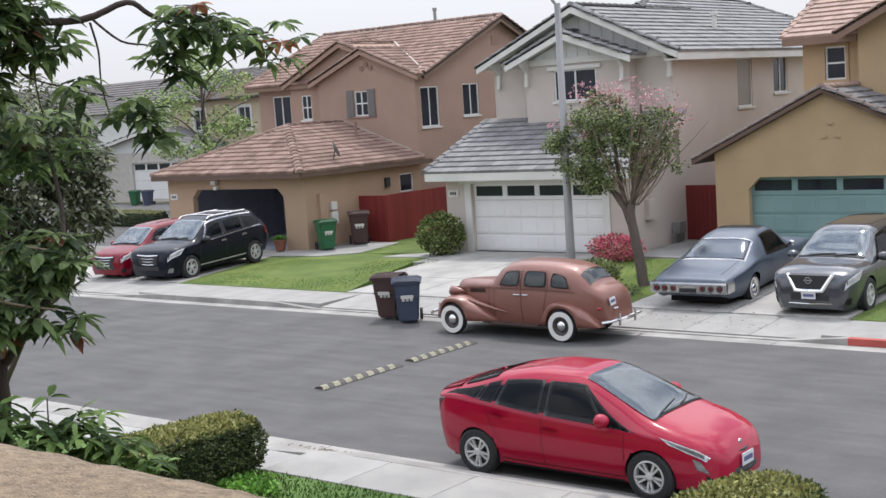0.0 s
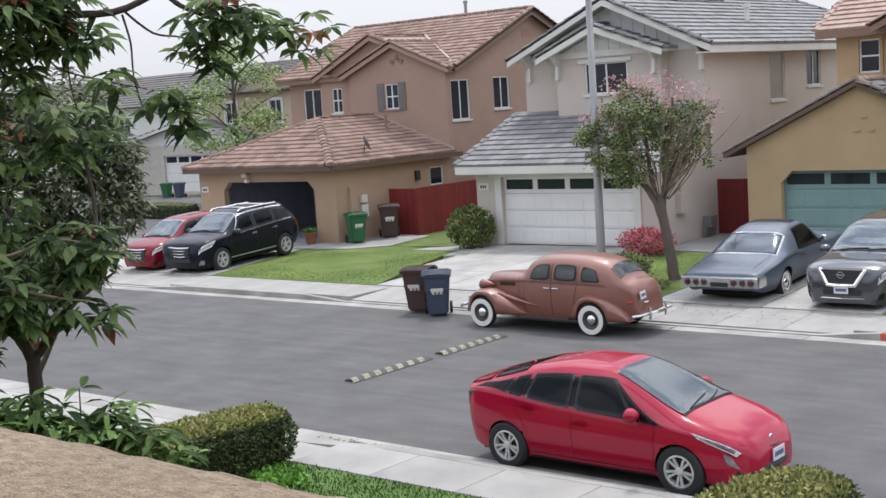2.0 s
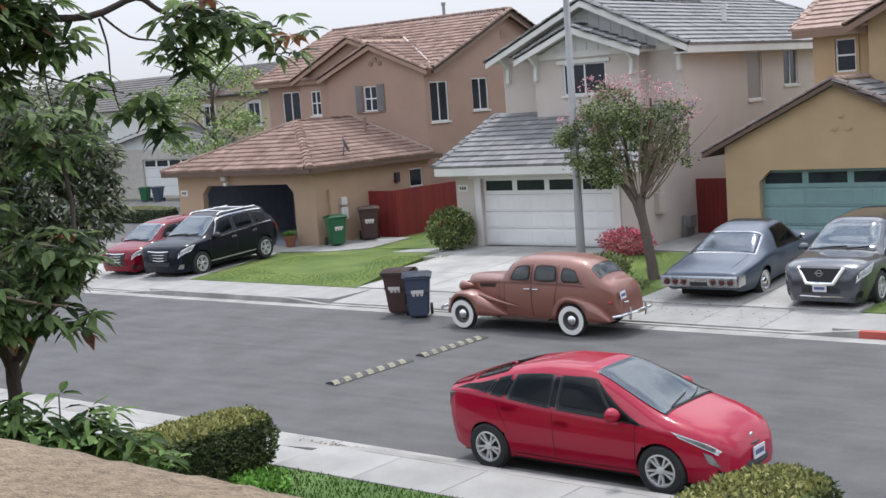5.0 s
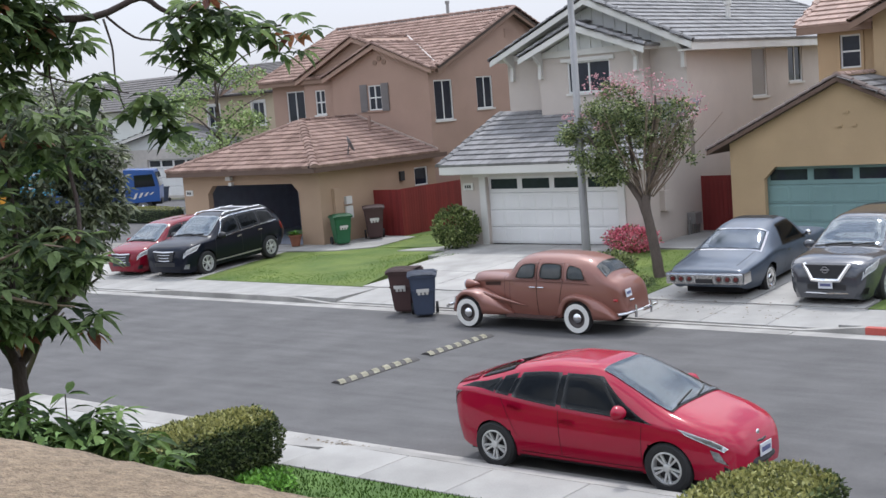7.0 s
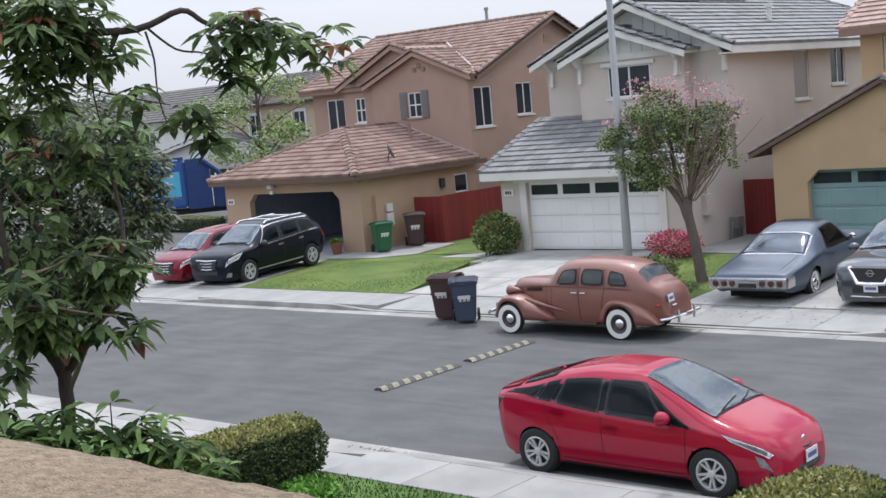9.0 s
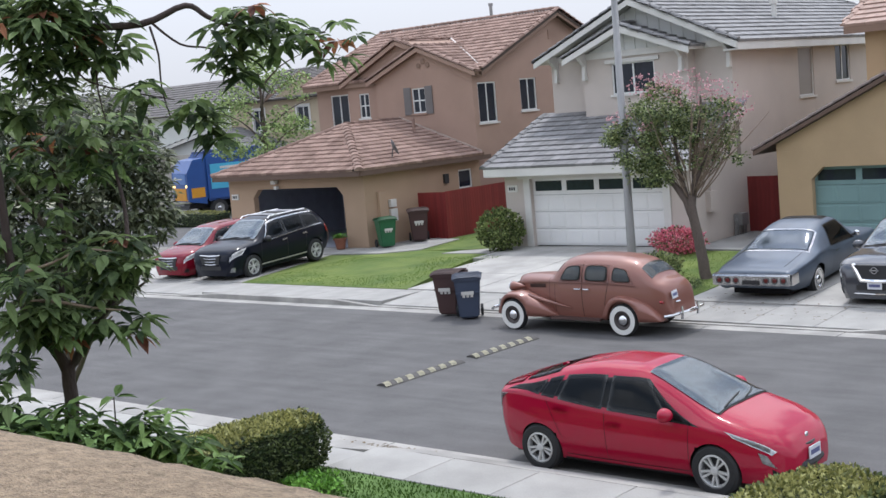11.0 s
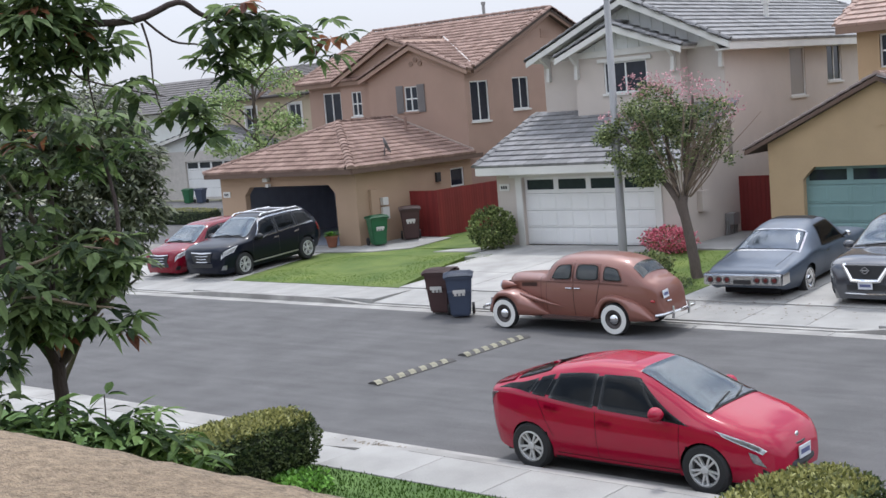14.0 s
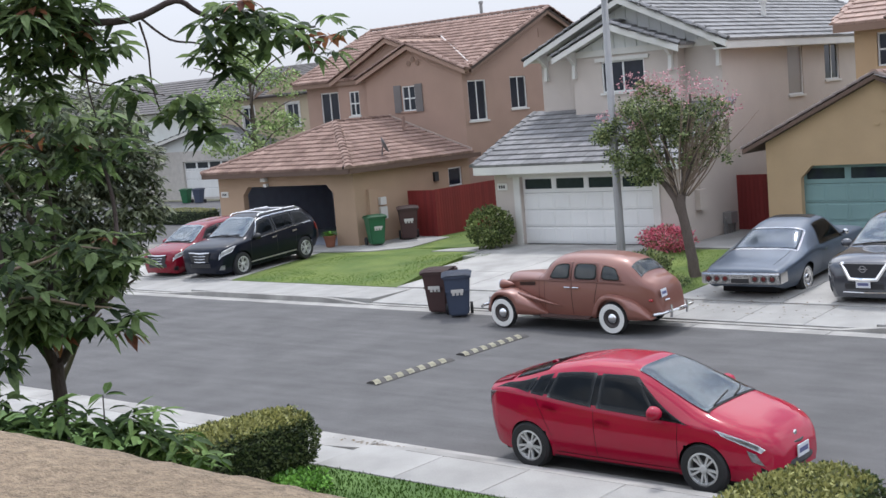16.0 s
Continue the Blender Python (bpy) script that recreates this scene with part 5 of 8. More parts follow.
def hatchback():
    C = thing("car", pose(1.35, 0.885, 0.0), "glossy red hatchback car parked at the near kerb", "car")
    red = mat("red_car_paint", (0.34, 0.003, 0.030), 0.5, 0.0, var=0.05, scale=1.2, fine=200, bump=0.0, coat=0.85, spec=0.05)
    sh = Shell(
        [(-2.17, 1.03), (-2.15, 1.09), (-2.08, 1.135), (-1.9, 1.19), (-1.5, 1.30), (-1.0, 1.425), (-0.4, 1.50), (0.08, 1.50), (0.40, 1.435), (0.78, 1.285), (1.30, 1.05), (1.45, 1.005), (1.75, 0.925), (2.0, 0.825), (2.17, 0.70), (2.26, 0.55)],
        [(-2.17, 0.98), (-2.05, 1.045), (-1.7, 1.085), (-1.3, 1.055), (-0.6, 0.975), (0.3, 0.905), (1.0, 0.875), (1.5, 0.82), (2.0, 0.69), (2.26, 0.47)],
        [(-2.17, 0.56), (-2.12, 0.66), (-1.92, 0.79), (-1.3, 0.865), (0, 0.865), (1.3, 0.865), (1.7, 0.835), (2.0, 0.745), (2.17, 0.61), (2.26, 0.44)],
        [(-2.17, 0.38), (-2.05, 0.29), (-1.7, 0.21), (0, 0.19), (1.7, 0.19), (2.1, 0.20), (2.26, 0.24)],
        [(-2.17, 3), (-1.9, 4.5), (-1.2, 6), (0.4, 6), (1.0, 5), (1.25, 4.4), (1.8, 3.2), (2.26, 2.8)],
        [(-2.17, 0.10), (-1.8, 0.28), (-0.8, 0.32), (0.3, 0.32), (1.1, 0.22), (1.6, 0.16), (2.26, 0.10)], 0.022)
    part("body", shell_body(sh, (-1.35, 1.35), (0.35, 0.33)), red, C, "glossy red body", True)
    underbody(C, -1.95, 1.95, 0.60, 0.16, 0.66)
    # darker copy of the part-metallic glass, with less sky sheen in its tint
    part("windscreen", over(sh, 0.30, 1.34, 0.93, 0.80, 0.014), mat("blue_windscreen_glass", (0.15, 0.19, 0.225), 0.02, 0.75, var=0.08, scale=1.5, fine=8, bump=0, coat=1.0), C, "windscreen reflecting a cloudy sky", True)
    part("rear_window", over(sh, -1.64, -1.12, 0.70, 0.86), CAR_GLASS, C, smooth=True)
    for s in (-1, 1):
        part("side_window", patch(sh, [(0.78, 0.05), (-0.20, 0.03), (-0.20, 0.78), (0.36, 0.80)], s), CAR_GLASS, C, smooth=True)
        part("side_window", patch(sh, [(1.10, 0.05), (0.82, 0.05), (0.72, 0.38), (0.76, 0.36)], s), CAR_GLASS, C, smooth=True)
        part("side_window", patch(sh, [(-0.28, 0.03), (-1.00, 0.04), (-0.92, 0.76), (-0.28, 0.78)], s), CAR_GLASS, C, smooth=True)
        part("side_window", patch(sh, [(-1.06, 0.04), (-1.28, 0.05), (-1.20, 0.68), (-0.98, 0.75)], s), CAR_GLASS, C, smooth=True)
        part("side_window", patch(sh, [(-1.31, 0.06), (-1.84, 0.26), (-1.72, 0.40), (-1.24, 0.66)], s), CAR_GLASS, C, smooth=True)
        part("window_frame", patch(sh, [(1.18, 0.01), (-1.94, 0.16), (-1.74, 0.48), (0.34, 0.84)], s, 0.002, 28, 8, 0.003), CAR_GLASS, C, smooth=True)
        part("headlamp", patch(sh, [(2.08, -0.16), (1.62, -0.03), (1.50, 0.14), (2.12, 0.02)], s, 0.008, 10, 4, 0.02), LAMP, C, "clear swept-back headlamp", True)
        part("headlamp", patch(sh, [(2.12, -0.50), (1.98, -0.44), (1.93, -0.20), (2.03, -0.22)], s, 0.008, 5, 5, 0.02), LAMP, C, smooth=True)
        part("tail_lamp", patch(sh, [(-2.03, -0.12), (-2.155, -0.36), (-2.16, -0.02), (-1.88, -0.03)], s, 0.008, 6, 4, 0.02), mat("dusky_lamp_lens", (0.12, 0.012, 0.022), 0.15, var=0.15, bump=0, coat=1.0), C, smooth=True)
        part("fog_recess", patch(sh, [(2.16, -0.92), (2.06, -0.95), (2.07, -0.55), (2.13, -0.62)], s, 0.004, 4, 4, 0.01), BLACK, C)
        part("sill_trim", patch(sh, [(0.97, -1.0), (-0.97, -1.0), (-0.97, -0.955), (0.97, -0.955)], s, 0.004, 10, 2, 0.01), BLACK, C)
    seam = mat("seam_shadow", (0.03, 0.004, 0.006), 0.7, bump=0)
    seams(sh, C, [[(0.99, -0.88), (0.982, -0.88), (1.02, 0.0), (1.028, 0.0)], [(-0.24, -0.90), (-0.248, -0.90), (-0.248, 0.04), (-0.24, 0.04)], [(-0.95, -0.62), (-0.958, -0.62), (-1.21, 0.02), (-1.20, 0.02)],
                  [(0.98, -0.89), (-0.93, -0.90), (-0.93, -0.885), (0.98, -0.875)]], seam)
    handles(sh, C, ((-0.10, -0.20), (-0.95, -0.13)), red)
    mirror(C, 0.74, 0.88, 1.01, red, (0.13, 0.10, 0.095))
    bm = bmesh.new()
    tube(bm, [(2.13, -0.46, 0.37), (2.24, -0.25, 0.355), (2.265, 0, 0.35), (2.24, 0.25, 0.355), (2.13, 0.46, 0.37)], 0.05, 8)
    tube(bm, [(2.06, -0.52, 0.60), (2.20, -0.27, 0.585), (2.245, 0, 0.58), (2.20, 0.27, 0.585), (2.06, 0.52, 0.60)], 0.018, 6)
    part("grille", bm, BLACK, C)
    bm = bmesh.new()
    bmesh.ops.create_uvsphere(bm, u_segments=14, v_segments=8, radius=0.05)
    for v in bm.verts:
        v.co = Vector((2.19 + v.co.x * 0.3, v.co.y, 0.675 + v.co.z * 0.75))
    part("badge", bm, CHROME, C, smooth=True)
    plate(C, pose(2.285, 0, 0.48, 0, 0, 90))
    bm = bmesh.new()
    prism(bm, [(-1.30, -0.02, 1.325), (-1.48, -0.02, 1.275), (-1.47, -0.02, 1.335), (-1.42, -0.02, 1.35)], (0, 0.04, 0))
    part("roof_antenna", bm, red, C)
    part("cowl", over(sh, 1.27, 1.37, 0.80, 0.80, 0.009), BLACK, C, smooth=True)
    wipers(sh, C, ([(1.33, -0.45), (1.27, -0.15), (1.22, 0.12)], [(1.33, 0.1), (1.27, 0.35), (1.2, 0.52)]))
    part("rear_spoiler", over(sh, -2.13, -1.70, 0.50, 0.62, 0.012), red, C, smooth=True)
    bm = bmesh.new()
    m = Matrix.Translation((1.08, -0.42, 1.105)) @ pose(0, 0, 0, 0, 24, 0)
    box(bm, -0.05, 0.05, -0.07, 0.07, 0.012, 0.016, m)
    part("sticker", bm, TRIM_WHITE, C, "small white windscreen sticker")
    for ax in (-1.35, 1.35):
        for s in (-1, 1):
            wheel(C, ax, s * 0.775, 0.325, 0.205, s, "spoke", 10)


def sedan_old():
    C = thing("vintage_car", pose(-5.575, 9.33, 0, 0, 0, 180), "brown rounded vintage sedan with whitewall tyres at the kerb", "car")
    brown = paint("brown_car_paint", (0.215, 0.084, 0.060), 0.15, 0.42, 0.55)
    C["rim_mat"] = mat("brown_rim", (0.055, 0.045, 0.042), 0.5).name
    sh = Shell(
        [(-2.45, 0.50), (-2.43, 0.80), (-2.37, 1.01), (-2.26, 1.12), (-2.11, 1.19), (-1.99, 1.29), (-1.82, 1.45), (-1.55, 1.575), (-1.1, 1.64), (-0.6, 1.655), (-0.2, 1.645), (0.1, 1.60), (0.30, 1.48), (0.46, 1.26), (0.56, 1.205), (1.0, 1.195), (1.5, 1.17), (1.72, 1.12), (1.81, 0.95), (1.84, 0.70)],
        [(-2.45, 0.46), (-2.3, 0.84), (-2.05, 1.0), (-1.6, 1.06), (-1.2, 1.08), (-0.3, 1.09), (0.4, 1.08), (1.0, 1.04), (1.5, 0.98), (1.84, 0.62)],
        [(-2.45, 0.42), (-2.33, 0.53), (-2.05, 0.61), (-1.6, 0.68), (-1.0, 0.715), (-0.4, 0.72), (0.2, 0.68), (0.5, 0.60), (1.0, 0.46), (1.5, 0.33), (1.74, 0.22), (1.84, 0.12)],
        [(-2.45, 0.40), (-1.8, 0.33), (1.6, 0.33), (1.84, 0.42)],
        [(-2.45, 2.8), (-2.2, 2.6), (-1.7, 2.8), (-1.2, 3.2), (0.3, 3.4), (0.55, 2.8), (1.84, 2.2)],
        [(-2.45, 0.0), (-2.1, 0.08), (-1.5, 0.12), (0.2, 0.15), (0.6, 0.05), (1.84, 0.0)], 0.03, 0.05)
    part("body", shell_body(sh, (), (0.3, 0.3), 120), brown, C, "brown rounded body", True)

    def back_x(z, y):
        """Where the sloping tail reaches height z."""
        x = -2.44
        while x < -1.5 and top_z(sh, x, y) < z:
            x += 0.005
        return x
    glassy = glass("pale_car_glass", (0.055, 0.065, 0.065), 0.03)
    for s in (-1, 1):
        for q in ([(0.25, 0.10), (-0.32, 0.09), (-0.32, 0.66), (0.08, 0.64)], [(-0.44, 0.09), (-1.02, 0.09), (-1.00, 0.66), (-0.46, 0.66)], [(-1.13, 0.10), (-1.60, 0.12), (-1.46, 0.58), (-1.15, 0.64)]):
            cx, cs = sum(p[0] for p in q) / 4, sum(p[1] for p in q) / 4
            part("window_moulding", patch(sh, [(cx + (a - cx) * 1.14, cs + (b - cs) * 1.17) for a, b in q], s, 0.008, 10, 6, 0.010), brown, C, smooth=True)
            part("side_window", rounded_patch(sh, q, s, 0.015), glassy, C, smooth=True)
    part("rear_window", over(sh, -2.01, -1.76, 0.66, 0.78, 0.012), glassy, C, smooth=True)
    part("windscreen", over(sh, 0.30, 0.50, 0.70, 0.62, 0.012), glassy, C, smooth=True)

    def fender(ax, top, s, x_in, x_out):
        f = curve(top)
        a, b = min(t[0] for t in top), max(t[0] for t in top)
        bm = bmesh.new()
        n = 44
        rows = []
        for i in range(n + 1):
            x = a + (b - a) * i / n
            zt = f(x)
            dx = abs(x - ax)
            zb = 0.33 if dx > 0.40 else max(0.33, 0.34 + math.sqrt(0.40**2 - dx**2))
            zb = min(zb, zt - 0.03)
            end = 1 - 0.35 * abs((x - (a + b) / 2) / ((b - a) / 2)) ** 3
            yo = x_in + (x_out - x_in) * end
            pts = [(x_in, zb), (x_in, zt - 0.03)]
            for k in range(1, 9):
                t = math.pi / 2 * k / 8
                pts.append((x_in + (yo - x_in) * (0.35 + 0.65 * math.sin(t)), zt - (zt - zb) * 0.45 * (1 - math.cos(t))))
            pts += [(yo, zt - (zt - zb) * 0.7), (yo - 0.005, zb), (yo - 0.03, zb)]
            rows.append([bm.verts.new((x, s * y, z)) for y, z in pts])
        for r0, r1 in zip(rows, rows[1:]):
            for k in range(len(r0) - 1):
                bm.faces.new((r0[k], r0[k + 1], r1[k + 1], r1[k]))
        bm.faces.new(rows[0])
        bm.faces.new(rows[-1])
        part("fender", bm, brown, C, "rounded brown pontoon fender", True)
    for s in (-1, 1):
        fender(1.485, [(2.03, 0.42), (1.97, 0.60), (1.84, 0.75), (1.62, 0.85), (1.38, 0.865), (1.06, 0.79), (0.74, 0.66), (0.50, 0.50), (0.34, 0.37)], s, 0.30, 0.86)
        bm = bmesh.new()
        tube(bm, [(1.12, s * 0.66, 0.77), (0.62, s * 0.70, 0.665), (0.25, s * 0.725, 0.60), (-0.10, s * 0.735, 0.545)], [0.05, 0.04, 0.025, 0.008], 8)
        part("fender_crease", bm, brown, C, smooth=True)
        fender(-1.425, [(-2.30, 0.36), (-2.16, 0.53), (-1.91, 0.71), (-1.6, 0.82), (-1.35, 0.855), (-1.1, 0.80), (-0.92, 0.62), (-0.84, 0.36)], s, 0.45, 0.87)
        bm = bmesh.new()
        box(bm, -0.86, 0.42, s * 0.60 if s > 0 else -0.86, s * 0.86 if s > 0 else -0.60, 0.30, 0.345)
        part("running_board", bm, mat("running_board", (0.06, 0.03, 0.025), 0.6), C)
        bm = bmesh.new()
        lathe(bm, [(0.01, -0.32), (0.055, -0.22), (0.10, -0.06), (0.112, 0.02), (0.105, 0.03)], pose(1.70, s * 0.45, 0.93, 0, 90, 0), 20)
        lamp = part("headlamp", bm, brown, C, smooth=True)
        bm = bmesh.new()
        lathe(bm, [(0.113, 0.02), (0.113, 0.045), (0.09, 0.065), (0.02, 0.075)], pose(1.70, s * 0.45, 0.93, 0, 90, 0), 20)
        part("lens", bm, LAMP, lamp, smooth=True)
        for x in (-0.28, -0.50):
            bm = bmesh.new()
            y = sh.low(x, 0.86)[0] + 0.035
            tube(bm, [(x - 0.08, s * y, 0.965), (x + 0.08, s * y, 0.965)], 0.016, 8)
            part("door_handle", bm, CHROME, C)
        bm = bmesh.new()
        tube(bm, [(-2.22, s * 0.60, 0.72), (-2.30, s * 0.60, 0.72)], 0.028, 10)
        part("tail_lamp", bm, LAMP_RED, C)
        part("hood_louvre", patch(sh, [(1.25, -0.16), (0.72, -0.16), (0.72, -0.05), (1.25, -0.05)], s, 0.012, 8, 2, 0.02), mat("dark_brown_louvre", (0.07, 0.03, 0.02), 0.5), C)
        part("belt_moulding", patch(sh, [(1.55, -0.03), (-1.7, -0.03), (-1.7, 0.01), (1.55, 0.01)], s, 0.010, 40, 2, 0.012), brown, C)
    seam = mat("brown_seam", (0.03, 0.014, 0.01), 0.7, bump=0)
    seams(sh, C, [[(0.44, -0.95), (0.425, -0.95), (0.40, 0.0), (0.41, 0.0)], [(-0.365, -0.95), (-0.38, -0.95), (-0.38, 0.8), (-0.365, 0.8)], [(-0.93, -0.6), (-0.945, -0.6), (-1.06, 0.1), (-1.045, 0.1)], [(0.60, -0.9), (0.59, -0.9), (0.59, 0.9), (0.60, 0.9)]], seam)
    for x, zc, w in ((2.19, 0.46, 0.82), (-2.53, 0.46, 0.80)):
        sg = 1 if x > 0 else -1
        bm = bmesh.new()
        tube(bm, [(x - sg * 0.12, -w, zc), (x - sg * 0.03, -w * 0.8, zc), (x, 0, zc), (x - sg * 0.03, w * 0.8, zc), (x - sg * 0.12, w, zc)], 0.035, 8)
        bp = part("bumper", bm, CHROME, C, "chrome bar bumper")
        for y in (-0.32, 0.32):
            bm = bmesh.new()
            tube(bm, [(x + sg * 0.03, y, zc - 0.12), (x + sg * 0.045, y, zc), (x + sg * 0.03, y, zc + 0.14)], 0.028, 8)
            tube(bm, [(x, y, zc), (x - sg * 0.38, y * 0.9, zc)], 0.022, 6)
            part("overrider", bm, CHROME, bp)
    plate(C, pose(back_x(0.86, 0.36) - 0.03, 0.36, 0.86, -10, 0, -80), 0.30, 0.16)
    bm = bmesh.new()
    tube(bm, [(back_x(0.70, 0.28) - 0.02, 0.20, 0.70), (back_x(0.70, 0.36) - 0.02, 0.36, 0.70)], 0.018, 6)
    part("trunk_handle", bm, CHROME, C)
    bm = bmesh.new()
    prism(bm, [(1.85, -0.11, 0.55), (1.79, -0.22, 0.98), (1.79, 0.22, 0.98), (1.85, 0.11, 0.55)], (0.02, 0, 0))
    part("grille", bm, CHROME, C)
    underbody(C, -2.0, 1.6, 0.5, 0.26, 0.5)
    bm = bmesh.new()
    box(bm, -0.45, -0.25, -0.52, 0.52, 0.5, 1.25)
    box(bm, -1.3, -1.05, -0.5, 0.5, 0.5, 1.28)
    part("seat", bm, mat("brown_seat", (0.10, 0.06, 0.045), 0.9), C)
    for ax in (-1.425, 1.485):
        for s in (-1, 1):
            wheel(C, ax, s * 0.765, 0.345, 0.15, s, "white")


def fastback():
    C = thing("coupe", pose(-3.15, 15.08, 0.20, 0, -2.9, 92.5), "dusty blue-grey fastback coupe parked nose-in on the driveway", "car")
    blue = mat("blue_grey_paint", (0.078, 0.100, 0.135), 0.5, 0.1, var=0.25, scale=2.2, fine=60, bump=0.0, coat=0.25)
    sh = Shell(
        [(-2.93, 0.66), (-2.88, 0.79), (-2.6, 0.845), (-2.0, 0.945), (-1.62, 1.04), (-0.75, 1.41), (-0.3, 1.50), (0.2, 1.515), (0.5, 1.45), (1.05, 1.03), (1.3, 0.97), (2.0, 0.93), (2.35, 0.85), (2.43, 0.65)],
        [(-2.93, 0.64), (-2.6, 0.78), (-1.9, 0.87), (-1.35, 0.955), (-0.9, 0.945), (-0.5, 0.89), (0.4, 0.87), (1.2, 0.86), (2.1, 0.84), (2.43, 0.60)],
        [(-2.93, 0.86), (-2.75, 0.92), (-2.0, 0.985), (-1.4, 1.0), (-0.6, 0.965), (0.6, 0.96), (1.5, 0.985), (2.2, 0.93), (2.43, 0.84)],
        [(-2.93, 0.42), (-2.5, 0.30), (-1.6, 0.24), (1.7, 0.24), (2.43, 0.36)],
        [(-2.93, 6), (-2.0, 5), (-1.4, 4.6), (-0.5, 5.5), (0.5, 5.5), (1.1, 4), (2.43, 3)],
        [(-2.93, 0.03), (-2.0, 0.17), (-1.4, 0.25), (-0.5, 0.29), (0.5, 0.30), (1.2, 0.12), (2.43, 0.04)], 0.025, 0.13)
    part("body", shell_body(sh, (-1.51, 1.51), (0.375, 0.34)), blue, C, "dusty blue-grey body", True)
    underbody(C, -2.5, 2.2, 0.68, 0.2, 0.66)
    for s in (-1, 1):
        part("side_window", patch(sh, [(0.72, 0.10), (-0.62, 0.12), (-0.42, 0.82), (0.40, 0.82)], s), CAR_GLASS, C, smooth=True)
        part("window_trim", patch(sh, [(0.82, 0.06), (-0.68, 0.08), (-0.45, 0.85), (0.40, 0.85)], s, 0.002, 16, 8, 0.003), BLACK, C)
        # the kicked-up line over the rear wing
        part("haunch_line", patch(sh, [(-0.55, -0.10), (-2.75, -0.10), (-2.75, -0.05), (-0.55, -0.04)], s, 0.012, 40, 3, 0.02), blue, C, smooth=True)
    part("rear_window_trim", over(sh, -1.69, -0.82, 0.62, 0.80, 0.004), CHROME, C)
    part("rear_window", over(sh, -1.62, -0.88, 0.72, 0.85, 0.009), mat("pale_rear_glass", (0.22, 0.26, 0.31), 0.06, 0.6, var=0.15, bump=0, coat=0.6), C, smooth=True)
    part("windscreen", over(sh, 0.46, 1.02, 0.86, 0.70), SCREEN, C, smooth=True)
    part("roof_panel", over(sh, -0.10, 0.34, 0.955, 0.955, 0.006), mat("dark_roof_panel", (0.03, 0.032, 0.036), 0.35, coat=0.4), C, "dark sunroof panel")
    handles(sh, C, ((-0.42, -0.12),), CHROME)
    mirror(C, 0.75, 0.93, 1.0, CHROME, (0.09, 0.07, 0.07))
    bm = bmesh.new()
    n = 24
    rows = []
    for i in range(n + 1):
        y = -0.93 + 1.86 * i / n
        f = 1 - 0.10 * abs(y / 0.93) ** 4
        x = -2.93 - 0.06 * f
        rows.append([bm.verts.new((x + d, y, z)) for d, z in ((0.05, 0.745), (-0.03, 0.74), (-0.05, 0.705), (-0.03, 0.515), (0.0, 0.475), (0.09, 0.475))])
    for a, b in zip(rows, rows[1:]):
        for k in range(5):
            bm.faces.new((a[k], a[k + 1], b[k + 1], b[k]))
    bmesh.ops.solidify(bm, geom=list(bm.faces), thickness=0.02)
    bp = part("bumper", bm, CHROME, C, "chrome bumper holding round lamps")
    for s in (-1, 1):
        for k in range(3):
            y = s * (0.36 + k * 0.205)
            bm = bmesh.new()
            lathe(bm, [(0.078, 0.0), (0.078, 0.03), (0.06, 0.035), (0.058, 0.02)], Matrix.Translation((-3.005, y, 0.61)) @ pose(0, 0, 0, 0, -90), 20)
            part("lamp_bezel", bm, BLACK, bp)
            bm = bmesh.new()
            lathe(bm, [(0.055, 0.0), (0.05, 0.03), (0.02, 0.04)], Matrix.Translation((-3.01, y, 0.61)) @ pose(0, 0, 0, 0, -90), 18)
            part("tail_lamp", bm, mat("dark_red_lens", (0.10, 0.012, 0.012), 0.2, coat=0.5, bump=0), bp)
        bm = bmesh.new()
        box(bm, -2.98, -2.62, s * 0.93 - 0.03, s * 0.93 + 0.03, 0.495, 0.735)
        part("bumper_end", bm, CHROME, bp)
    bm = bmesh.new()
    box(bm, -3.03, -2.98, -0.21, 0.21, 0.515, 0.685)
    part("plate_recess", bm, BLACK, bp)
    seams(sh, C, [[(0.95, -0.9), (0.94, -0.9), (0.90, 0.0), (0.91, 0.0)], [(-0.56, -0.9), (-0.57, -0.9), (-0.62, 0.02), (-0.61, 0.02)]], BLACK)
    for s in (-1, 1):
        bm = bmesh.new()
        tube(bm, [(-1.72, s * 0.72, 1.03), (-2.3, s * 0.735, 0.955), (-2.84, s * 0.74, 0.90)], 0.006, 4)
        part("trunk_seam", bm, BLACK, C)
    for ax in (-1.51, 1.51):
        for s in (-1, 1):
            wheel(C, ax, s * 0.86, 0.335, 0.2, s, "thin")


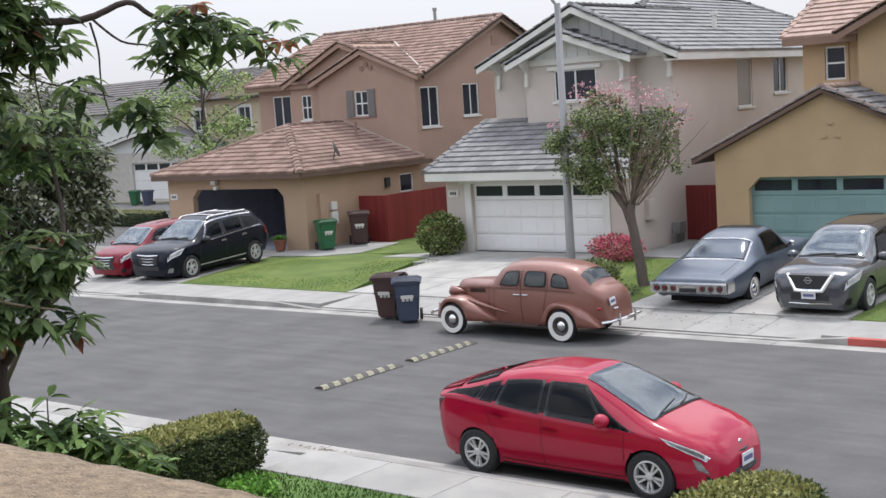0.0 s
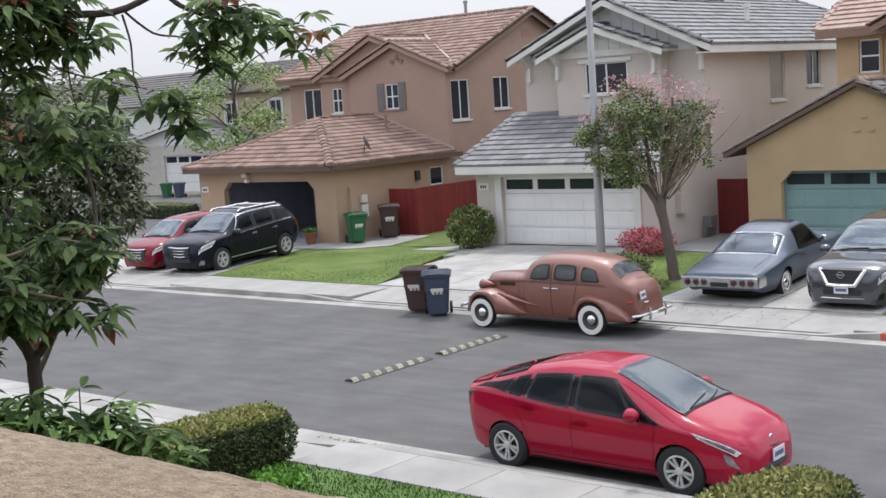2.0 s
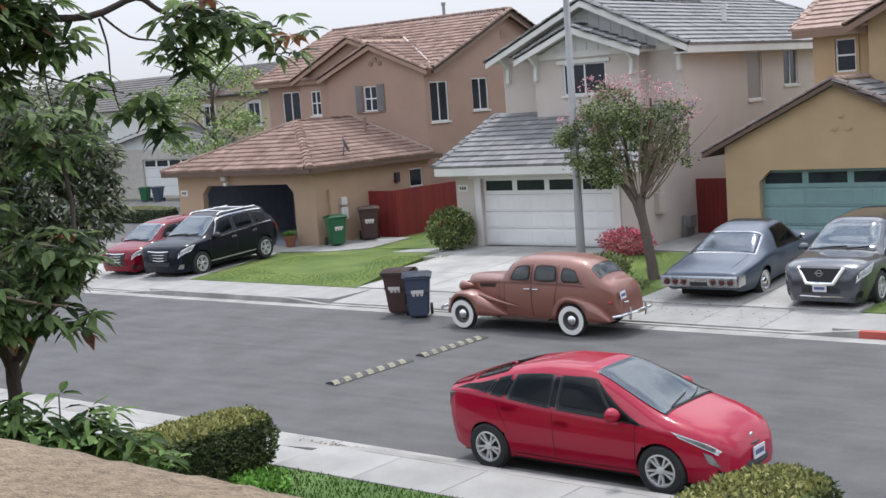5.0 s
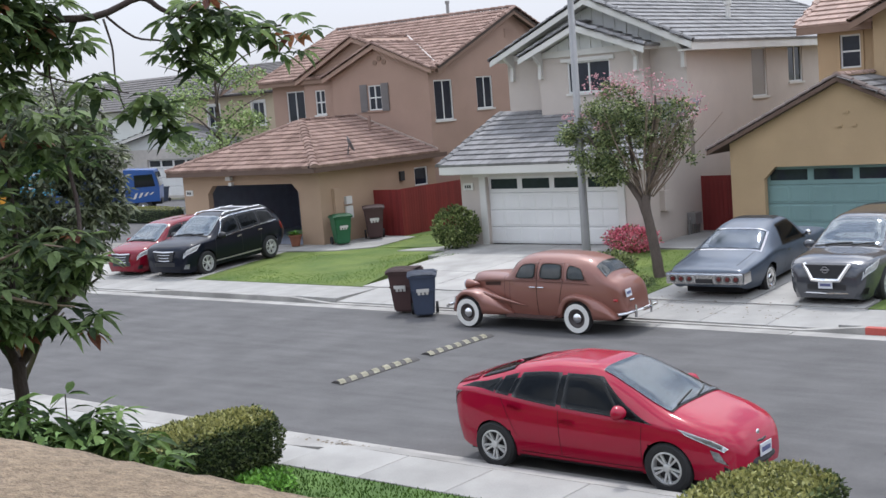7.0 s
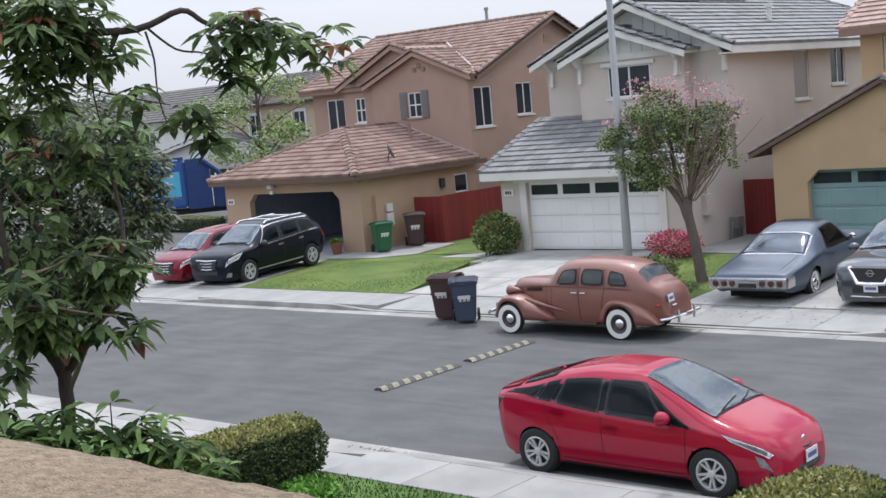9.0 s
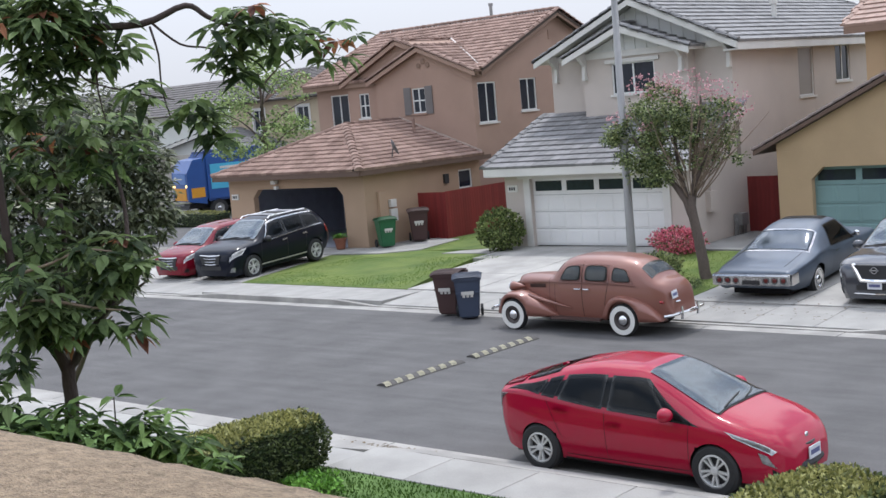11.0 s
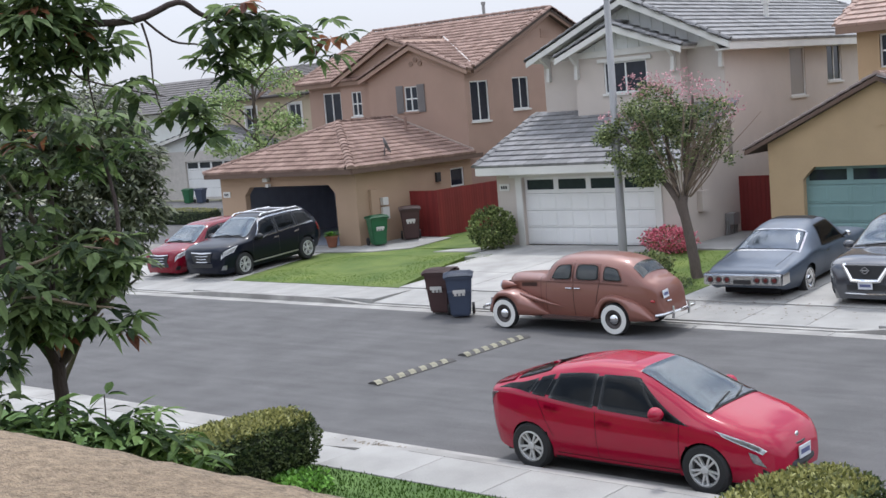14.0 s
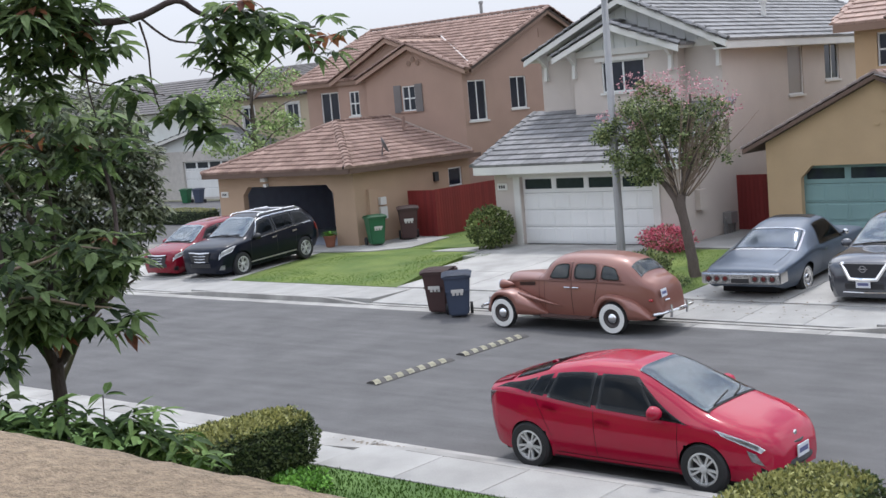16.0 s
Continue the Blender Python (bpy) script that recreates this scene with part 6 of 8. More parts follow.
def crossover(m, label, colour, h, L, W, wb, grille, rim_n=10, trims=True):
    """A tall five-door car; L, W, h its length, width and height, wb its wheelbase."""
    C = thing("suv", m, label, "car")
    f, r, a = L / 2 - 0.02, -L / 2 + 0.02, wb / 2
    w = W / 2 - 0.03
    k = h / 1.72
    sh = Shell(
        [(r, 0.95 * k), (r + 0.10, 1.20 * k), (r + 0.32, 1.55 * k), (r + 0.62, 1.71 * k), (-0.9, 1.75 * k), (0.0, 1.73 * k), (0.35, 1.665 * k), (0.75, 1.44 * k), (1.12, 1.19 * k), (1.3, 1.14 * k), (f - 0.45, 1.075 * k), (f - 0.16, 0.99 * k), (f - 0.05, 0.89 * k), (f, 0.72 * k)],
        [(r, 0.90 * k), (r + 0.3, 1.12 * k), (-0.9, 1.09 * k), (0.3, 1.04 * k), (1.1, 1.02 * k), (f - 0.5, 0.97 * k), (f - 0.14, 0.88 * k), (f, 0.64 * k)],
        [(r, w * 0.80), (r + 0.25, w * 0.93), (-a, w), (0, w), (a, w), (f - 0.4, w * 0.96), (f - 0.12, w * 0.86), (f, w * 0.68)],
        [(r, 0.48), (r + 0.3, 0.32), (-a, 0.22), (a, 0.22), (f - 0.2, 0.17), (f, 0.22)],
        [(r, 3.5), (r + 0.5, 5.5), (0.4, 6), (1.0, 5), (1.3, 3.4), (f, 2.6)],
        [(r, 0.12), (r + 0.5, 0.26), (0.4, 0.27), (1.1, 0.16), (f, 0.05)], 0.03)
    part("body", shell_body(sh, (-a, a), (0.41, 0.37)), colour, C, smooth=True)
    underbody(C, r + 0.35, f - 0.35, w * 0.7, 0.2, 0.75)
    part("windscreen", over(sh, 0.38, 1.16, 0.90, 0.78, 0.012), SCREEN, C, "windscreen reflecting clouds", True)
    part("rear_window", over(sh, r + 0.14, r + 0.5, 0.45, 0.82), CAR_GLASS, C, smooth=True)
    for s in (-1, 1):
        part("window_trim", patch(sh, [(1.02, 0.03), (r + 0.42, 0.10), (r + 0.62, 0.80), (0.40, 0.84)], s, 0.002, 20, 6, 0.003), BLACK, C)
        if trims:
            part("belt_strip", patch(sh, [(1.02, 0.00), (r + 0.44, 0.10), (r + 0.44, 0.15), (1.02, 0.045)], s, 0.012, 20, 2, 0.008), CHROME, C, "bright metal belt strip")
            part("belt_strip", patch(sh, [(0.98, 0.05), (0.94, 0.03), (0.40, 0.86), (0.44, 0.89)], s, 0.012, 4, 10, 0.008), CHROME, C)
            part("belt_strip", patch(sh, [(0.42, 0.82), (r + 0.70, 0.80), (r + 0.70, 0.845), (0.42, 0.875)], s, 0.012, 20, 2, 0.008), CHROME, C)
        for q in ([(0.88, 0.08), (-0.12, 0.08), (-0.12, 0.79), (0.38, 0.79)], [(-0.18, 0.08), (-1.05, 0.09), (-1.05, 0.78), (-0.18, 0.79)], [(-1.11, 0.09), (r + 0.52, 0.20), (r + 0.68, 0.68), (-1.11, 0.78)]):
            part("side_window", patch(sh, q, s), CAR_GLASS, C, smooth=True)
        part("headlamp", patch(sh, [(f - 0.05, -0.22), (f - 0.46, -0.20), (f - 0.66, 0.0), (f - 0.08, -0.03)], s, 0.010, 8, 4, 0.02), mat("bright_lamp_lens", (0.72, 0.73, 0.75), 0.1, 0.3, var=0.4, scale=14, bump=0, coat=1.0), C, "clear swept headlamp", True)
        part("fog_lamp", patch(sh, [(f - 0.06, -0.80), (f - 0.20, -0.82), (f - 0.20, -0.62), (f - 0.08, -0.60)], s, 0.008, 4, 4, 0.02), LAMP if trims else BLACK, C)
        part("tail_lamp", patch(sh, [(r + 0.28, -0.28), (r + 0.04, -0.30), (r + 0.05, 0.02), (r + 0.32, 0.04)], s, 0.010, 5, 4, 0.02), LAMP_RED, C)
        part("sill_trim", patch(sh, [(a - 0.40, -0.84), (-a + 0.42, -0.84), (-a + 0.42, -0.79), (a - 0.40, -0.79)], s, 0.020, 10, 2, 0.015), TRIM_GREY if trims else BLACK, C)
        if trims:
            bm = bmesh.new()
            y = sh.up(-0.4, 0.93)[0]
            tube(bm, [(0.25, s * y, h - 0.05), (0.15, s * y, h + 0.015), (-1.5, s * y, h + 0.01), (-1.62, s * y, h - 0.07)], 0.022, 8)
            part("roof_rail", bm, CHROME, C)
    handles(sh, C, ((-0.02, -0.10), (-0.98, -0.09)), CHROME if trims else colour)
    mirror(C, 0.78, w, 1.12 * k, colour if not trims else BLACK, (0.11, 0.12, 0.10))
    seams(sh, C, [[(1.08, -0.86), (1.07, -0.86), (1.0, 0.0), (1.01, 0.0)], [(-0.145, -0.88), (-0.155, -0.88), (-0.155, 0.05), (-0.145, 0.05)], [(-1.0, -0.6), (-1.01, -0.6), (-1.09, 0.05), (-1.08, 0.05)]], BLACK)
    if trims:
        for x in (-0.1, -0.95):
            bm = bmesh.new()
            tube(bm, [(x, -w * 0.68, h + 0.03), (x, 0, h + 0.045), (x, w * 0.68, h + 0.03)], 0.02, 6)
            part("roof_bar", bm, CHROME, C)
    zc = (0.72 if grille == "bars" else 0.79) * k
    bm = bmesh.new()
    if grille == "bars":
        prism(bm, [(f + 0.005, -0.44, zc + 0.13), (f + 0.02, -0.36, zc - 0.15), (f + 0.02, 0.36, zc - 0.15), (f + 0.005, 0.44, zc + 0.13)], (-0.08, 0, 0))
        g = part("grille", bm, BLACK, C)
        for i in range(4):
            bm = bmesh.new()
            ww = 0.44 - 0.02 * i
            tube(bm, [(f - 0.02, -ww, zc + 0.13 - i * 0.09), (f + 0.035, 0, zc + 0.12 - i * 0.09), (f - 0.02, ww, zc + 0.13 - i * 0.09)], 0.012 if 0 < i < 3 else 0.022, 6)
            part("grille_bar", bm, CHROME, g)
    else:
        prism(bm, [(f + 0.0, -0.46, zc + 0.16), (f + 0.02, -0.26, zc - 0.16), (f + 0.02, 0.26, zc - 0.16), (f + 0.0, 0.46, zc + 0.16)], (-0.08, 0, 0))
        g = part("grille", bm, BLACK, C)
        for pts in ([(f - 0.06, -0.50, zc + 0.17), (f + 0.03, -0.29, zc - 0.16), (f + 0.04, 0, zc - 0.17), (f + 0.03, 0.29, zc - 0.16), (f - 0.06, 0.50, zc + 0.17)],):
            bm = bmesh.new()
            tube(bm, pts, 0.055, 8)
            part("grille_chevron", bm, CHROME, g, "chrome V-shaped grille surround")
        bm = bmesh.new()
        lathe(bm, [(0.075, 0), (0.075, 0.02), (0.055, 0.02), (0.055, 0.0)], Matrix.Translation((f + 0.03, 0, zc + 0.06)) @ pose(0, 0, 0, 0, 90), 20, True)
        box(bm, f + 0.03, f + 0.05, -0.10, 0.10, zc + 0.045, zc + 0.075)
        part("badge", bm, CHROME, g)
        plate(C, pose(f + 0.055, 0, zc - 0.26, 0, 0, 90))
        bm = bmesh.new()
        tube(bm, [(f - 0.16, -0.72, 0.34), (f - 0.02, -0.5, 0.33), (f + 0.03, 0, 0.33), (f - 0.02, 0.5, 0.33), (f - 0.16, 0.72, 0.34)], 0.02, 6)
        part("bumper_trim", bm, CHROME, C)
    bm = bmesh.new()
    prism(bm, [(f - 0.10, -0.62, 0.40), (f + 0.015, -0.40, 0.40), (f + 0.015, 0.40, 0.40), (f - 0.10, 0.62, 0.40)], (0, 0, 0.12))
    part("air_intake", bm, BLACK, C)
    part("cowl", over(sh, 1.12, 1.22, 0.76, 0.76, 0.009), BLACK, C, smooth=True)
    wipers(sh, C, ([(1.19, -0.5), (1.13, -0.2), (1.10, 0.1)], [(1.19, 0.1), (1.13, 0.38), (1.08, 0.58)]))
    for ax in (-a, a):
        for s in (-1, 1):
            wheel(C, ax, s * (w - 0.09), 0.365, 0.225, s, "spoke", rim_n)
    return C


def garbage_truck():
    C = thing("garbage_truck", pose(-60, 35.0, 0), "blue side-loading refuse truck with pale blue sign panel", "truck")
    blue = mat("truck_blue", (0.02, 0.085, 0.30), 0.4, 0.1, var=0.12, scale=1.5, bump=0, coat=0.4)
    dark = mat("truck_dark_blue", (0.012, 0.04, 0.15), 0.5, var=0.2)
    bm = bmesh.new()
    prism(bm, [(-1.9, -1.2, 0.75), (-0.05, -1.2, 0.75), (0.0, -1.2, 1.5), (-0.25, -1.2, 2.5), (-1.9, -1.2, 2.62)], (0, 2.4, 0))
    part("cab", bm, blue, C, "blue cab")
    bm = bmesh.new()
    prism(bm, [(-1.35, -1.212, 1.6), (-0.22, -1.212, 1.6), (-0.34, -1.212, 2.28), (-1.35, -1.212, 2.28)], (0, 0.008, 0))
    part("cab_window", bm, CAR_GLASS, C)
    bm = bmesh.new()
    prism(bm, [(0.0, -1.05, 1.6), (-0.17, -1.05, 2.35), (-0.17, 1.05, 2.35), (0.0, 1.05, 1.6)], (0.012, 0, 0.0))
    part("windscreen", bm, SCREEN, C)
    bm = bmesh.new()
    for i in range(4):
        prism(bm, [(-1.5 + i * 0.3, -1.216, 0.95 + i * 0.06), (-1.35 + i * 0.3, -1.216, 0.98 + i * 0.06), (-1.2 + i * 0.3, -1.216, 1.30), (-1.35 + i * 0.3, -1.216, 1.27)], (0, 0.006, 0))
    part("stripe", bm, TRIM_WHITE, C, "white slanting stripes")
    bm = bmesh.new()
    box(bm, -9.0, 0.0, -0.45, 0.45, 0.55, 0.85)
    part("chassis", bm, BLACK, C)
    bm = bmesh.new()
    prism(bm, [(-4.6, -1.22, 0.85), (-3.3, -1.22, 0.85), (-3.3, -1.22, 3.35), (-3.7, -1.22, 3.65), (-4.6, -1.22, 3.65)], (0, 2.44, 0))
    part("hopper", bm, dark, C)
    bm = bmesh.new()
    tube(bm, [(-2.2, -1.1, 0.9), (-2.3, -1.2, 2.0), (-2.9, -1.25, 2.9), (-3.6, -1.3, 3.5)], 0.14, 8)
    part("lift_arm", bm, dark, C)
    bm = bmesh.new()
    box(bm, -3.2, -2.5, -1.0, 1.0, 0.8, 2.2)
    bmesh.ops.bevel(bm, geom=list(bm.edges), offset=0.06, segments=2, affect="EDGES")
    part("hydraulic_tank", bm, dark, C)
    bm = bmesh.new()
    prism(bm, [(-8.2, -1.22, 0.95), (-4.64, -1.22, 0.95), (-4.64, -1.22, 3.6), (-8.2, -1.22, 3.6)], (0, 2.44, 0))
    bmesh.ops.bevel(bm, geom=list(bm.edges), offset=0.12, segments=2, affect="EDGES")
    body = part("refuse_body", bm, blue, C)
    bm = bmesh.new()
    box(bm, -7.9, -4.95, -1.25, -1.223, 1.6, 3.0)
    sign = part("sign_panel", bm, mat("pale_blue_sign", (0.08, 0.42, 0.62), 0.5, var=0.1), body, "pale blue sign panel with plain bars")
    bm = bmesh.new()
    for i in range(3):
        box(bm, -7.3, -5.9 + 0.3 * i, -1.256, -1.25, 2.0 + i * 0.35, 2.14 + i * 0.35)
    part("bar", bm, TRIM_WHITE, sign)
    bm = bmesh.new()
    prism(bm, [(-9.3, -1.18, 1.0), (-8.22, -1.18, 0.8), (-8.22, -1.18, 3.4), (-8.9, -1.18, 3.3), (-9.3, -1.18, 2.6)], (0, 2.36, 0))
    tg = part("tailgate", bm, blue, C)
    bm = bmesh.new()
    box(bm, -9.1, -8.3, -1.196, -1.182, 1.2, 1.75)
    box(bm, -9.33, -9.302, -0.9, 0.9, 1.1, 1.75)
    box(bm, -9.33, -9.302, -1.05, 1.05, 1.05, 1.10)
    part("warning_panel", bm, mat("amber_panel", (0.62, 0.28, 0.02), 0.5), tg, "amber warning panel")
    bm = bmesh.new()
    box(bm, -9.33, -9.302, -0.95, 0.95, 1.98, 2.56)
    panel = part("panel", bm, mat("light_blue_panel", (0.10, 0.20, 0.45), 0.4, var=0.1), tg, "light blue rear panel with plain bars")
    bm = bmesh.new()
    box(bm, -9.336, -9.33, -0.45, 0.35, 2.24, 2.32)
    box(bm, -9.336, -9.33, 0.45, 0.70, 2.12, 2.40)
    part("bar", bm, TRIM_WHITE, panel)
    for y in (-0.98, 0.80, 0.98):
        bm = bmesh.new()
        lathe(bm, [(0.085, 0.0), (0.075, 0.03), (0.02, 0.045)], Matrix.Translation((-9.302, y, 1.87)) @ pose(0, 0, 0, 0, -90), 14)
        part("warning_lamp", bm, mat("amber_lamp_glow", (1.0, 0.62, 0.22), 0.4, emit=2.2, bump=0), tg, "glowing amber lamp")
    bm = bmesh.new()
    box(bm, -9.33, -9.25, -1.12, 1.12, 0.55, 0.75)
    part("rear_bumper", bm, BLACK, tg)
    bm = bmesh.new()
    for i in range(5):
        box(bm, -8.0 + i * 0.75, -7.75 + i * 0.75, -1.1, 1.1, 3.6, 3.72)
    tube(bm, [(-8.1, -0.9, 3.75), (-4.7, -0.9, 3.75)], 0.07, 8)
    part("roof_rail", bm, dark, C)
    for x in (-1.0, -6.2, -7.5):
        for s in (-1, 1):
            wheel(C, x, s * 1.0, 0.5, 0.3, s, "plain")
    return C


hatchback()
sedan_old()
fastback()
crossover(pose(-22.22, 14.35, 0.19, 0, 2.0, -85) @ Matrix.Scale(1.05, 4), "black polished crossover car parked before an open garage", mat("black_car_paint", (0.004, 0.006, 0.014), 0.3, 0.0, var=0.05, scale=1.2, fine=200, bump=0.0, coat=0.38, spec=0.1), 1.72, 4.70, 1.96, 2.90, "bars", 10, True)
crossover(pose(-0.16, 14.5, 0.19, 0, 2.0, -90), "dark grey crossover car with V-shaped chrome grille", paint("grey_car_paint", (0.060, 0.064, 0.075), 0.35, 0.22), 1.69, 4.89, 1.92, 2.82, "vee", 10, False)
crossover(pose(-24.40, 14.0, 0.17, 0, 2.0, -85), "deep red compact car on a driveway", mat("deep_red_paint", (0.17, 0.003, 0.014), 0.5, 0.0, var=0.05, scale=1.2, fine=200, bump=0.0, coat=0.8, spec=0.05), 1.60, 4.3, 1.78, 2.55, "bars", 8, False)
TRUCK = garbage_truck()

# ---- plants ----
def leafy(name, color, hue2, var=0.35, rough=0.5, island=0.7, trans=0.25):
    m = mat(name, color, rough, var=var, scale=2.0, fine=30, bump=0.1, island=island, hue2=hue2)
    N, L = m.node_tree.nodes, m.node_tree.links
    if "Translucent BSDF" not in N:
        t = N.new("ShaderNodeBsdfTranslucent")
        b = N["Principled BSDF"]
        b.inputs["Specular IOR Level"].default_value = 0.28
        src = b.inputs["Base Color"].links[0].from_socket
        L.new(src, t.inputs["Color"])
        mix = N.new("ShaderNodeMixShader")
        mix.inputs[0].default_value = trans
        L.new(b.outputs[0], mix.inputs[1])
        L.new(t.outputs[0], mix.inputs[2])
        L.new(mix.outputs[0], N["Material Output"].inputs["Surface"])
    return m


BIG_LEAF = leafy("large_leaf", (0.066, 0.105, 0.050), (0.150, 0.205, 0.082), 0.35, rough=0.62, trans=0.45)
DARK_LEAF = leafy("dark_leaf", (0.085, 0.102, 0.062), (0.155, 0.172, 0.10))
RED_LEAF = leafy("reddish_leaf", (0.16, 0.05, 0.03), (0.24, 0.10, 0.05))
SMALL_LEAF = leafy("small_tree_leaf", (0.072, 0.115, 0.045), (0.20, 0.235, 0.098))
LIGHT_LEAF = leafy("light_green_leaf", (0.16, 0.25, 0.08), (0.32, 0.40, 0.16))
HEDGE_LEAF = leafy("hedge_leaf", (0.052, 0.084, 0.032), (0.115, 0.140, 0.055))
BUSH_LEAF = leafy("bush_leaf", (0.055, 0.090, 0.030), (0.17, 0.21, 0.07))
COVER_LEAF = leafy("ground_cover_leaf", (0.09, 0.22, 0.03), (0.17, 0.34, 0.06))
PINK = leafy("pink_blossom", (0.62, 0.10, 0.17), (0.80, 0.30, 0.36), 0.2)
PALE_PINK = leafy("pale_pink_blossom", (0.50, 0.24, 0.27), (0.62, 0.36, 0.38), 0.2)
YELLOWISH = leafy("yellow_green_leaf", (0.24, 0.27, 0.10), (0.34, 0.37, 0.16))
BARK = mat("grey_bark", (0.115, 0.090, 0.075), 0.95, var=0.3, scale=6, fine=40, bump=0.8, stretch=(1, 1, 0.3))
DARK_BARK = mat("dark_bark", (0.055, 0.040, 0.036), 0.95, var=0.3, scale=6, fine=50, bump=0.7, stretch=(1, 1, 0.3))
TWIG = mat("pale_twig", (0.25, 0.19, 0.14), 0.9, var=0.2)


class Leaves:
    """Collects single leaves into one mesh."""

    def __init__(self):
        self.v, self.f = [], []

    def leaf(self, p, d, ln, w, fold=0.25, curl=0.25):
        d = d.normalized()
        side = d.cross(Vector((0, 0, 1)))
        side = side.normalized() if side.length > 0.05 else Vector((1, 0, 0))
        side = (side + Vector((0, 0, random.uniform(-0.5, 0.5)))).normalized()
        up = side.cross(d)
        b = len(self.v)
        pts = [p]
        for t, ww in ((0.3, 0.85), (0.65, 0.9)):
            c = p + d * (ln * t) - Vector((0, 0, curl * ln * t * t))
            pts += [c + side * (w * ww / 2) + up * (fold * w / 2), c, c - side * (w * ww / 2) + up * (fold * w / 2)]
        pts.append(p + d * ln - Vector((0, 0, curl * ln)))
        self.v += pts
        self.f += [(b, b + 1, b + 2), (b, b + 2, b + 3), (b + 1, b + 4, b + 5, b + 2), (b + 2, b + 5, b + 6, b + 3), (b + 4, b + 7, b + 5), (b + 5, b + 7, b + 6)]

    def small(self, p, d, ln, w):
        d = d.normalized()
        side = d.cross(Vector((random.uniform(-1, 1), random.uniform(-1, 1), random.uniform(-1, 1)))).normalized()
        b = len(self.v)
        self.v += [p, p + d * ln * 0.5 + side * w / 2, p + d * ln, p + d * ln * 0.5 - side * w / 2]
        self.f += [(b, b + 1, b + 2, b + 3)]

    def whorl(self, p, out, n, ln, w):
        """A tuft of drooping leaves at the end of a twig."""
        for i in range(n):
            a = 2 * math.pi * (i + random.random() * 0.7) / n
            d = Vector((math.cos(a), math.sin(a), random.uniform(-0.55, 0.35))) + out * 0.6
            s = random.uniform(0.65, 1.15)
            self.leaf(p + d * 0.01, d, ln * s, w * s, random.uniform(0.1, 0.4), random.uniform(0.1, 0.6))

    def put(self, name, material, parent, kind="stuff"):
        me = bpy.data.meshes.new(name)
        me.from_pydata(self.v, [], self.f)
        me.materials.append(material)
        ob = new(name, me)
        if parent is not None:
            ob.parent = parent
        return tagged(ob, kind=kind) if kind else ob


def rnd_in(rx, ry, rz, hollow=0.0):
    while True:
        p = Vector((random.uniform(-1, 1), random.uniform(-1, 1), random.uniform(-1, 1)))
        if hollow <= p.length <= 1:
            return Vector((p.x * rx, p.y * ry, p.z * rz))


def limb(parent, pts, r0, r1, material, name="limb", sides=8):
    n = len(pts)
    fine = []
    P = [Vector(p) for p in pts]
    for i in range(n - 1):
        a, b, c, d = P[max(i - 1, 0)], P[i], P[i + 1], P[min(i + 2, n - 1)]
        for k in range(4):
            t = k / 4
            fine.append(0.5 * ((2 * b) + (c - a) * t + (2 * a - 5 * b + 4 * c - d) * t * t + (3 * b - a - 3 * c + d) * t**3) + Vector((random.uniform(-1, 1), random.uniform(-1, 1), 0)) * r0 * 0.12)
    fine.append(P[-1])
    bm = bmesh.new()
    m = len(fine)
    tube(bm, fine, [r0 + (r1 - r0) * i / (m - 1) for i in range(m)], sides)
    return part(name, bm, material, parent, smooth=True)


SWAY = []


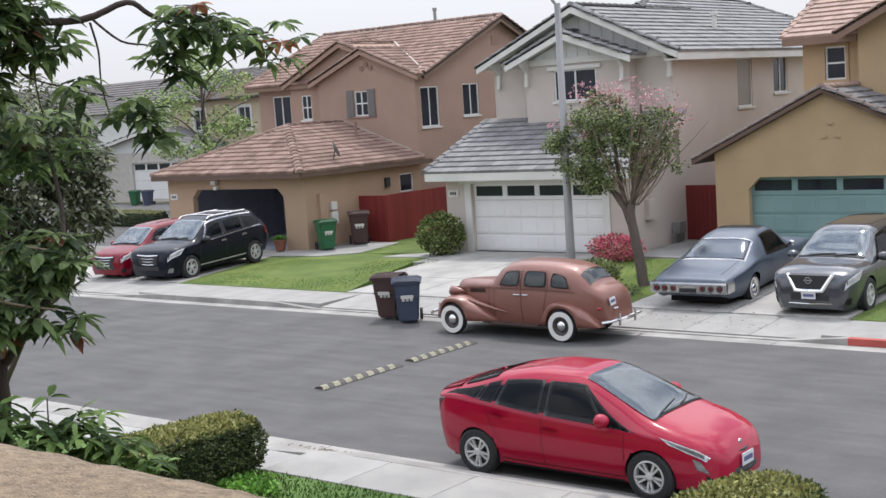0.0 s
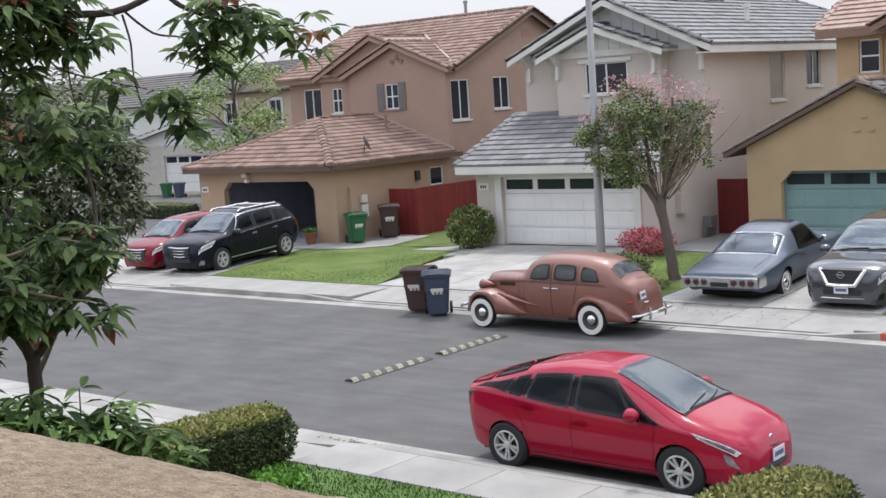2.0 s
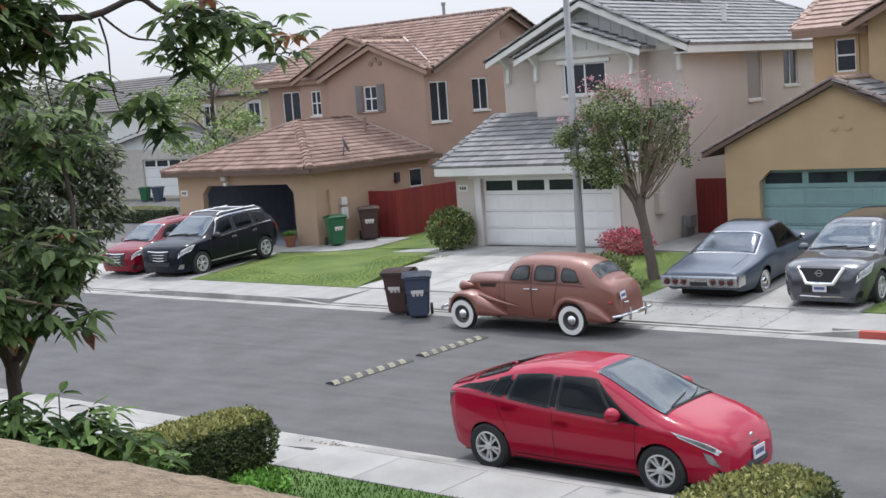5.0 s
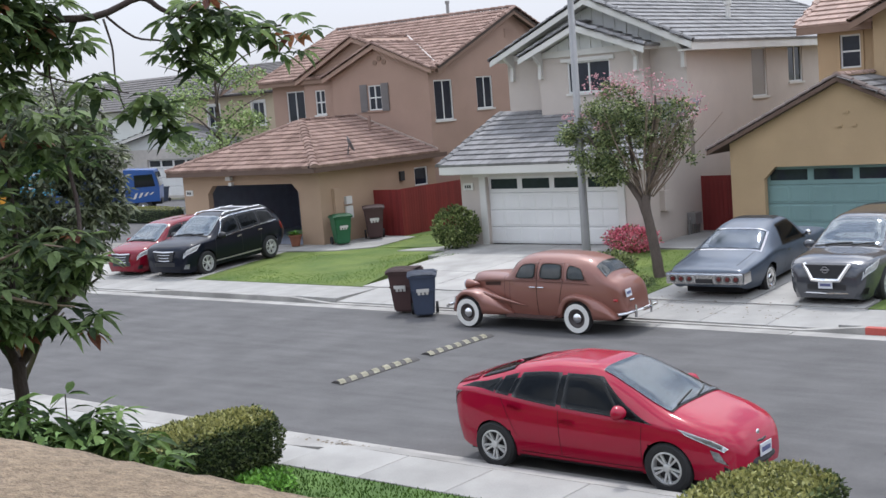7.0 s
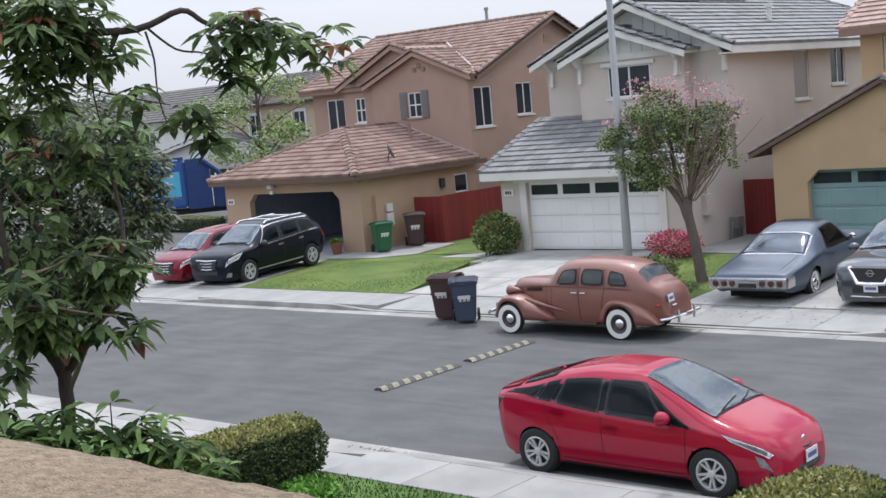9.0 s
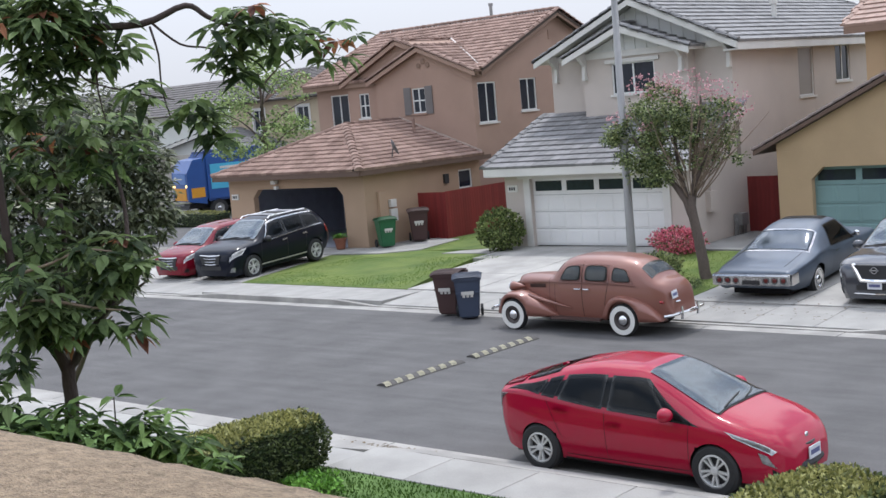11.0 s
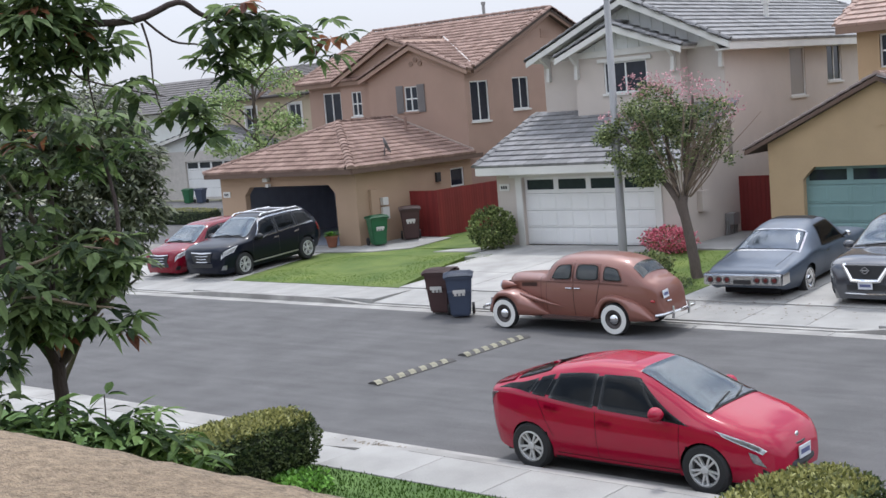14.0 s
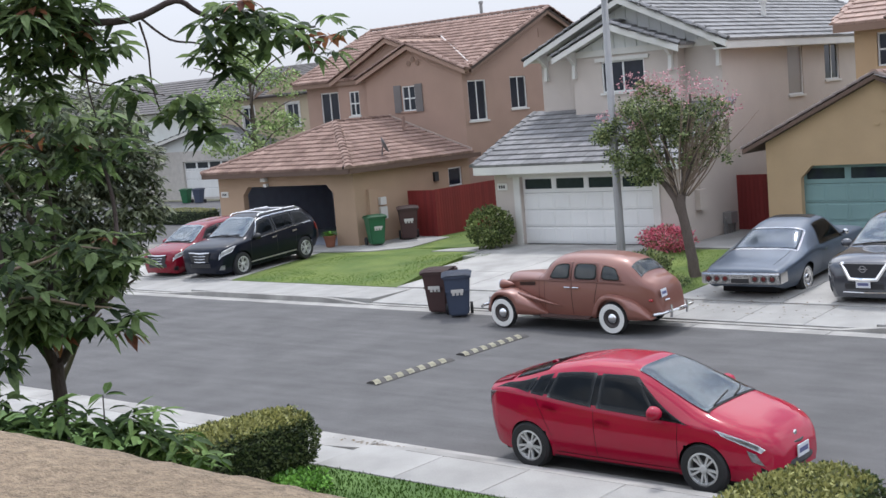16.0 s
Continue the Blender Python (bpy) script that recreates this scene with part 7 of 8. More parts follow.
def near_tree():
    """A young tree with large drooping leaves, close to the eye. Local x runs to the right, y away."""
    T = thing("tree", pose(2.466, -8.62, 0, 0, 0, 58.62), "young tree with large drooping glossy green leaves", "tree")
    limb(T, [(-0.03, -0.05, 0.1), (-0.05, -0.1, 1.5), (-0.02, -0.1, 2.91), (0.0, -0.1, 3.2), (0.01, -0.1, 3.52)], 0.062, 0.050, DARK_BARK, "trunk", 12)
    limb(T, [(0.01, -0.1, 3.46), (-0.09, -0.1, 3.70), (-0.23, -0.1, 3.97), (-0.30, 0.0, 4.38), (-0.30, 0.0, 4.92), (-0.36, -0.1, 5.5), (-0.33, -0.11, 5.86)], 0.042, 0.022, DARK_BARK)
    limb(T, [(0.01, -0.1, 3.48), (0.13, -0.1, 3.63), (0.28, -0.1, 3.84), (0.46, -0.11, 4.08), (0.55, 0.2, 4.5), (0.5, 0.5, 5.0)], 0.036, 0.012, DARK_BARK)
    limb(T, [(-0.1, -0.1, 3.72), (0.05, 0.2, 4.1), (0.1, 0.4, 4.6), (0.05, 0.5, 5.1)], 0.028, 0.010, DARK_BARK)
    limb(T, [(-0.25, -0.1, 4.0), (-0.05, -0.35, 4.02), (0.2, -0.4, 3.95), (0.42, -0.4, 3.9)], 0.016, 0.006, TWIG)
    limb(T, [(-0.28, -0.1, 4.2), (0.0, -0.3, 4.28), (0.2, -0.35, 4.35), (0.45, -0.35, 4.3)], 0.014, 0.005, TWIG)
    branch = new("branch")
    branch.parent = T
    branch.matrix_basis = pose(-0.33, -0.11, 5.83)
    o = Vector((-0.33, -0.11, 5.83))

    def off(pts):
        return [Vector(p) - o for p in pts]
    limb(branch, off([(-0.33, -0.11, 5.83), (0.28, -0.1, 5.89), (0.78, -0.13, 5.89), (1.1, -0.17, 6.0), (1.25, -0.18, 5.91), (1.44, -0.21, 5.82), (1.71, -0.26, 5.73), (2.07, -0.33, 5.74)]), 0.032, 0.008, DARK_BARK)
    for pts, r in (([(0.84, -0.14, 5.87), (0.88, -0.14, 5.67), (0.88, -0.14, 5.43), (0.92, -0.14, 5.22)], 0.009), ([(0.86, -0.14, 5.89), (1.04, -0.16, 5.73), (1.23, -0.18, 5.69), (1.38, -0.2, 5.62)], 0.010),
                   ([(0.45, -0.11, 5.72), (0.44, -0.11, 5.46), (0.47, -0.11, 5.22)], 0.008), ([(0.29, -0.1, 5.63), (0.39, -0.11, 5.51), (0.69, -0.13, 5.41), (0.96, -0.15, 5.34)], 0.008)):
        limb(branch, off(pts), r, r * 0.5, DARK_BARK, "twig", 6)
    still = ((0.05, -0.1, 6.05, 0.55, 0.18, 30), (0.12, -0.2, 5.88, 0.42, 0.22, 28), (0.46, -0.01, 5.82, 0.30, 0.22, 16), (-0.02, 0.1, 5.52, 0.30, 0.26, 20), (0.03, 0.5, 5.06, 0.42, 0.34, 20), (0.50, 0.69, 5.05, 0.34, 0.30, 14),
             (-0.1, 0.1, 4.40, 0.42, 0.36, 22), (0.38, -0.21, 4.22, 0.34, 0.23, 26), (0.04, -0.2, 3.88, 0.42, 0.16, 26), (0.47, -0.31, 3.80, 0.13, 0.10, 6), (-0.22, -0.5, 4.09, 0.24, 0.24, 14), (-0.36, -0.51, 3.52, 0.16, 0.22, 8))
    moving = ((0.69, -0.33, 5.42, 0.16, 0.12, 6), (1.38, -0.61, 5.82, 0.22, 0.16, 11), (1.34, -0.40, 5.54, 0.17, 0.22, 10), (1.06, -0.36, 5.23, 0.17, 0.22, 10), (1.72, -0.46, 5.71, 0.25, 0.17, 10), (2.10, -0.34, 5.70, 0.22, 0.18, 8), (1.59, -0.34, 5.88, 0.25, 0.10, 7), (1.21, -0.38, 5.04, 0.09, 0.10, 3))
    for parent, clusters, shift in ((T, still, Vector()), (branch, moving, o)):
        for x, y, z, rx, rz, n in clusters:
            lv = Leaves()
            red = Leaves()
            for i in range(int(n * (1.6 if parent is T else 1.25))):
                q = rnd_in(rx, max(rx * 0.8, 0.18), rz)
                p = Vector((x, y, z)) + q - shift
                (red if random.random() < 0.018 else lv).whorl(p, Vector((q.x, q.y, 0)).normalized() * 0.5, random.choice((6, 7, 8)), random.uniform(0.14, 0.20), random.uniform(0.055, 0.080))
            lv.put("foliage", BIG_LEAF, parent)
            if red.v:
                red.put("foliage", RED_LEAF, parent)
    SWAY.append(branch)


def back_tree():
    T = thing("tree", pose(-1.40, -6.26, 0), "dense dark green tree with small narrow leaves", "tree")
    limb(T, [(0, 0, 0.1), (0.01, 0.02, 1.6), (0.0, 0.02, 2.8), (0.1, 0.1, 4.0), (0.15, 0.2, 5.0)], 0.055, 0.03, BARK, "trunk", 10)
    for k in range(7):
        a = k * 0.9
        limb(T, [(0.02, 0.03, 2.5 + 0.25 * k), (0.5 * math.cos(a), 0.5 * math.sin(a), 3.0 + 0.25 * k), (0.95 * math.cos(a), 0.95 * math.sin(a), 3.3 + 0.25 * k)], 0.035, 0.01, BARK)
    for x, y, z, rx, rz, n in ((0.36, 0.62, 4.35, 0.66, 0.62, 680), (-0.25, -0.15, 4.1, 0.75, 0.70, 600), (0.18, 0.25, 3.75, 0.68, 0.44, 480), (-0.1, 0.0, 5.0, 0.70, 0.45, 460), (0.50, 0.78, 4.80, 0.44, 0.44, 280), (-0.6, -0.7, 4.4, 0.8, 0.8, 520), (0.25, 0.35, 5.30, 0.72, 0.42, 420), (-0.5, -0.5, 5.35, 0.7, 0.45, 320)):
        lv = Leaves()
        for i in range(n):
            q = rnd_in(rx, rx, rz, 0.35)
            lv.whorl(Vector((x, y, z)) + q, q.normalized() * 0.8, 5, 0.11, 0.044)
        lv.put("foliage", DARK_LEAF, T)


def near_shrub():
    T = thing("shrub", pose(2.466, -8.62, 0, 0, 0, 58.62) @ pose(0.25, -0.7, 0), "tall shrub with long arching green leaves", "shrub")
    for k in range(6):
        x = -0.5 + k * 0.2
        limb(T, [(x * 0.3, 0, 0.1), (x * 0.7, 0.02, 1.6), (x, 0.03, 2.8)], 0.02, 0.008, DARK_BARK, "stem", 6)
    limb(T, [(0.0, 0, 2.6), (0.02, 0, 3.1), (0.03, 0.0, 3.36)], 0.008, 0.004, DARK_BARK, "stem", 6)
    for x, z, rx, rz, n in ((-0.05, 3.10, 0.20, 0.09, 11), (0.24, 3.06, 0.18, 0.09, 10), (0.46, 2.96, 0.17, 0.07, 9), (-0.42, 3.16, 0.20, 0.13, 12), (0.05, 2.88, 0.45, 0.08, 22), (-0.3, 2.9, 0.3, 0.1, 10), (0.03, 3.36, 0.02, 0.01, 1), (0.5, 2.8, 0.3, 0.06, 12), (-0.80, 3.14, 0.26, 0.16, 16), (-0.85, 2.95, 0.3, 0.10, 14), (-0.55, 3.24, 0.22, 0.12, 12), (-0.22, 3.12, 0.25, 0.12, 12), (0.15, 3.08, 0.2, 0.08, 8), (-0.30, 3.28, 0.28, 0.09, 11), (0.28, 3.18, 0.18, 0.07, 6)):
        lv = Leaves()
        for i in range(n):
            q = rnd_in(rx, 0.2, rz)
            lv.whorl(Vector((x, 0, z)) + q, Vector((q.x, 0, 0.1)), 5, 0.20, 0.058)
        lv.put("foliage", leafy("arching_leaf", (0.055, 0.105, 0.030), (0.125, 0.195, 0.055), rough=0.65), T)


def street_tree():
    x0, y0 = -5.72, 14.35
    T = thing("tree", pose(x0, y0, lot_z(y0)), "small street tree with pink blossom and bare twigs on top", "tree")
    limb(T, [(0.20, 0.1, -0.05), (0.17, 0.09, 0.3), (0.08, 0.05, 1.0), (-0.02, 0, 1.75), (-0.03, 0, 2.15)], 0.155, 0.105, BARK, "trunk", 14)
    limb(T, [(-0.02, 0, 1.6), (-0.25, -0.05, 2.15), (-0.65, -0.1, 2.65), (-1.1, -0.15, 3.1), (-1.5, -0.2, 3.7)], 0.10, 0.03, BARK)
    limb(T, [(-0.15, 0, 2.0), (-0.35, 0.1, 2.7), (-0.5, 0.2, 3.4), (-0.55, 0.2, 4.2)], 0.08, 0.025, BARK)
    limb(T, [(0.0, 0, 2.0), (0.08, 0.05, 2.5), (0.10, 0.1, 3.2), (0.3, 0.1, 4.0), (0.35, 0.1, 4.6)], 0.10, 0.025, BARK)
    limb(T, [(0.03, 0, 2.1), (0.35, -0.1, 2.8), (0.75, -0.1, 3.45), (1.15, -0.1, 4.05)], 0.06, 0.012, BARK)
    random.seed(5)
    for k in range(34):
        a, b = random.uniform(-1.6, 1.7), random.uniform(-0.9, 0.9)
        z = random.uniform(2.6, 3.4)
        tip = (a * 1.15, b, z + random.uniform(0.7, 1.5))
        limb(T, [(a * 0.16 - 0.02, b * 0.15, z - 0.55), (a * 0.68, b * 0.7, z + 0.2), tip], 0.017, 0.005, TWIG, "twig", 5)
    # bare and half-bare shoots on the side away from the lamp
    for k in range(46):
        a, b = random.uniform(0.0, 1.0), random.uniform(-0.7, 0.6)
        z = random.uniform(2.5, 3.5)
        limb(T, [(0.05 + 0.12 * a, b * 0.1, z - 0.45), (0.3 + 0.6 * a, b * 0.7, z + 0.25), (0.5 + 0.95 * a, b, z + random.uniform(0.7, 1.25))], 0.016, 0.004, TWIG, "twig", 5)
    for x, y, z, rx, rz, n in ((-1.35, -0.1, 3.45, 0.85, 0.65, 430), (-0.45, 0.1, 3.70, 0.9, 0.8, 420), (-0.85, -0.3, 2.85, 0.65, 0.38, 300), (0.30, 0.0, 3.95, 0.75, 0.70, 260), (-0.75, 0.0, 4.45, 0.85, 0.45, 260), (0.85, 0.0, 3.3, 0.55, 0.55, 90), (1.15, 0.0, 3.95, 0.5, 0.45, 90), (-1.95, -0.2, 3.75, 0.45, 0.45, 150), (0.2, 0.0, 3.0, 0.4, 0.3, 60), (-1.6, 0.1, 4.2, 0.4, 0.3, 80)):
        lv = Leaves()
        yl = Leaves()
        tufts = [rnd_in(rx, rx * 0.85, rz, 0.3) for _ in range(max(5, n // 14))]
        for i in range(n):
            q = random.choice(tufts) + rnd_in(0.24, 0.24, 0.17)
            p = Vector((x, y, z)) + q
            for j in range(7):
                d = Vector((random.uniform(-1, 1), random.uniform(-1, 1), random.uniform(-0.8, 0.5)))
                (yl if random.random() < 0.08 else lv).small(p + d * random.uniform(0.03, 0.12), d, random.uniform(0.055, 0.11), random.uniform(0.035, 0.06))
        lv.put("foliage", SMALL_LEAF, T)
        yl.put("foliage", YELLOWISH, T)
    bl = Leaves()
    for x, z, rx, rz, n in ((-0.85, 4.95, 0.8, 0.38, 190), (0.2, 4.80, 0.8, 0.5, 170), (1.35, 4.30, 0.45, 0.35, 90), (-1.95, 4.15, 0.35, 0.25, 60), (-1.1, 3.9, 0.15, 0.15, 40), (0.9, 4.7, 0.5, 0.3, 60)):
        for i in range(n):
            p = Vector((x, 0, z)) + rnd_in(rx, 0.5, rz)
            for j in range(2):
                bl.small(p, Vector((random.uniform(-1, 1), random.uniform(-1, 1), random.uniform(-1, 1))), 0.065, 0.045)
    bl.put("blossom", PALE_PINK, T)


def far_tree(x, y, h, spread, n, label, material=None, z_low=3.0):
    T = thing("tree", pose(x, y, 0), label, "tree")
    limb(T, [(0, 0, 0), (0.1, 0, h * 0.3), (0, 0.1, h * 0.6), (0.1, 0, h * 0.85)], 0.18, 0.04, BARK, "trunk", 8)
    for k in range(9):
        a = k * 2.4
        z = h * (0.35 + 0.05 * k)
        limb(T, [(0, 0, z), (math.cos(a) * spread * 0.4, math.sin(a) * spread * 0.4, z + h * 0.12), (math.cos(a) * spread * 0.8, math.sin(a) * spread * 0.8, z + h * 0.18)], 0.06, 0.015, BARK)
    for k in range(14):
        a = k * 2.4
        r = spread * (0.25 + 0.55 * ((k * 37) % 10) / 10)
        c = Vector((math.cos(a) * r, math.sin(a) * r, z_low + (h - z_low) * ((k * 53) % 14) / 14))
        lv = Leaves()
        s = spread * random.uniform(0.25, 0.4)
        for i in range(n):
            p = c + rnd_in(s, s, s * 0.7)
            d = Vector((random.uniform(-1, 1), random.uniform(-1, 1), random.uniform(-0.8, 0.4)))
            lv.small(p, d, random.uniform(0.14, 0.26), random.uniform(0.08, 0.15))
        lv.put("foliage", material or LIGHT_LEAF, T)


def bush(name, x, y, z, rx, ry, rz, n, material, label, leaf=0.09, extra=None):
    T = thing(name, pose(x, y, z), label, name)
    for k in range(6):
        a = k * 1.05
        limb(T, [(0, 0, -0.02), (math.cos(a) * rx * 0.4, math.sin(a) * ry * 0.4, rz * 0.5), (math.cos(a) * rx * 0.7, math.sin(a) * ry * 0.7, rz * 1.1)], 0.025, 0.008, BARK, "stem", 5)
    lv, ex = Leaves(), Leaves()
    for i in range(n):
        q = rnd_in(1, 1, 1, 0.55)
        bump = 1 + 0.16 * noise.noise(q * 2.3 + Vector((x, y, 0)))
        p = Vector((q.x * rx * bump, q.y * ry * bump, max(0.02, rz + q.z * rz * bump)))
        for j in range(3):
            d = q + Vector((random.uniform(-1, 1), random.uniform(-1, 1), random.uniform(-0.6, 1)))
            tgt = ex if extra and random.random() < extra[1] else lv
            tgt.small(p, d, leaf * random.uniform(0.7, 1.3), leaf * 0.55)
    lv.put("foliage", material, T)
    if extra:
        ex.put("blossom" if "blossom" in extra[0].name else "foliage", extra[0], T)
    return T


def hedge(x0, x1, y0, y1, z0, z1, n, label):
    T = thing("hedge", pose((x0 + x1) / 2, (y0 + y1) / 2, z0), label, "hedge")
    w, d, h = (x1 - x0) / 2, (y1 - y0) / 2, z1 - z0
    bm = bmesh.new()
    box(bm, -w + 0.13, w - 0.13, -d + 0.13, d - 0.13, 0.0, h - 0.13)
    bmesh.ops.bevel(bm, geom=list(bm.edges), offset=0.10, segments=3, affect="EDGES")
    part("core", bm, mat("hedge_core", (0.014, 0.022, 0.009), 1.0, var=0.5, scale=8), T)
    lv, top = Leaves(), Leaves()
    area = [(2 * w) * (2 * d), 2 * w * h * 2, 2 * d * h * 2]
    for i in range(n):
        r = random.uniform(0, sum(area))
        a, b = random.uniform(-1, 1), random.uniform(-1, 1)
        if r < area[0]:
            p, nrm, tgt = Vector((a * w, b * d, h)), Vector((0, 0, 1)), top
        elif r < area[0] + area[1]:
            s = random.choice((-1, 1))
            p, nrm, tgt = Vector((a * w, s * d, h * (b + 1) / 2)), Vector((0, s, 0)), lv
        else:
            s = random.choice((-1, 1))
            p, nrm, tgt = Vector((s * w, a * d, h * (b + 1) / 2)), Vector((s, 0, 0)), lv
        k = Vector((p.x / w, p.y / d, (p.z - h / 2) / (h / 2)))
        rounding = 0.09 * (max(0, abs(k.x) + abs(k.y) + abs(k.z) - 1.75))
        p -= Vector((k.x, k.y, k.z)) * rounding
        p += nrm * (0.035 * noise.noise(p * 4) + random.uniform(-0.09, 0.0))
        dd = nrm * random.uniform(0.2, 1) + Vector((random.uniform(-1, 1), random.uniform(-1, 1), random.uniform(-0.6, 0.9)))
        tgt.small(p, dd, random.uniform(0.045, 0.075), random.uniform(0.028, 0.042))
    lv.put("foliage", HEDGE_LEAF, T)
    # sunlight on the top is put into these paler, yellower leaves
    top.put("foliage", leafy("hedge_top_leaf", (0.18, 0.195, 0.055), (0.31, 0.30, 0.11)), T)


def ground_cover(x, y, z, rx, ry, h, n, material, label, name="ground_cover"):
    lv = Leaves()
    for i in range(n):
        q = rnd_in(rx, ry, 0.01)
        p = Vector((q.x, q.y, random.uniform(0.0, h) * (1 - (q.x / rx) ** 2 * 0.5)))
        d = Vector((random.uniform(-1, 1), random.uniform(-1, 1), random.uniform(0.1, 1)))
        lv.small(p, d, random.uniform(0.06, 0.12), random.uniform(0.03, 0.06))
    ob = lv.put(name, material, None)
    ob.location = (x, y, z)
    tagged(ob, label, "plants", kind="stuff")


def grass_tufts(name, spots, label, ln, low=(0.078, 0.165, 0.018), high=(0.135, 0.205, 0.036)):
    lv = Leaves()
    for x0, x1, y0, y1, n, far in spots:
        for i in range(n):
            x, y = random.uniform(x0, x1), random.uniform(y0, y1)
            z = (lot_z(y, x) + 0.018) if far else 0.128
            p = Vector((x, y, z))
            d = Vector((random.uniform(-0.5, 0.5), random.uniform(-0.5, 0.5), 1))
            lv.small(p, d, ln * random.uniform(0.6, 1.3), 0.02)
    ob = lv.put(name, leafy(name + "_blade", low, high, 0.2, island=0.3, trans=0.5), None)
    tagged(ob, label, "grass", kind="stuff")


near_tree()
random.seed(11)
back_tree()
random.seed(12)
near_shrub()
street_tree()
random.seed(14)
far_tree(-39.6, 29.9, 9.0, 3.4, 360, "airy light green tree behind the brown house")
far_tree(-64, 37, 7.0, 3.2, 120, "green tree before a distant house", None, 2.5)
random.seed(15)
bush("bush", -14.85, 17.95, lot_z(17.95), 0.80, 0.66, 0.68, 1500, BUSH_LEAF, "rounded green bush beside a garage door", 0.10, (YELLOWISH, 0.12))
bush("azalea", -8.32, 17.85, lot_z(17.85), 0.86, 0.60, 0.37, 1100, BUSH_LEAF, "low bush covered in bright pink blossom", 0.09, (PINK, 0.80))
bush("shrub", -6.75, 14.0, lot_z(14.0), 0.75, 0.7, 0.36, 700, SMALL_LEAF, "pale green leafy shrub at a tree foot", 0.10, (YELLOWISH, 0.35))
hedge(-3.62, -2.48, -4.8, -1.50, 0.13, 0.98, 17000, "clipped box hedge with top leaves coloured paler as if sunlit")
hedge(4.55, 5.73, -4.0, -1.46, 0.13, 1.17, 14000, "clipped box hedge with yellower top leaves coloured as if sunlit")
hedge(-46.6, -40.5, 27.0, 28.2, 0.0, 0.80, 5000, "clipped hedge before a side street")
ground_cover(-2.1, -2.35, 0.13, 0.55, 0.35, 0.16, 600, COVER_LEAF, "bright green low plants beside a hedge")
ground_cover(-6.2, 13.3, lot_z(13.3), 1.2, 1.0, 0.14, 1200, SMALL_LEAF, "low plants round a street tree")
grass_tufts("grass", ((-20.5, -14.0, 12.0, 17.0, 9000, True), (-19.8, -15.2, 18.6, 22, 3000, True), (-8.9, -4.8, 12.0, 18.0, 4500, True), (0.8, 4, 12.0, 16, 1200, True)), "short mown grass blades on the far lawns", 0.024)
grass_tufts("near_grass", ((-6, 4, -3.2, -1.54, 9000, False),), "short green grass blades beside the pavement", 0.05, (0.035, 0.085, 0.012), (0.070, 0.125, 0.022))
# ---- bins and small things ----


def wheelie_bin(x, y, z, rz, colour, label, bars=True, scale=1.0):
    B = thing("wheeled_bin", pose(x, y, z, 0, 0, rz) @ Matrix.Scale(scale, 4), label, "bin")
    B.scale = (scale,) * 3
    bm = bmesh.new()
    lo = [(-0.22, -0.24, 0.04), (0.22, -0.24, 0.04), (0.22, 0.22, 0.04), (-0.22, 0.22, 0.04)]
    hi = [(-0.30, -0.34, 0.98), (0.30, -0.34, 0.98), (0.30, 0.36, 0.98), (-0.30, 0.36, 0.98)]
    a, b = [bm.verts.new(p) for p in lo], [bm.verts.new(p) for p in hi]
    bm.faces.new(a[::-1])
    bm.faces.new(b)
    for i in range(4):
        bm.faces.new((a[i], a[(i + 1) % 4], b[(i + 1) % 4], b[i]))
    bmesh.ops.bevel(bm, geom=list(bm.edges), offset=0.035, segments=2, affect="EDGES")
    body = part("body", bm, colour, B)
    bm = bmesh.new()
    box(bm, -0.325, 0.325, -0.365, 0.38, 0.91, 0.975)
    box(bm, -0.27, 0.27, -0.325, -0.30, 0.60, 0.64)
    part("rim", bm, colour, body)
    bm = bmesh.new()
    n = 10
    rows = []
    for i in range(n + 1):
        t = i / n
        y1 = -0.40 + 0.80 * t
        zt = 0.985 + 0.075 * math.sin(math.pi * min(1, t * 1.15)) ** 0.6
        rows.append([bm.verts.new((u * 0.335, y1, zt - 0.035 * abs(u) ** 4)) for u in (-1, -0.7, -0.3, 0, 0.3, 0.7, 1)])
    for r0, r1 in zip(rows, rows[1:]):
        for k in range(6):
            bm.faces.new((r0[k], r0[k + 1], r1[k + 1], r1[k]))
    bmesh.ops.solidify(bm, geom=list(bm.faces), thickness=0.03)
    part("lid", bm, colour, B)
    bm = bmesh.new()
    tube(bm, [(-0.26, 0.38, 0.94), (-0.26, 0.46, 0.98), (0.26, 0.46, 0.98), (0.26, 0.38, 0.94)], 0.018, 8)
    part("handle", bm, colour, B)
    for s in (-1, 1):
        bm = bmesh.new()
        lathe(bm, [(0.03, -0.03), (0.13, -0.03), (0.135, 0.0), (0.13, 0.03), (0.03, 0.03)], pose(s * 0.28, 0.29, 0.135, 0, 90, 0), 20)
        part("wheel", bm, RUBBER, B)
    if bars:
        bm = bmesh.new()
        box(bm, -0.14, 0.14, -0.305, -0.300, 0.62, 0.70, pose(0, -0.005, 0, 6))
        for k in range(3):
            box(bm, -0.12 + k * 0.09, -0.06 + k * 0.09, -0.318, -0.309, 0.52, 0.60)
        part("bar", bm, TRIM_GREY, body, "pale printed bars")
    return B


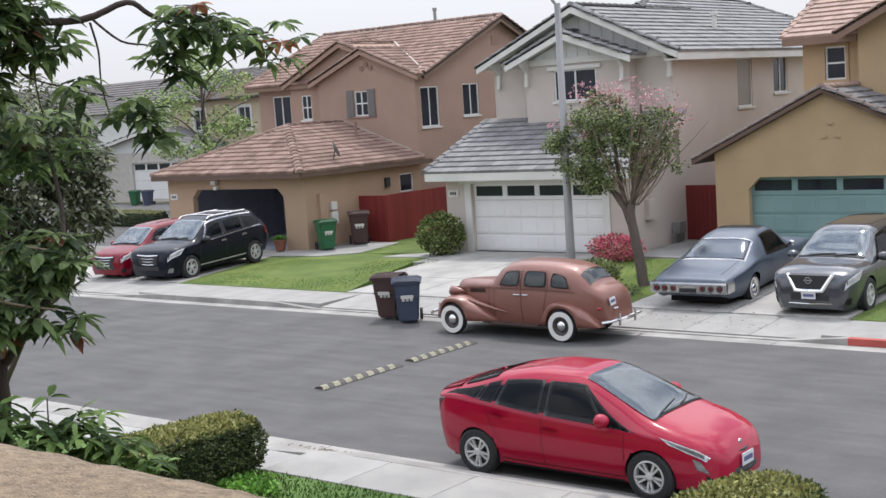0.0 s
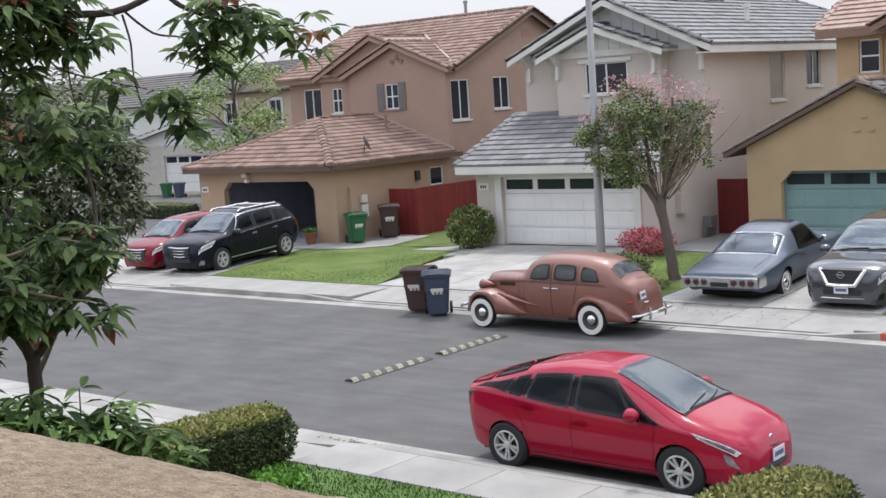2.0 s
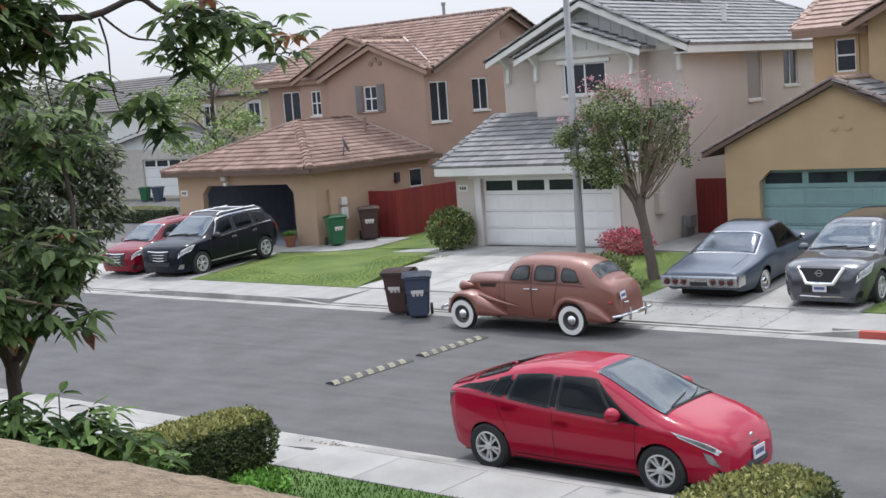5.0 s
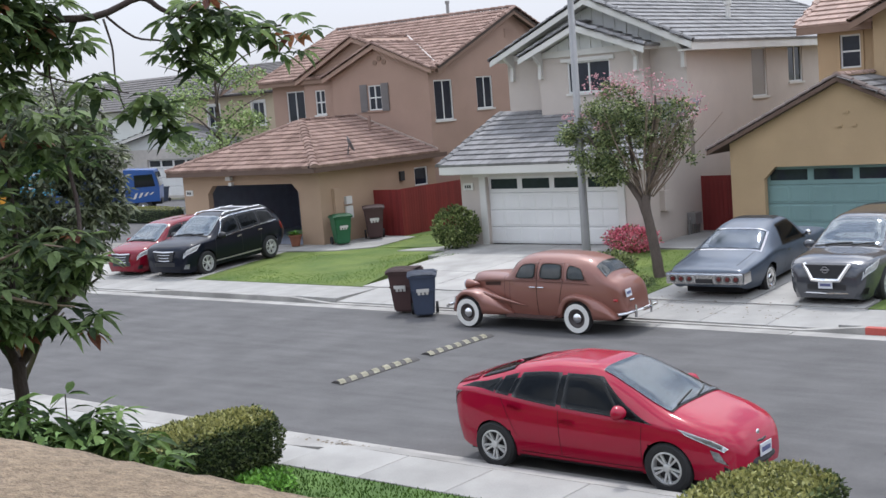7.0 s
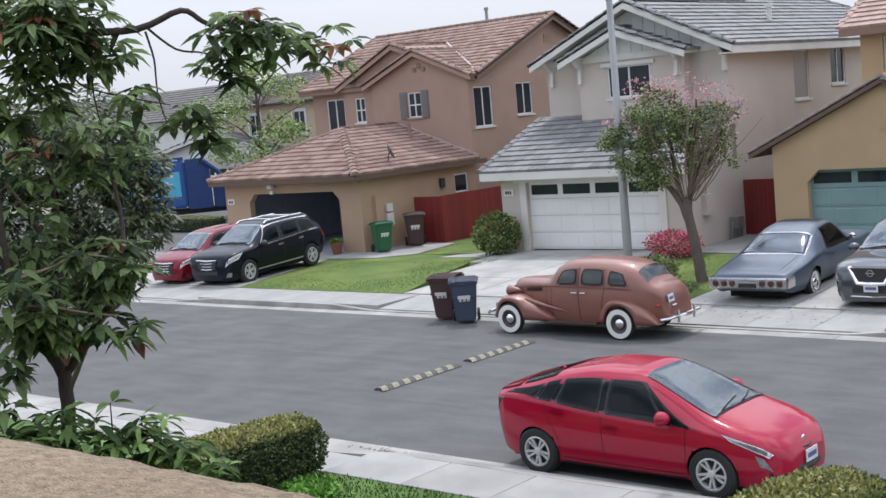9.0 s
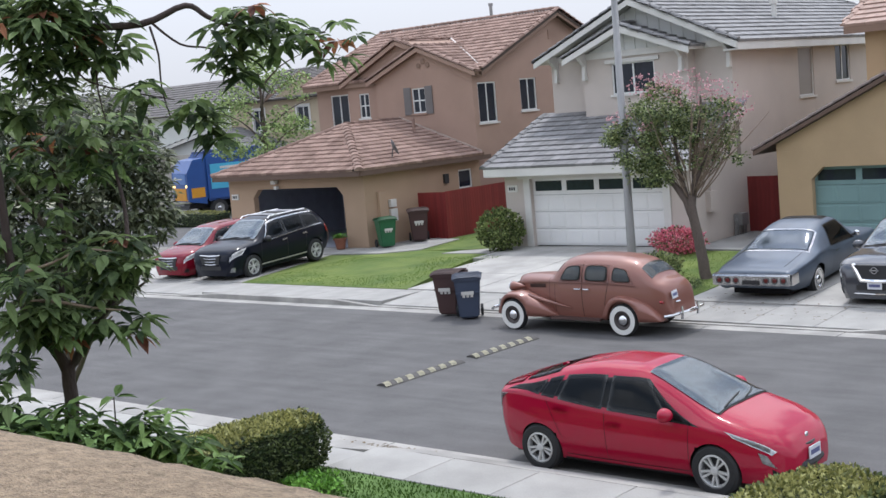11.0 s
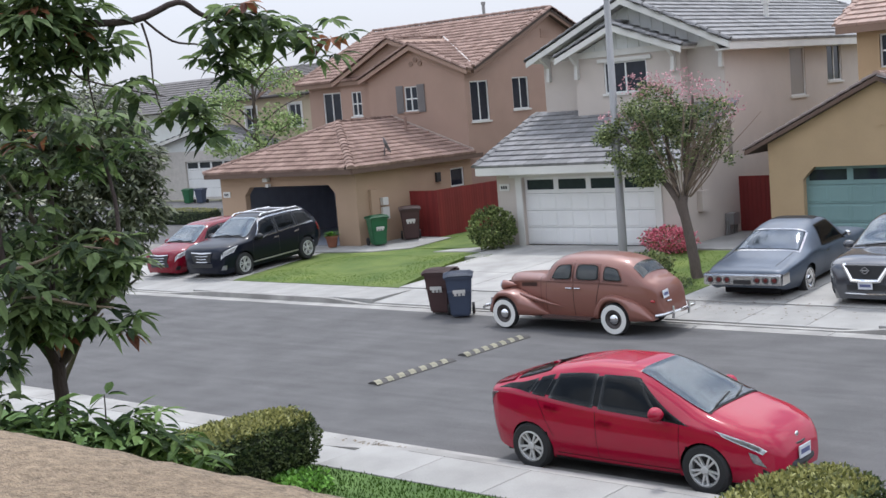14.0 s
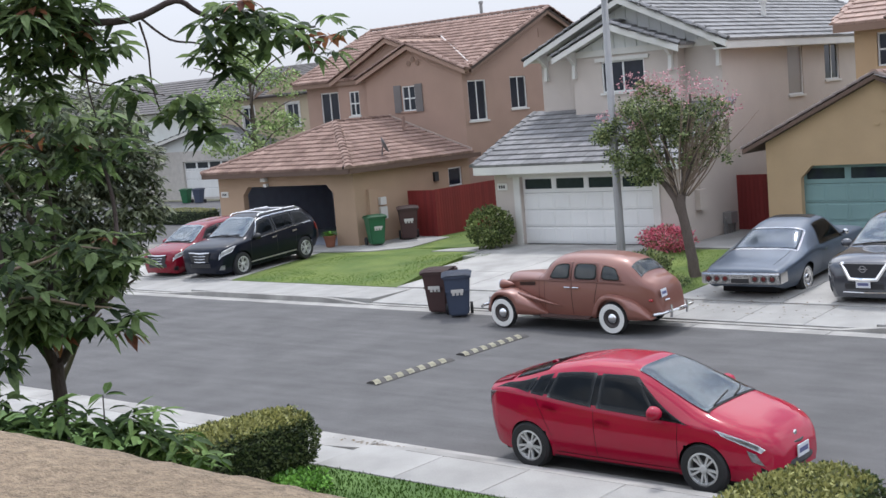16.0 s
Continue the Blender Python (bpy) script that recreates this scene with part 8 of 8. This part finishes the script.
BIN_BROWN = mat("brown_bin_plastic", (0.060, 0.028, 0.026), 0.6, var=0.12, scale=3, bump=0.05)
BIN_BLUE = mat("blue_bin_plastic", (0.045, 0.060, 0.098), 0.55, var=0.12, scale=3, bump=0.05)
BIN_GREEN = mat("green_bin_plastic", (0.018, 0.115, 0.045), 0.55, var=0.12, scale=3, bump=0.05)
wheelie_bin(-9.95, 9.72, 0.007, 20, BIN_BROWN, "dark brown wheeled bin at the kerb", True, 1.08)
wheelie_bin(-9.12, 9.42, 0.007, 38, BIN_BLUE, "dark blue wheeled bin with pale lettering bars", True, 1.06)
wheelie_bin(-20.9, 18.95, lot_z(18.95, -20.9) + 0.046, 60, BIN_GREEN, "green wheeled bin against a garage wall", True, 1.05)
wheelie_bin(-20.75, 20.55, lot_z(20.55, -20.75) + 0.046, 45, BIN_BROWN, "dark brown wheeled bin beside a red gate", True, 1.18)
wheelie_bin(-56.5, 38.3, 0.0, 20, BIN_GREEN, "distant green wheeled bin behind a hedge", False, 0.95)
wheelie_bin(-55.2, 38.3, 0.0, 20, BIN_BLUE, "distant dark blue wheeled bin behind a hedge", False, 0.95)


def speed_bump(y0, y1):
    """A rubber speed strip with yellow patches, laid across the lane."""
    S = thing("speed_bump", pose(-6.0, y0, 0.0), "worn rubber speed bump with faded yellow patches", "speed bump", "speed bumps in the street")
    n = 7
    ln = (y1 - y0) / n

    def module(material, name, inset):
        bm = bmesh.new()
        prof = [(-0.17, 0.0), (-0.15, 0.022), (-0.07, 0.05), (0.07, 0.05), (0.15, 0.022), (0.17, 0.0)]
        a = [bm.verts.new((x, 0.004, z + 0.001)) for x, z in prof]
        b = [bm.verts.new((x, ln - 0.004, z + 0.001)) for x, z in prof]
        for i in range(5):
            bm.faces.new((a[i], a[i + 1], b[i + 1], b[i]))
        bm.faces.new(a[::-1])
        bm.faces.new(b)
        return mesh_of(bm, name, material)
    dark = module(mat("speed_bump_rubber", (0.075, 0.070, 0.066), 0.9, var=0.3, scale=5), "module", 0)
    bm = bmesh.new()
    prof = [(-0.155, 0.0215), (-0.07, 0.055), (0.07, 0.055), (0.155, 0.0215)]
    a = [bm.verts.new((x, ln * 0.05 - x * 0.6, z + 0.001)) for x, z in prof]
    b = [bm.verts.new((x, ln * 0.56 - x * 0.6, z + 0.001)) for x, z in prof]
    for i in range(3):
        bm.faces.new((a[i], a[i + 1], b[i + 1], b[i]))
    bmesh.ops.solidify(bm, geom=list(bm.faces), thickness=-0.003)
    yellow = mesh_of(bm, "yellow_patch", mat("faded_yellow", (0.56, 0.53, 0.40), 0.8, var=0.25, scale=6, stain=0.25))
    for i in range(n):
        for me, nm in ((dark, "module"), (yellow, "yellow_patch")):
            ob = new(nm, me)
            ob.parent = S
            ob.matrix_basis = pose(0, i * ln, 0)


speed_bump(3.10, 5.32)
speed_bump(5.74, 7.80)


def street_lamp():
    x, y = -7.55, 14.25
    L = thing("street_lamp", pose(x, y, lot_z(y)), "tall grey metal street lamp pole", "street lamp")
    bm = bmesh.new()
    tube(bm, [(0, 0, -0.02), (0, 0, 0.35), (0.0, 0, 7.3)], [0.135, 0.118, 0.082], 16)
    part("pole", bm, STEEL, L, smooth=True)
    bm = bmesh.new()
    tube(bm, [(0, 0, 0.0), (0, 0, 0.30)], [0.19, 0.16], 16)
    part("base", bm, STEEL, L)
    bm = bmesh.new()
    tube(bm, [(0, 0, 7.2), (-0.15, -0.12, 7.5), (-0.6, -0.6, 7.85), (-1.1, -1.2, 7.95)], 0.04, 10)
    part("arm", bm, STEEL, L)
    bm = bmesh.new()
    lathe(bm, [(0.02, 0.10), (0.16, 0.05), (0.20, -0.02), (0.15, -0.08), (0.02, -0.09)], pose(-1.3, -1.42, 7.95) , 18)
    part("lantern", bm, STEEL, L)


def plant_pot():
    P = thing("potted_plant", pose(-22.65, 18.35, lot_z(18.35, -22.65) + 0.03), "terracotta pot with a spiky green plant", "potted plant")
    bm = bmesh.new()
    lathe(bm, [(0.02, 0.02), (0.15, 0.02), (0.22, 0.36), (0.25, 0.37), (0.25, 0.43), (0.20, 0.43), (0.19, 0.36), (0.02, 0.36)], Matrix(), 20)
    part("pot", bm, mat("terracotta", (0.25, 0.10, 0.06), 0.9, var=0.15), P)
    lv = Leaves()
    for i in range(90):
        a = random.uniform(0, 6.28)
        d = Vector((math.cos(a), math.sin(a), random.uniform(0.5, 1.8)))
        lv.leaf(Vector((0, 0, 0.38)), d, random.uniform(0.3, 0.55), 0.04, 0.2, 0.4)
    lv.put("foliage", COVER_LEAF, P)


def litter():
    """Fallen leaves and small debris."""
    lv = Leaves()
    for x0, x1, y0, y1, n in ((-4.5, 0.5, 10.3, 12.8, 120), (-22, -14, 12.2, 16.5, 60), (-9, -4.8, 12, 15, 80)):
        for i in range(n):
            x, y = random.uniform(x0, x1), random.uniform(y0, y1)
            p = Vector((x, y, max(0.15, lot_z(y, x) + 0.036) + 0.004))
            a = random.uniform(0, 6.28)
            b = len(lv.v)
            s = random.uniform(0.02, 0.05)
            u, v = Vector((math.cos(a), math.sin(a), 0.1)) * s, Vector((-math.sin(a), math.cos(a), 0.05)) * s * 0.6
            lv.v += [p - u, p + v, p + u, p - v]
            lv.f += [(b, b + 1, b + 2, b + 3)]
    for i in range(25):
        x, y = random.uniform(-9, 6), random.uniform(0.6, 9.4)
        p = Vector((x, y, 0.006))
        b = len(lv.v)
        s = random.uniform(0.006, 0.016)
        lv.v += [p + Vector((-s, 0, 0)), p + Vector((0, s, 0.004)), p + Vector((s, 0, 0)), p + Vector((0, -s, 0.004))]
        lv.f += [(b, b + 1, b + 2, b + 3)]
    for i in range(150):
        x = random.gauss(-2.6, 0.55)
        p = Vector((x, -0.02 + random.gauss(0, 0.05) - 0.03 * (x + 2.6), 0.010))
        a, b, k = random.uniform(0, 6.28), len(lv.v), random.uniform(0.012, 0.035)
        u, v = Vector((math.cos(a), math.sin(a), 0.1)) * k, Vector((-math.sin(a), math.cos(a), 0.05)) * k * 0.6
        lv.v += [p - u, p + v, p + u, p - v]
        lv.f += [(b, b + 1, b + 2, b + 3)]
    ob = lv.put("fallen_leaves", mat("dry_leaf", (0.12, 0.085, 0.05), 0.9, var=0.4, island=0.6), None)
    tagged(ob, "dry fallen leaves scattered on pavement and road", "leaves", kind="stuff")


street_lamp()
plant_pot()
litter()

# ---- what moves ----


def motions():
    """The refuse truck comes along the side street, halts and turns away behind the houses; the overhanging branch sways a little."""
    front = ((0.0, -90.0, 22.0, 4), (3.0, -66.0, 23.5, 8), (5.0, -52.5, 27.2, 32), (6.0, -48.9, 30.5, 45), (6.5, -48.05, 31.36, 46), (7.0, -47.37, 32.07, 46), (7.5, -46.92, 32.53, 46), (8.0, -46.42, 33.05, 46),
             (8.5, -45.75, 34.0, 48), (9.0, -45.05, 35.05, 50), (9.6, -44.75, 36.3, 56), (10.4, -45.1, 38.3, 66), (11.3, -45.7, 40.2, 76), (11.5, -45.75, 40.45, 77), (11.8, -45.4, 40.95, 78), (12.3, -44.5, 41.9, 78),
             (12.6, -43.6, 42.7, 77), (13.2, -42.3, 44.9, 74), (14.0, -40.4, 49.5, 70), (16.0, -36.0, 60.0, 68))
    walk(TRUCK, [(t, pose(x, y, 0, 0, 0, a)) for t, x, y, a in front])
    for b in SWAY:
        at = b.matrix_basis.translation.copy()
        rows = [(k * 0.5, pose(*at, 0.5 * math.sin(k * 1.7), 0.22 * math.sin(k * 1.13 + 1) + 0.12 * math.sin(k * 2.9), 0.3 * math.sin(k * 0.9))) for k in range(33)]
        walk(b, rows)


motions()
